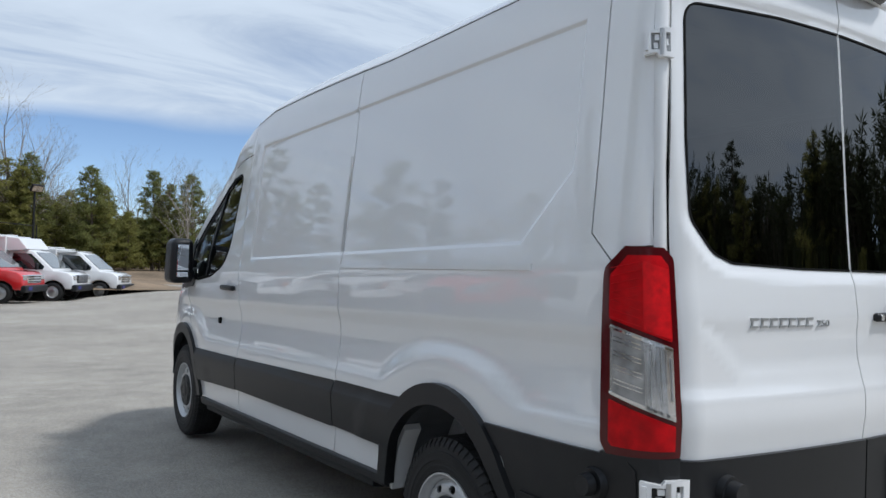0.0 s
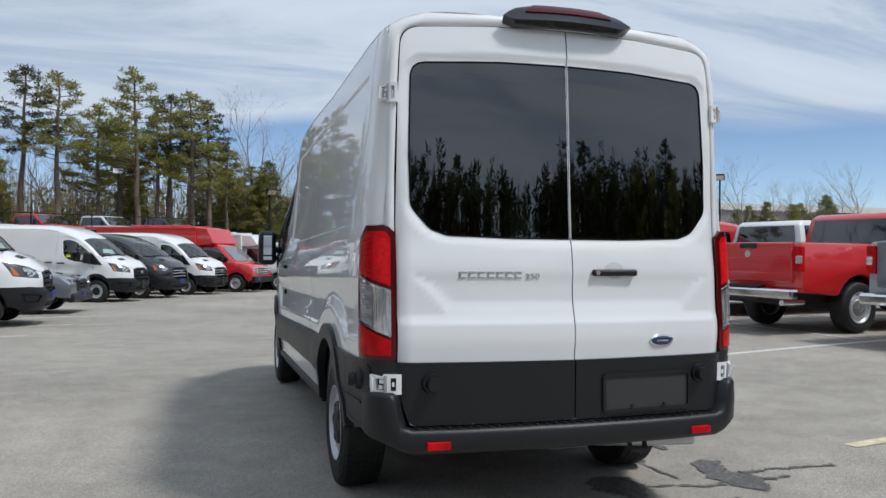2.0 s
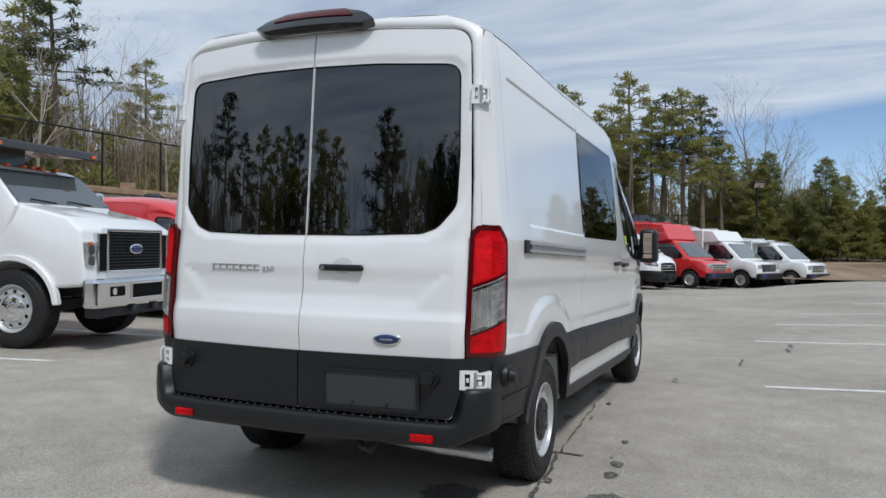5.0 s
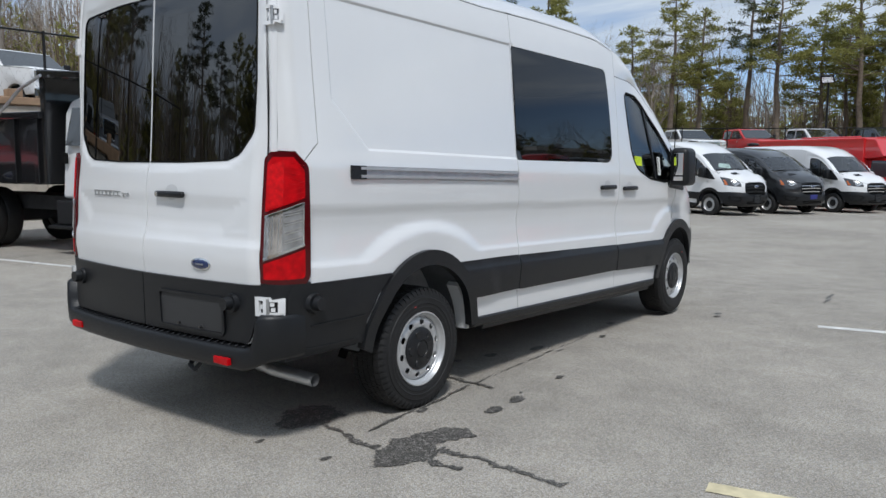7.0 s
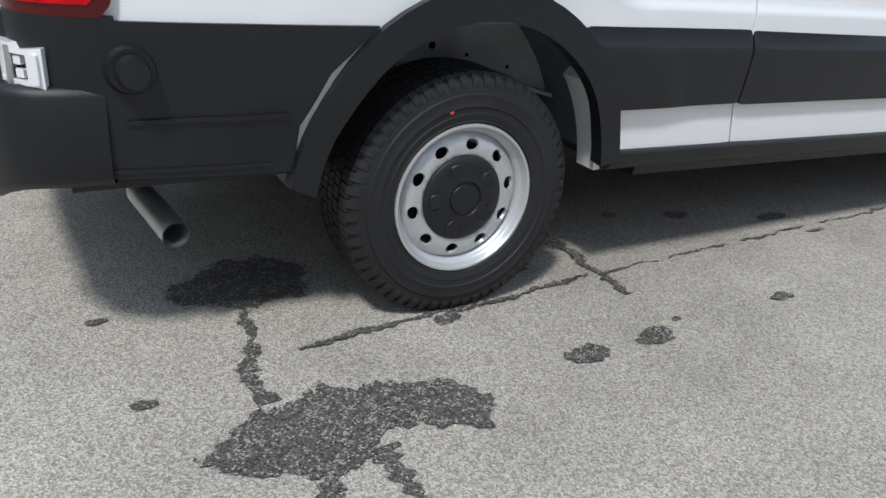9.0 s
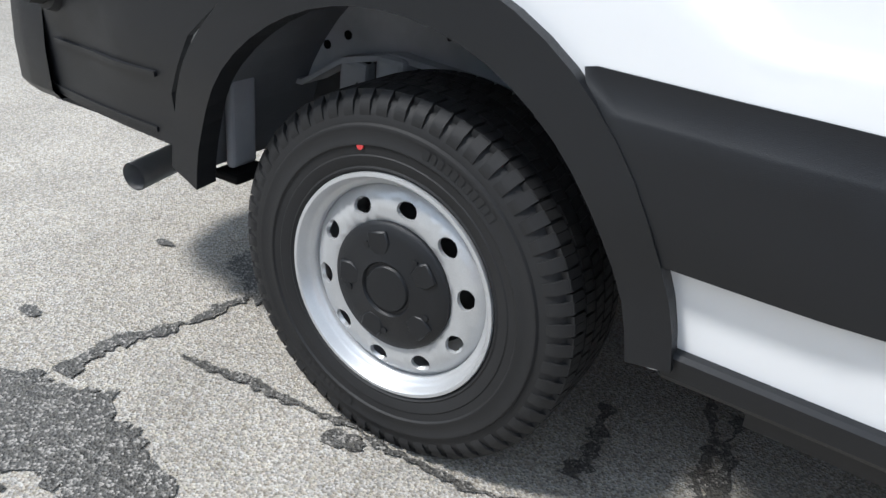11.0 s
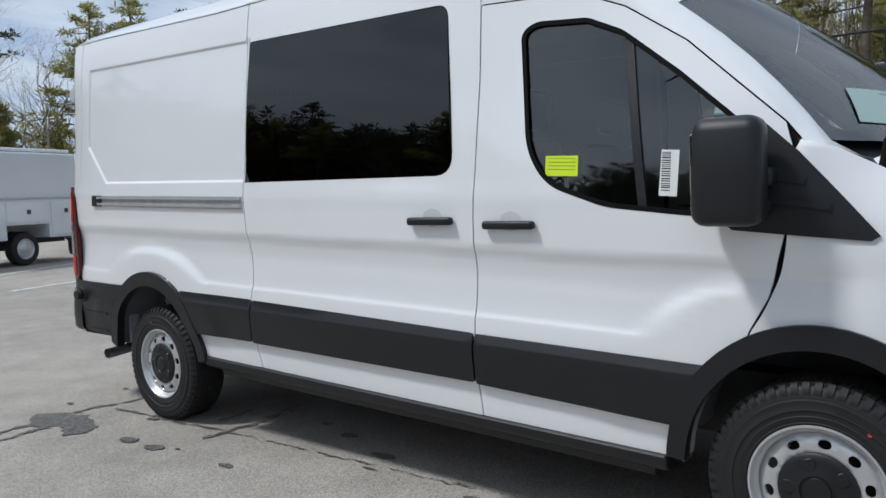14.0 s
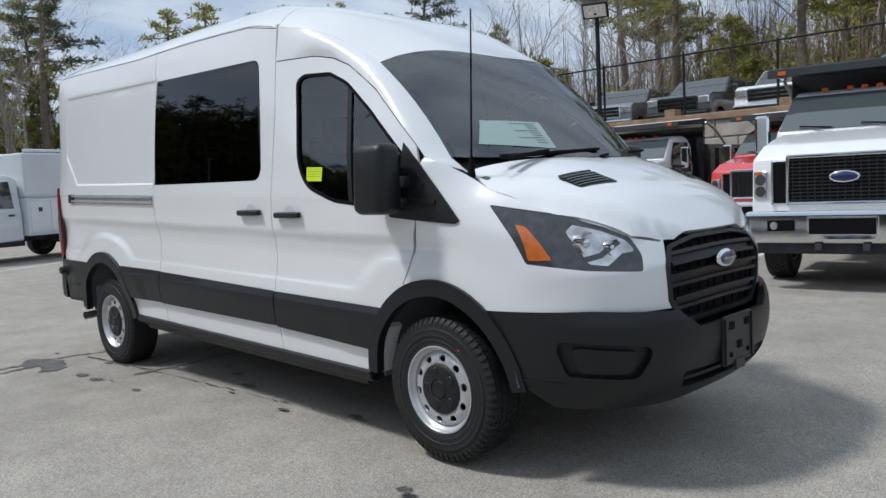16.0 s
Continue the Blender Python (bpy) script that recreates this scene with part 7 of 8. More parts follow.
build_box_truck(on_lot(-0.43, 29.7, *NORTH, 3.55, 0.86), RED, RED, "red box truck with a red body, parked in a row", ROW, 2.75, long=1.8)
build_box_truck(on_lot(1.52, 31.7, *NORTH, 3.55, 0.86), WHITE, WHITE, "white box truck with roof rails", ROW, 2.55, long=1.0, grille_bars=False)
build_box_truck(on_lot(3.55, 33.6, *NORTH, 3.55, 0.86), WHITE, WHITE, "white service van at the end of the row", ROW, 2.15)


def build_suv(m, colour, label, group):
    t = thing("car", label, "car", m, group)
    low = [(-0.95, 0.40), (-0.95, 0.98), (2.0, 1.02), (2.4, 1.0), (3.35, 0.90), (3.6, 0.74), (3.62, 0.36)] + oval(2.7, 0.34, 0.42, 0.40, 12, 168, 10) + [(0.6, 0.32)] + oval(0, 0.34, 0.42, 0.40, 12, 168, 10)
    part("body", tapered(low, 0.93, 0.7, 0.10, 0.05, 3), colour, t, smooth=True)
    c = part("cabin", tapered([(-0.85, 0.95), (-0.55, 1.52), (-0.3, 1.60), (1.1, 1.60), (1.3, 1.55), (2.25, 0.98), (2.25, 0.92)], 0.88, 1.0, 0.30, 0.06, 3), colour, t, smooth=True)
    w = lambda z: 0.88 * (1 - 0.30 * max(0, z - 1.0)) + 0.004
    for q in (1, -1):
        pane("side_window", [(q * w(z), y, z) for y, z in ((-0.55, 1.06), (0.55, 1.06), (0.55, 1.50), (-0.40, 1.49))], DARKGLASS, c)
        pane("side_window", [(q * w(z), y, z) for y, z in ((0.62, 1.06), (1.95, 1.06), (1.22, 1.50), (0.62, 1.50))], DARKGLASS, c)
        part("headlamp", boxes((q * 0.68 - 0.18, q * 0.68 + 0.14, 3.42, 3.60, 0.74, 0.86, 0.03)), CLEARLENS, t)
        part("mirror", boxes((q * 1.0 - 0.09, q * 1.0 + 0.08, 1.75, 1.87, 1.05, 1.20, 0.03)), colour, t)
    pane("windscreen", [(q * x, y + 0.014, z + 0.014) for q, x, y, z in ((1, 0.80, 2.18, 1.03), (-1, 0.80, 2.18, 1.03), (-1, 0.68, 1.36, 1.52), (1, 0.68, 1.36, 1.52))], WINDSCREENGLASS, c)
    gr = part("grille", boxes((-0.42, 0.42, 3.55, 3.64, 0.52, 0.82, 0.04)), GLOSSBLACK, t)
    for k in range(3):
        part("grille_bar", boxes((-0.38, 0.38, 3.635, 3.65, 0.56 + 0.08 * k, 0.60 + 0.08 * k, 0.006)), PLASTIC, gr)
    part("front_bumper", boxes((-0.92, 0.92, 3.50, 3.68, 0.28, 0.50, 0.06, 3)), PLASTIC, t)
    part("front_plate", boxes((-0.15, 0.15, 3.665, 3.685, 0.38, 0.50, 0.004)), PLATEBLUE, t)
    road_wheels(t, ((0.80, 0, 1), (-0.80, 0, -1), (0.80, 2.7, 1), (-0.80, 2.7, -1)), 0.34)
    return t


build_suv(on_lot(-5.6, 15.9, 0.99, -0.1, 2.7, 0.8), GREYP, "dark grey car with black grille, parked between vans", ROW)

EAST = "trucks and vans parked in the east row"
BIG = Matrix.Scale(1.1, 4)
build_pickup(parked(9.75, 3.22, 0.98, 0.17, 0, 0.95) @ BIG, SILVER, "silver pickup truck with chrome bumper", EAST, GREYP)
build_pickup(parked(9.15, 6.47, 0.988, 0.15, 0, 0.95) @ BIG, RED, "red crew-cab pickup truck with chrome bumper", EAST)
build_pickup(parked(10.15, 10.05, 0.98, 0.16, 0, 0.95) @ BIG, WHITE, "white pickup truck with a grey tailgate", EAST, SILVER)
build_van(parked(8.92, 13.03, 0.98, -0.19, 0, 0.87), RED, "red cargo van, parked tail out", False, True, EAST, roof=0.72)
build_van(parked(10.0, 16.8, 0.98, -0.17, 0, 0.87), BLACKP, "black cargo van, parked tail out", False, True, EAST, roof=0.72)
build_van(parked(11.0, 20.3, 0.98, -0.15, 0, 0.87), WHITE, "white cargo van with dark rear glass, parked tail out", False, True, EAST, roof=0.78)

build_dump_truck(facing(-6.5, 3.42, 0, 0.988, 0.156) @ Matrix.Diagonal((0.9, 1, 1, 1)), WHITE, "white dump truck with black tipping body and chrome bumper")
build_dump_truck(facing(-11.0, 0.85, 0, 1, 0.03) @ Matrix.Scale(0.92, 4), RED, "red dump truck with black body and rolled white cover", cover=PAPER)
build_dump_truck(facing(-11.4, -2.7, 0, 1, 0.0) @ Matrix.Scale(0.94, 4), WHITE, "white dump truck with black body and bare metal tarp arms", cover=PAPER)
SOUTH = "work trucks parked in the south-west row"
GREYWHITE = paint("off_white_paint", (0.66, 0.69, 0.72))
build_box_truck(parked(-4.3, -14.0, 0.95, 0.30, 0, -0.95), GREYWHITE, GREYWHITE, "white service truck with locker doors and roof rack", SOUTH, 2.55, True)
build_box_truck(facing(-9.2, -19.2, 0, 0.50, 0.86), WHITE, WHITE, "white box truck with bar grille facing the aisle", SOUTH, 2.75)
build_pickup(facing(-9.6, -9.2, 0, 0.96, 0.25), WHITE, "white pickup truck with chrome bumper beside a service truck", SOUTH)

UPPER = "trucks parked on the upper lot"
TIER = 2.75
for x, y, c, h, lab in ((-23.6, -2.9, WHITE, 0.1, "white pickup truck on the upper lot"), (-23.6, -5.7, BLACKP, 0.1, "black pickup truck on the upper lot"), (-23.8, -9.0, GREYP, 0.2, "dark grey pickup truck on the upper lot"), (-23.5, 0.4, SILVER, 0.1, "silver pickup truck on the upper lot"), (-21.8, 6.6, WHITE, 0.1, "white pickup truck over the retaining wall"), (-21.8, 10.2, RED, 0.05, "red pickup truck over the retaining wall")):
    build_pickup(facing(x, y, TIER - 0.3, 1, h), c, lab, UPPER, chrome=c is not BLACKP)
for x, y, c, lab in ((-15.2, 43.5, WHITE, "white pickup truck behind the fence"), (-12.0, 44.5, RED, "red pickup truck behind the fence"), (-8.8, 45.5, WHITE, "white crew-cab pickup behind the fence"), (-5.6, 46.5, BLACKP, "black pickup truck behind the fence"), (-19.5, 40.5, RED, "red crew-cab pickup behind the fence")):
    build_pickup(facing(x, y, 1.3, 0.75, -0.66), c, lab, UPPER)

# ---- banks, retaining wall, fence, lamp posts ----
def bank_height(x, y):
    west = (TIER - 0.3) * (x < -15.9) + 6.0 * step01(-30, -75, x) + 5.0 * step01(-75, -140, x)
    if y < -14:
        west *= step01(-34, -14, y) * 0.6 + 0.4
    north = 1.3 * step01(33.5, 37.5, y) * step01(7.5, 1.0, x) + 3.0 * step01(60, 110, y) * step01(40, 0, x)
    far = 0.5 * step01(47, 51, y) * (x > 1) + 10.0 * step01(95, 190, y) * step01(20, 70, x)
    south = 2.5 * step01(-33, -50, y)
    return max(west if x < -15.9 else 0.0, north, far, south) - 0.05 + 0.25 * noise.noise(Vector((x * 0.08, y * 0.08, 0)))


LITTER = material("leaf_litter", (0.20, 0.145, 0.095), 0.95, vary=0.45, scale=0.4, noise2=0.35, bump=0.8, bump_scale=8)


def bank(name, x0, x1, y0, y1, step, label):
    xs, ys = np.arange(x0, x1 + 0.01, step), np.arange(y0, y1 + 0.01, step)
    verts = [(x, y, bank_height(x, y)) for y in ys for x in xs]
    nx = len(xs)
    faces = [(j * nx + i, j * nx + i + 1, (j + 1) * nx + i + 1, (j + 1) * nx + i) for j in range(len(ys) - 1) for i in range(nx - 1)]
    return tagged(mesh_object(name, verts, faces, LITTER, smooth=True), label, "ground", kind="structure")


bank("bank_west", -170, -16, -70, 140, 3.0, "leaf-covered earth bank and upper lot behind a wall")
bank("bank_north", -16, 130, 33, 195, 3.0, "brown earth bank beyond the lot")
bank("bank_south", -16, 90, -90, -31, 3.0, "wooded earth bank south of the lot")
BLOCK = material("wall_block", (0.42, 0.38, 0.32), 0.9, vary=0.25, scale=3, noise2=0.15, bump=0.9, bump_scale=25)
CAP = material("timber_cap", (0.33, 0.22, 0.14), 0.85, vary=0.25, scale=4, noise2=0.15)
wall = thing("retaining_wall", "pale split-faced concrete block retaining wall", "wall", kind="structure")
part("wall_core", boxes((-16.2, -15.75, -14, 35, -0.1, TIER - 0.05)), BLOCK, wall)
rnd = random.Random(8)
block_mesh = None
for row in range(6):
    y = -14 + (0.6 if row % 2 else 0.0)
    while y < 34:
        if block_mesh is None:
            bm = box(bmesh.new(), -0.12, 0.10, 0.0, 1.19, 0.0, 0.445, 0.03, 1)
            ob = part("block", bm, BLOCK, wall)
            block_mesh = ob.data
        else:
            ob = new("block", block_mesh)
            ob.parent = wall
        ob.location = (-15.72 + rnd.uniform(-0.012, 0.012), y, 0.45 * row)
        y += 1.2
part("wall_cap", boxes((-16.1, -15.55, -14, 35, TIER - 0.05, TIER + 0.13, 0.02)), CAP, wall, "weathered timber kerb along the wall")
for k in range(16):
    part("cap_block", boxes((-15.95, -15.6, -13 + 3 * k, -12.7 + 3 * k, TIER + 0.13, TIER + 0.32, 0.02)), CAP, wall)

WIRE = material("fence_metal", (0.012, 0.012, 0.013), 0.5, metal=0.3)


def build_fence(points, label):
    """A chain-link fence along corner points (x, y, z): posts, top rail and strands."""
    f = thing("chain_link_fence", label, "fence", kind="structure")
    for a, b in zip(points, points[1:]):
        a, b = Vector(a), Vector(b)
        n = max(1, round((b - a).length / 2.5))
        for k in range(n + 1):
            p = a.lerp(b, k / n)
            part("fence_post", rod(bmesh.new(), p, p + Vector((0, 0, 1.85)), 0.035, 0.035, 8), WIRE, f)
        part("top_rail", rod(bmesh.new(), a + Vector((0, 0, 1.80)), b + Vector((0, 0, 1.80)), 0.025, 0.025, 6), WIRE, f)
        bm = bmesh.new()
        for z in (0.1, 0.9):
            rod(bm, a + Vector((0, 0, z)), b + Vector((0, 0, z)), 0.006, 0.006, 4)
        m = int((b - a).length / 0.22)
        d = (b - a).normalized()
        for k in range(m):
            p = a + d * (0.22 * k)
            for s in (1, -1):
                q = p + d * (0.9 * s)
                if 0 <= (q - a).dot(d) <= (b - a).length:
                    rod(bm, p + Vector((0, 0, 0.0)), q + Vector((0, 0, 1.78)), 0.0013, 0.0013, 3, False)
        w = part("wire_mesh", bm, WIRE, f)
        tagged(w, kind="stuff")
    return f


build_fence([(-16.35, -13.8, TIER), (-16.35, 33.7, TIER)], "black chain-link fence on top of the retaining wall")
build_fence([(-16.35, 36, 1.4), (-10, 38.5, 1.35), (-2, 41, 1.3), (2, 43, 1.1)], "black chain-link fence along the north bank")


def build_lamp_post(x, y, z, h, hx, hy):
    t = thing("lamp_post", "black steel lamp post with a flat lamp head", "street lamp", facing(x, y, z, hx, hy), "lamp posts")
    part("pole", rod(bmesh.new(), (0, 0, 0), (0, 0, h), 0.075, 0.055, 12), WIRE, t, smooth=True)
    part("arm", boxes((-0.03, 0.03, 0, 0.25, h - 0.12, h - 0.06)), WIRE, t)
    tilt = Matrix.Translation((0, 0.22, h + 0.02)) @ Matrix.Rotation(radians(-35), 4, "X")
    part("lamp_head", box(bmesh.new(), -0.34, 0.34, -0.07, 0.07, -0.22, 0.22, 0.02, 2, tilt), WIRE, t)
    part("lens", box(bmesh.new(), -0.29, 0.29, 0.07, 0.078, -0.17, 0.17, 0.0, 1, tilt), CLEARLENS, t)


build_lamp_post(-14.6, -5.35, 0, 5.75, 1, 0.4)
build_lamp_post(-6.65, 45.0, 2.0, 4.0, 0, -1)
build_lamp_post(2.05, 45.0, 0.5, 4.5, 0.5, -1)
build_lamp_post(31, 40, 0, 6.5, -1, -1)

WEATHERED = material("weathered_wood", (0.30, 0.22, 0.15), 0.9, vary=0.2, scale=5)
rail = thing("guard_rail", "weathered timber guard rail at the end of the lot", "guard rail", kind="structure")
ga, gb = Vector((10.8, 47.0, 0)), Vector((17.5, 41.5, 0))
for k in range(6):
    p = ga.lerp(gb, k / 5)
    part("post", boxes((p.x - 0.09, p.x + 0.09, p.y - 0.09, p.y + 0.09, -0.1, 0.75, 0.01)), WEATHERED, rail)
    if k < 5:
        q = ga.lerp(gb, (k + 1) / 5)
        part("beam", rod(bmesh.new(), p + Vector((-0.08, -0.1, 0.55)), q + Vector((-0.08, -0.1, 0.55)), 0.11, 0.11, 6), WEATHERED, rail)

CONCRETE = material("far_wall_grey", (0.34, 0.35, 0.36), 0.9, vary=0.1, scale=0.4)
bld = thing("warehouse", "long low grey warehouse with a white roof edge", "building")
part("wall", boxes((58, 125, 96, 130, -1, 8.2)), CONCRETE, bld)
part("roof", boxes((57.5, 125.5, 95.5, 130.5, 8.2, 9.2)), PAPER, bld)
for k in range(8):
    part("window", boxes((62 + 8 * k, 65 + 8 * k, 95.93, 96.05, 4.5, 6.2)), DARKGLASS, bld)

# ---- trees ----
BARK = material("pine_bark", (0.17, 0.135, 0.105), 0.95, vary=0.3, scale=5, bump=0.9, bump_scale=18)
GREYBARK = material("grey_bark", (0.30, 0.265, 0.23), 0.95, vary=0.3, scale=4, bump=0.6, bump_scale=18)
NEEDLE = material("pine_needles", (0.29, 0.285, 0.095), 0.75, island=0.45, spec=0.25)
# darker copy of the needles, its colour lowered for woods seen against the light
NEEDLE2 = material("dark_backlit_needles", (0.085, 0.10, 0.045), 0.75, island=0.45, spec=0.25)
NEEDLE3 = material("spruce_needles", (0.22, 0.235, 0.085), 0.75, island=0.45, spec=0.25)
BRUSH = material("bare_brush", (0.20, 0.155, 0.12), 0.95, island=0.45, spec=0.2)


def let_light_through(m, share):
    """Thin needles pass part of the light that falls on them."""
    n, l = m.node_tree.nodes, m.node_tree.links
    b = n["Principled BSDF"]
    tr = n.new("ShaderNodeBsdfTranslucent")
    l.new(b.inputs["Base Color"].links[0].from_socket, tr.inputs["Color"])
    mix = n.new("ShaderNodeMixShader")
    mix.inputs[0].default_value = share
    l.new(b.outputs[0], mix.inputs[1])
    l.new(tr.outputs[0], mix.inputs[2])
    l.new(mix.outputs[0], n["Material Output"].inputs[0])


let_light_through(NEEDLE, 0.62)
let_light_through(NEEDLE3, 0.58)
let_light_through(NEEDLE2, 0.25)


def limb(verts, faces, a, b, r0, r1, seg=5):
    a, b = np.array(a, float), np.array(b, float)
    d = b - a
    d /= max(np.linalg.norm(d), 1e-9)
    u = np.cross(d, (0, 0, 1) if abs(d[2]) < 0.9 else (1, 0, 0))
    u /= np.linalg.norm(u)
    w = np.cross(d, u)
    s = len(verts)
    for p, r in ((a, r0), (b, r1)):
        for k in range(seg):
            t = 2 * math.pi * k / seg
            verts.append(p + r * (math.cos(t) * u + math.sin(t) * w))
    for k in range(seg):
        faces.append((s + k, s + (k + 1) % seg, s + seg + (k + 1) % seg, s + seg + k))


def tuft(verts, faces, p, size, rnd, n=12, up=0.25):
    """A spray of flat needles round a twig's end."""
    for _ in range(n):
        d = np.array([rnd.gauss(0, 1), rnd.gauss(0, 1), rnd.gauss(up, 0.7)])
        d /= np.linalg.norm(d)
        q = np.cross(d, (rnd.gauss(0, 1), rnd.gauss(0, 1), rnd.gauss(0, 1)))
        q /= max(np.linalg.norm(q), 1e-9)
        L = size * rnd.uniform(0.6, 1.2)
        w = L * 0.092
        s = len(verts)
        o = p + d * L * 0.15
        verts += [o - q * w * 0.4, o + d * L * 0.55 - q * w, o + d * L, o + d * L * 0.55 + q * w]
        faces.append((s, s + 1, s + 2, s + 3))


def make_pine(seed, h, bare, spread, dense_n, mat, name="pine_tree", label="tall pine with a bare trunk and ragged green crown"):
    rnd = random.Random(seed)
    tv, tf, cv, cf = [], [], [], []
    p = np.array((0.0, 0.0, -0.4))
    n = 9
    lean = np.array((rnd.gauss(0, 0.02), rnd.gauss(0, 0.02)))
    spine = [p]
    for k in range(n):
        p = p + np.array((lean[0] * h / n + rnd.gauss(0, 0.06), lean[1] * h / n + rnd.gauss(0, 0.06), (h + 0.4) / n))
        spine.append(p)
    r = lambda z: 0.016 * h * (1 - 0.88 * max(0, min(1, z / h))) + 0.012
    for a, b in zip(spine, spine[1:]):
        limb(tv, tf, a, b, r(a[2]), r(b[2]), 8)
    at = lambda z: np.array([np.interp(z, [q[2] for q in spine], [q[i] for q in spine]) for i in range(3)])
    for k in range(dense_n):
        f = bare + (1 - bare) * (k + rnd.random()) / dense_n
        z = f * h
        c = (f - bare) / (1 - bare)
        L = spread * (1 - c) ** 0.65 * rnd.uniform(0.55, 1.15) + 0.35
        if rnd.random() < 0.12 and bare > 0.1:
            continue
        a = rnd.uniform(0, 2 * math.pi)
        o = at(z)
        tip = o + np.array((math.cos(a) * L, math.sin(a) * L, L * rnd.uniform(-0.02, 0.38)))
        limb(tv, tf, o, tip, 0.02 + 0.012 * L, 0.008, 4)
        m = max(2, int(L / 0.24))
        for j in range(m):
            t = 0.42 + 0.58 * (j + rnd.random()) / m
            q = o + (tip - o) * t + np.array((rnd.gauss(0, 0.17), rnd.gauss(0, 0.17), rnd.gauss(0.04, 0.05))) * L / 2
            tuft(cv, cf, q, rnd.uniform(0.26, 0.46), rnd, 20)
    for j in range(6):
        tuft(cv, cf, at(h * (0.95 + 0.01 * j)) + np.array((rnd.gauss(0, 0.12), rnd.gauss(0, 0.12), 0.0)), 0.45, rnd, 14, 0.8)
    t = thing(name, label, "tree", group="trees round the lot")
    mesh_object("trunk", tv, tf, BARK, t, smooth=True)
    mesh_object("crown", cv, cf, mat, t)
    return t


def make_bare_tree(seed, h):
    rnd = random.Random(seed)
    tv, tf, cv, cf = [], [], [], []

    def grow(p, d, L, r, depth):
        steps = 3
        for _ in range(steps):
            d = d + np.array((rnd.gauss(0, 0.10), rnd.gauss(0, 0.10), 0.05))
            d /= np.linalg.norm(d)
            q = p + d * L / steps
            if depth < 3:
                limb(tv if depth < 2 else cv, tf if depth < 2 else cf, p, q, r, r * 0.86, 6 if depth < 1 else (4 if depth < 2 else 3))
            else:
                w = np.cross(d, (rnd.gauss(0, 1), rnd.gauss(0, 1), 0.3))
                w *= max(r, 0.006) / max(np.linalg.norm(w), 1e-9)
                s = len(cv)
                cv.extend([p - w, p + w, q + d * L * 0.1])
                cf.append((s, s + 1, s + 2))
            r *= 0.86
            p = q
            if depth < 4 and rnd.random() < 0.85:
                a = rnd.uniform(0, 2 * math.pi)
                s = np.array((math.cos(a), math.sin(a), 0.0))
                e = d * 0.75 + s * rnd.uniform(0.35, 0.75)
                grow(p, e / np.linalg.norm(e), L * rnd.uniform(0.48, 0.68), r * 0.55, depth + 1)
        if depth < 4:
            for _ in range(2):
                e = d + np.array((rnd.gauss(0, 0.4), rnd.gauss(0, 0.4), 0.1))
                grow(p, e / np.linalg.norm(e), L * 0.6, r * 0.7, depth + 1)

    grow(np.array((0, 0, -0.3)), np.array((0.0, 0.0, 1.0)), h * 0.52, 0.012 * h, 0)
    t = thing("bare_tree", "leafless grey deciduous tree with fine twigs", "tree", group="trees round the lot")
    mesh_object("trunk", tv, tf, GREYBARK, t, smooth=True)
    mesh_object("crown", cv, cf, GREYBARK, t)
    return t


pines = [make_pine(11, 14.0, 0.50, 2.9, 46, NEEDLE), make_pine(12, 15.5, 0.44, 3.4, 56, NEEDLE), make_pine(13, 12.5, 0.38, 2.7, 46, NEEDLE), make_pine(14, 16.0, 0.55, 2.7, 42, NEEDLE2)]
youngs = [make_pine(21, 8.0, 0.03, 2.3, 95, NEEDLE, "young_pine", "dense young pine with branches to the ground"), make_pine(22, 6.5, 0.02, 2.0, 85, NEEDLE, "young_pine", "dense young pine with branches to the ground"), make_pine(23, 10.0, 0.10, 2.4, 100, NEEDLE3, "spruce_tree", "dark green spruce with a pointed top")]
bares = [make_bare_tree(31, 11.0), make_bare_tree(32, 12.5), make_bare_tree(33, 9.5)]
used_first = set()


def plant(stock, x, y, scale=1.0, turn=0.0, z=None):
    wide = 1.22 if stock.name.startswith("pine") else 1.0
    m = Matrix.Translation((x, y, bank_height(x, y) if z is None else z)) @ Matrix.Rotation(turn, 4, "Z") @ Matrix.Diagonal((scale * wide, scale * wide, scale, 1))
    if stock.name in used_first:
        c = copy_thing(stock, m)
        c.matrix_basis = m
    else:
        used_first.add(stock.name)
        stock.matrix_basis = m


for k, (x, y, i, s) in enumerate(((-10.6, 50.0, 0, 0.80), (-6.0, 50.8, 1, 0.76), (-2.6, 51.0, 2, 0.84), (-4.2, 53.5, 3, 0.68), (-15.8, 50.0, 1, 0.66), (-0.2, 54.0, 0, 0.55), (-27.6, 50.0, 0, 0.84), (-31.0, 50.0, 3, 0.72), (-17.0, 48.0, 2, 0.80), (1.4, 56, 2, 0.52), (-8.6, 52.5, 2, 0.78), (-4.9, 52.6, 0, 0.70), (-1.5, 53.0, 3, 0.66), (-13.2, 52.0, 3, 0.74), (-7.4, 54.0, 1, 0.62))):
    plant(pines[i], x, y, s, k * 1.3)
rnd = random.Random(77)


def belt(n, spot, mix, lo, hi):
    for _ in range(n):
        x, y = spot(rnd.random(), rnd.random())
        r = rnd.random()
        stock = pines if r < mix[0] else youngs if r < mix[0] + mix[1] else bares
        plant(rnd.choice(stock), x, y, rnd.uniform(lo, hi), rnd.uniform(0, 6.28))


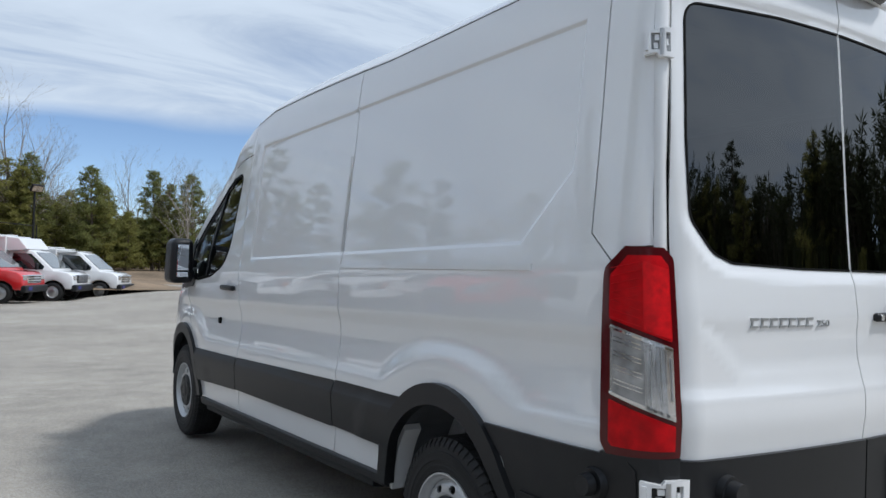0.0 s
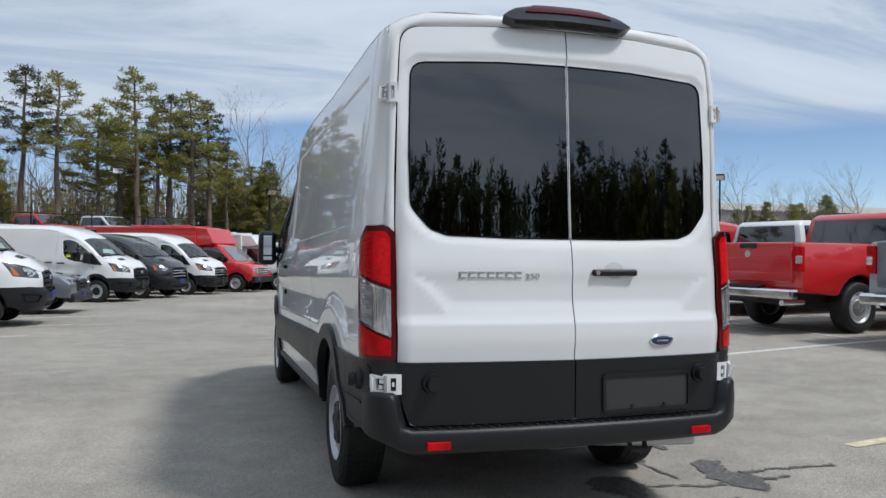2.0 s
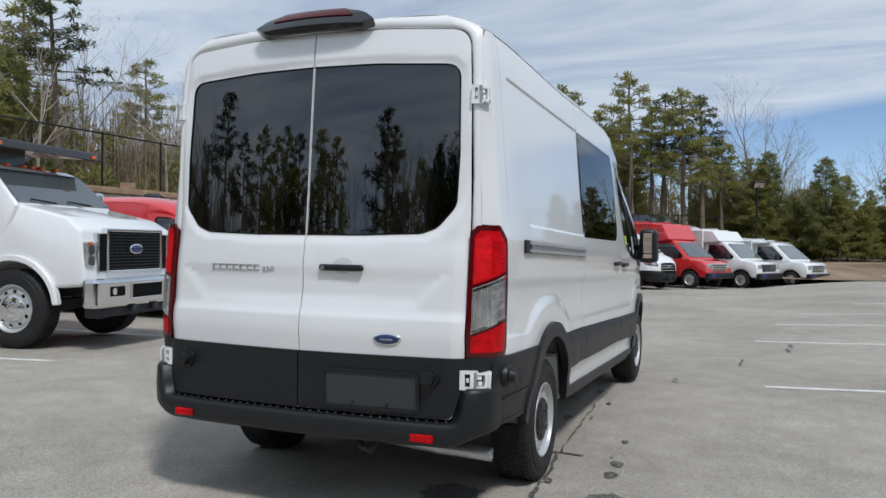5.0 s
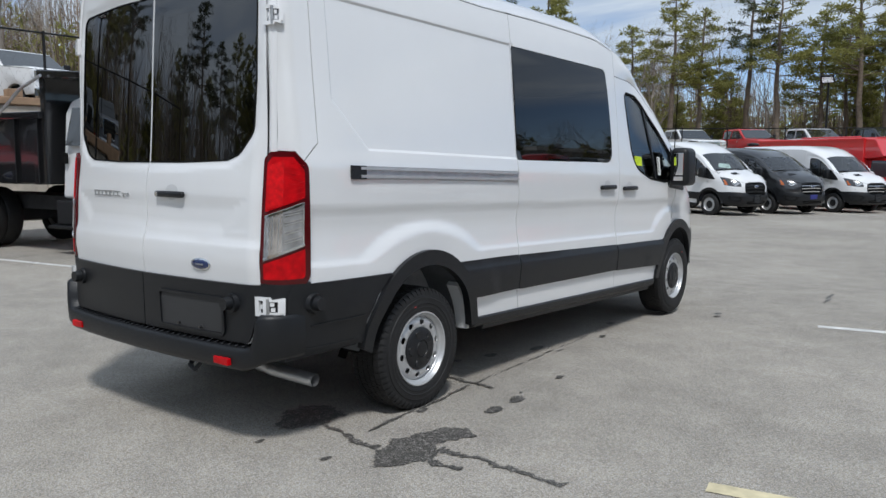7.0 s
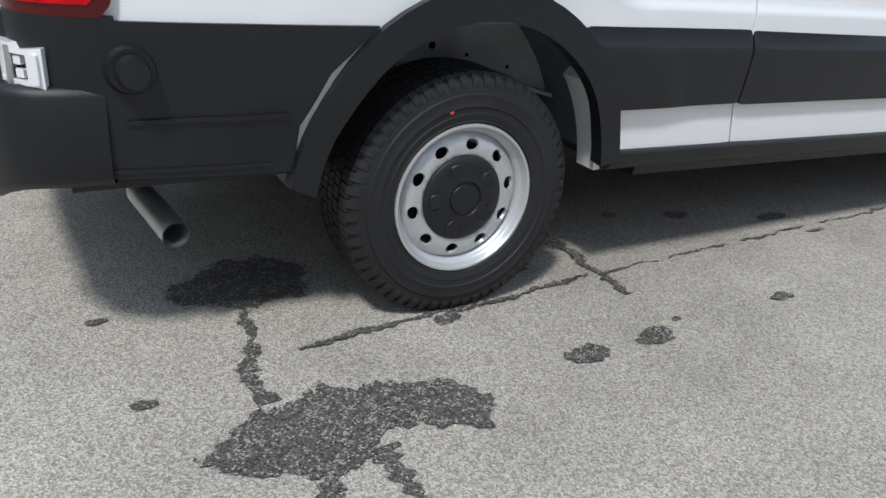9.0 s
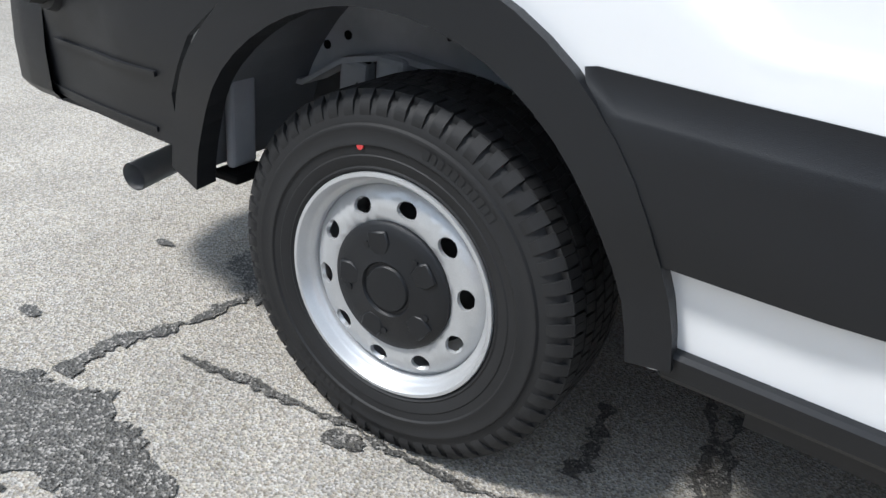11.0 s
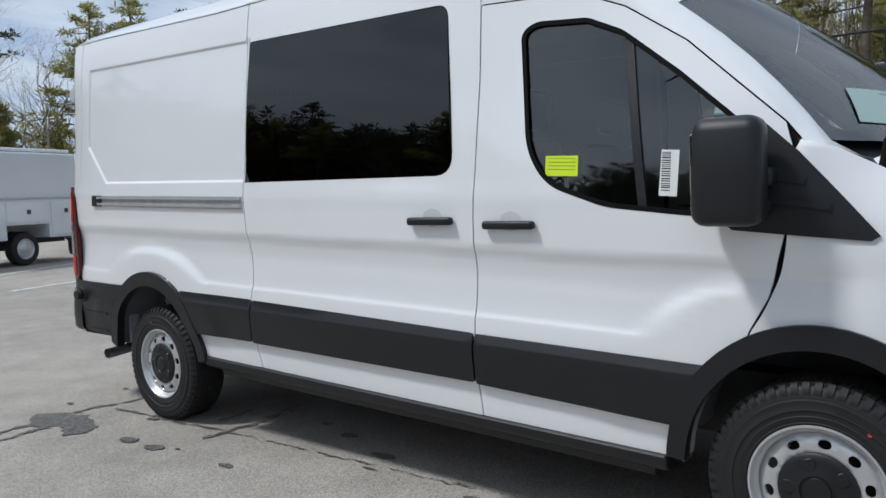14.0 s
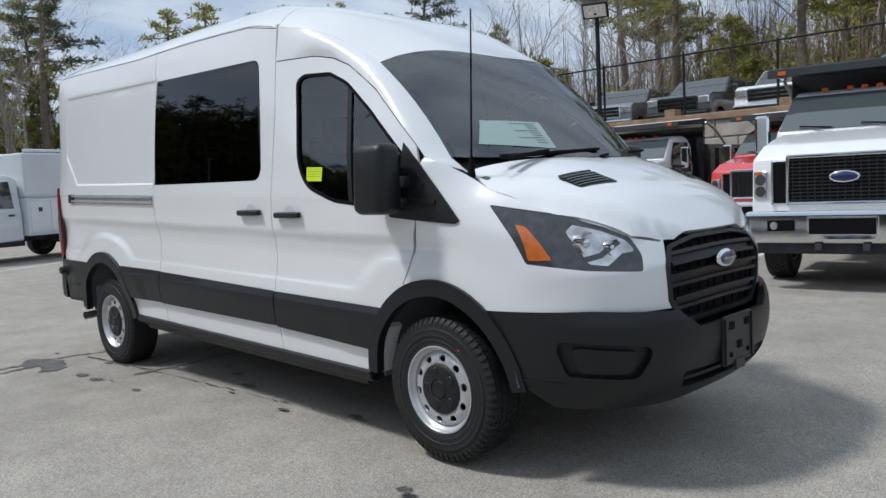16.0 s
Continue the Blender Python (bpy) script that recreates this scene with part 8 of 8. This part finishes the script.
belt(56, lambda a, b: (-50 + 54 * a, 53 + 14 * b), (0.16, 0.22, 0.62), 0.60, 0.88)
belt(58, lambda a, b: (-2 + 18 * a, 54 + 16 * b), (0.0, 0.75, 0.25), 0.46, 0.74)
belt(78, lambda a, b: (12 + 52 * a, 62 + 18 * b - 8 * a), (0.0, 0.42, 0.58), 0.58, 0.80)
belt(16, lambda a, b: (40 + 60 * a, 120 + 30 * b), (0.1, 0.5, 0.4), 0.8, 1.1)
belt(90, lambda a, b: (-31 - 28 * b, -44 + 96 * a), (0.22, 0.18, 0.60), 0.75, 1.02)
belt(18, lambda a, b: (-27 - 5 * b, -24 + 60 * a), (0.30, 0.20, 0.50), 0.65, 0.85)
belt(50, lambda a, b: (-62 + 54 * a, -40 - 18 * b), (0.34, 0.06, 0.60), 0.75, 1.10)
belt(26, lambda a, b: (-8 + 30 * a, -55 - 10 * b), (0.25, 0.45, 0.30), 0.66, 1.0)
belt(22, lambda a, b: (20 + 32 * a, -56 - 10 * b), (0.25, 0.45, 0.30), 0.75, 1.1)
belt(26, lambda a, b: (36 + 6 * b, -30 + 44 * a), (0.45, 0.25, 0.30), 0.72, 0.92)
belt(20, lambda a, b: (44 + 8 * b, -58 + 28 * a), (0.45, 0.25, 0.30), 0.80, 1.05)


def far_woods(name, label, n, spot, lo, hi, green, seed, tufts=10):
    """The thicket behind the trees: bare stems and low evergreens that nobody could count."""
    rnd = random.Random(seed)
    verts, faces, gv, gf = [], [], [], []
    for k in range(n):
        x, y = spot(rnd.random(), rnd.random())
        z = bank_height(x, y) - 0.2
        h = rnd.uniform(lo, hi)
        for j in range(13):
            a = rnd.uniform(0, 2 * math.pi)
            lean = h * (rnd.uniform(0.0, 0.10) if j < 4 else rnd.uniform(0.06, 0.28))
            b = np.array((x + rnd.gauss(0, 0.6), y + rnd.gauss(0, 0.6), z + (0.0 if j < 4 else h * rnd.uniform(0.1, 0.6))))
            t = np.array((b[0] + lean * math.cos(a), b[1] + lean * math.sin(a), z + h * rnd.uniform(0.65, 1.05) if j < 4 else min(b[2] + h * rnd.uniform(0.15, 0.4), z + h)))
            q = np.array((math.sin(a * 3), math.cos(a * 3), 0.0)) * (rnd.uniform(0.03, 0.06) if j < 4 else rnd.uniform(0.015, 0.035))
            s = len(verts)
            verts += [b - q, b + q, t]
            faces.append((s, s + 1, s + 2))
        if rnd.random() < green:
            hh = h * (rnd.uniform(0.25, 0.75) if tufts < 15 else rnd.uniform(0.6, 0.95))
            for _ in range(tufts):
                f = rnd.random()
                p = np.array((x + rnd.gauss(0, 1.1) * (1.1 - f), y + rnd.gauss(0, 1.1) * (1.1 - f), z + 0.3 + hh * f))
                tuft(gv, gf, p, rnd.uniform(0.6, 1.1), rnd, 12)
    w = thing(name, label, "woods", kind="stuff")
    tagged(mesh_object("thicket", verts, faces, BRUSH, w), kind="stuff")
    # the tuft-rich south and east woods get their backlit darkness from the needle colour
    tagged(mesh_object("undergrowth", gv, gf, NEEDLE if tufts < 15 else NEEDLE2, w), kind="stuff")


far_woods("far_woods", "brown bare thicket with low evergreens behind the north fence", 620, lambda a, b: (-55 + 62 * a, 56 + 22 * b), 5.5, 8.5, 0.30, 5)
far_woods("far_woods", "brown bare thicket beyond the end of the lot", 700, lambda a, b: (2 + 75 * a, 66 + 20 * b - 6 * a), 4.5, 7.0, 0.25, 6)
far_woods("far_woods", "brown bare hillside thicket above the upper lot", 1300, lambda a, b: (-32 - 34 * b, -50 + 108 * a), 6.5, 12.0, 0.30, 7)
far_woods("far_woods", "dark thicket along the south edge of the lot", 240, lambda a, b: (-12 + 40 * a, -58 - 8 * b), 13.0, 16.0, 1.0, 8, 50)
far_woods("far_woods", "dark thicket along the lot's far corner", 210, lambda a, b: (26 + 32 * a, -58 - 8 * b), 15.0, 18.0, 1.0, 18, 50)
far_woods("far_woods", "thicket along the east edge of the lot", 330, lambda a, b: (38 + 6 * b + 8 * (a < 0.35), -58 + 76 * a), 12.0, 14.5, 1.0, 9, 60)
far_woods("far_woods", "bare and evergreen thicket past the service trucks", 260, lambda a, b: (-75 + 66 * a, -50 - 16 * b), 6.0, 9.5, 0.5, 19, 14)
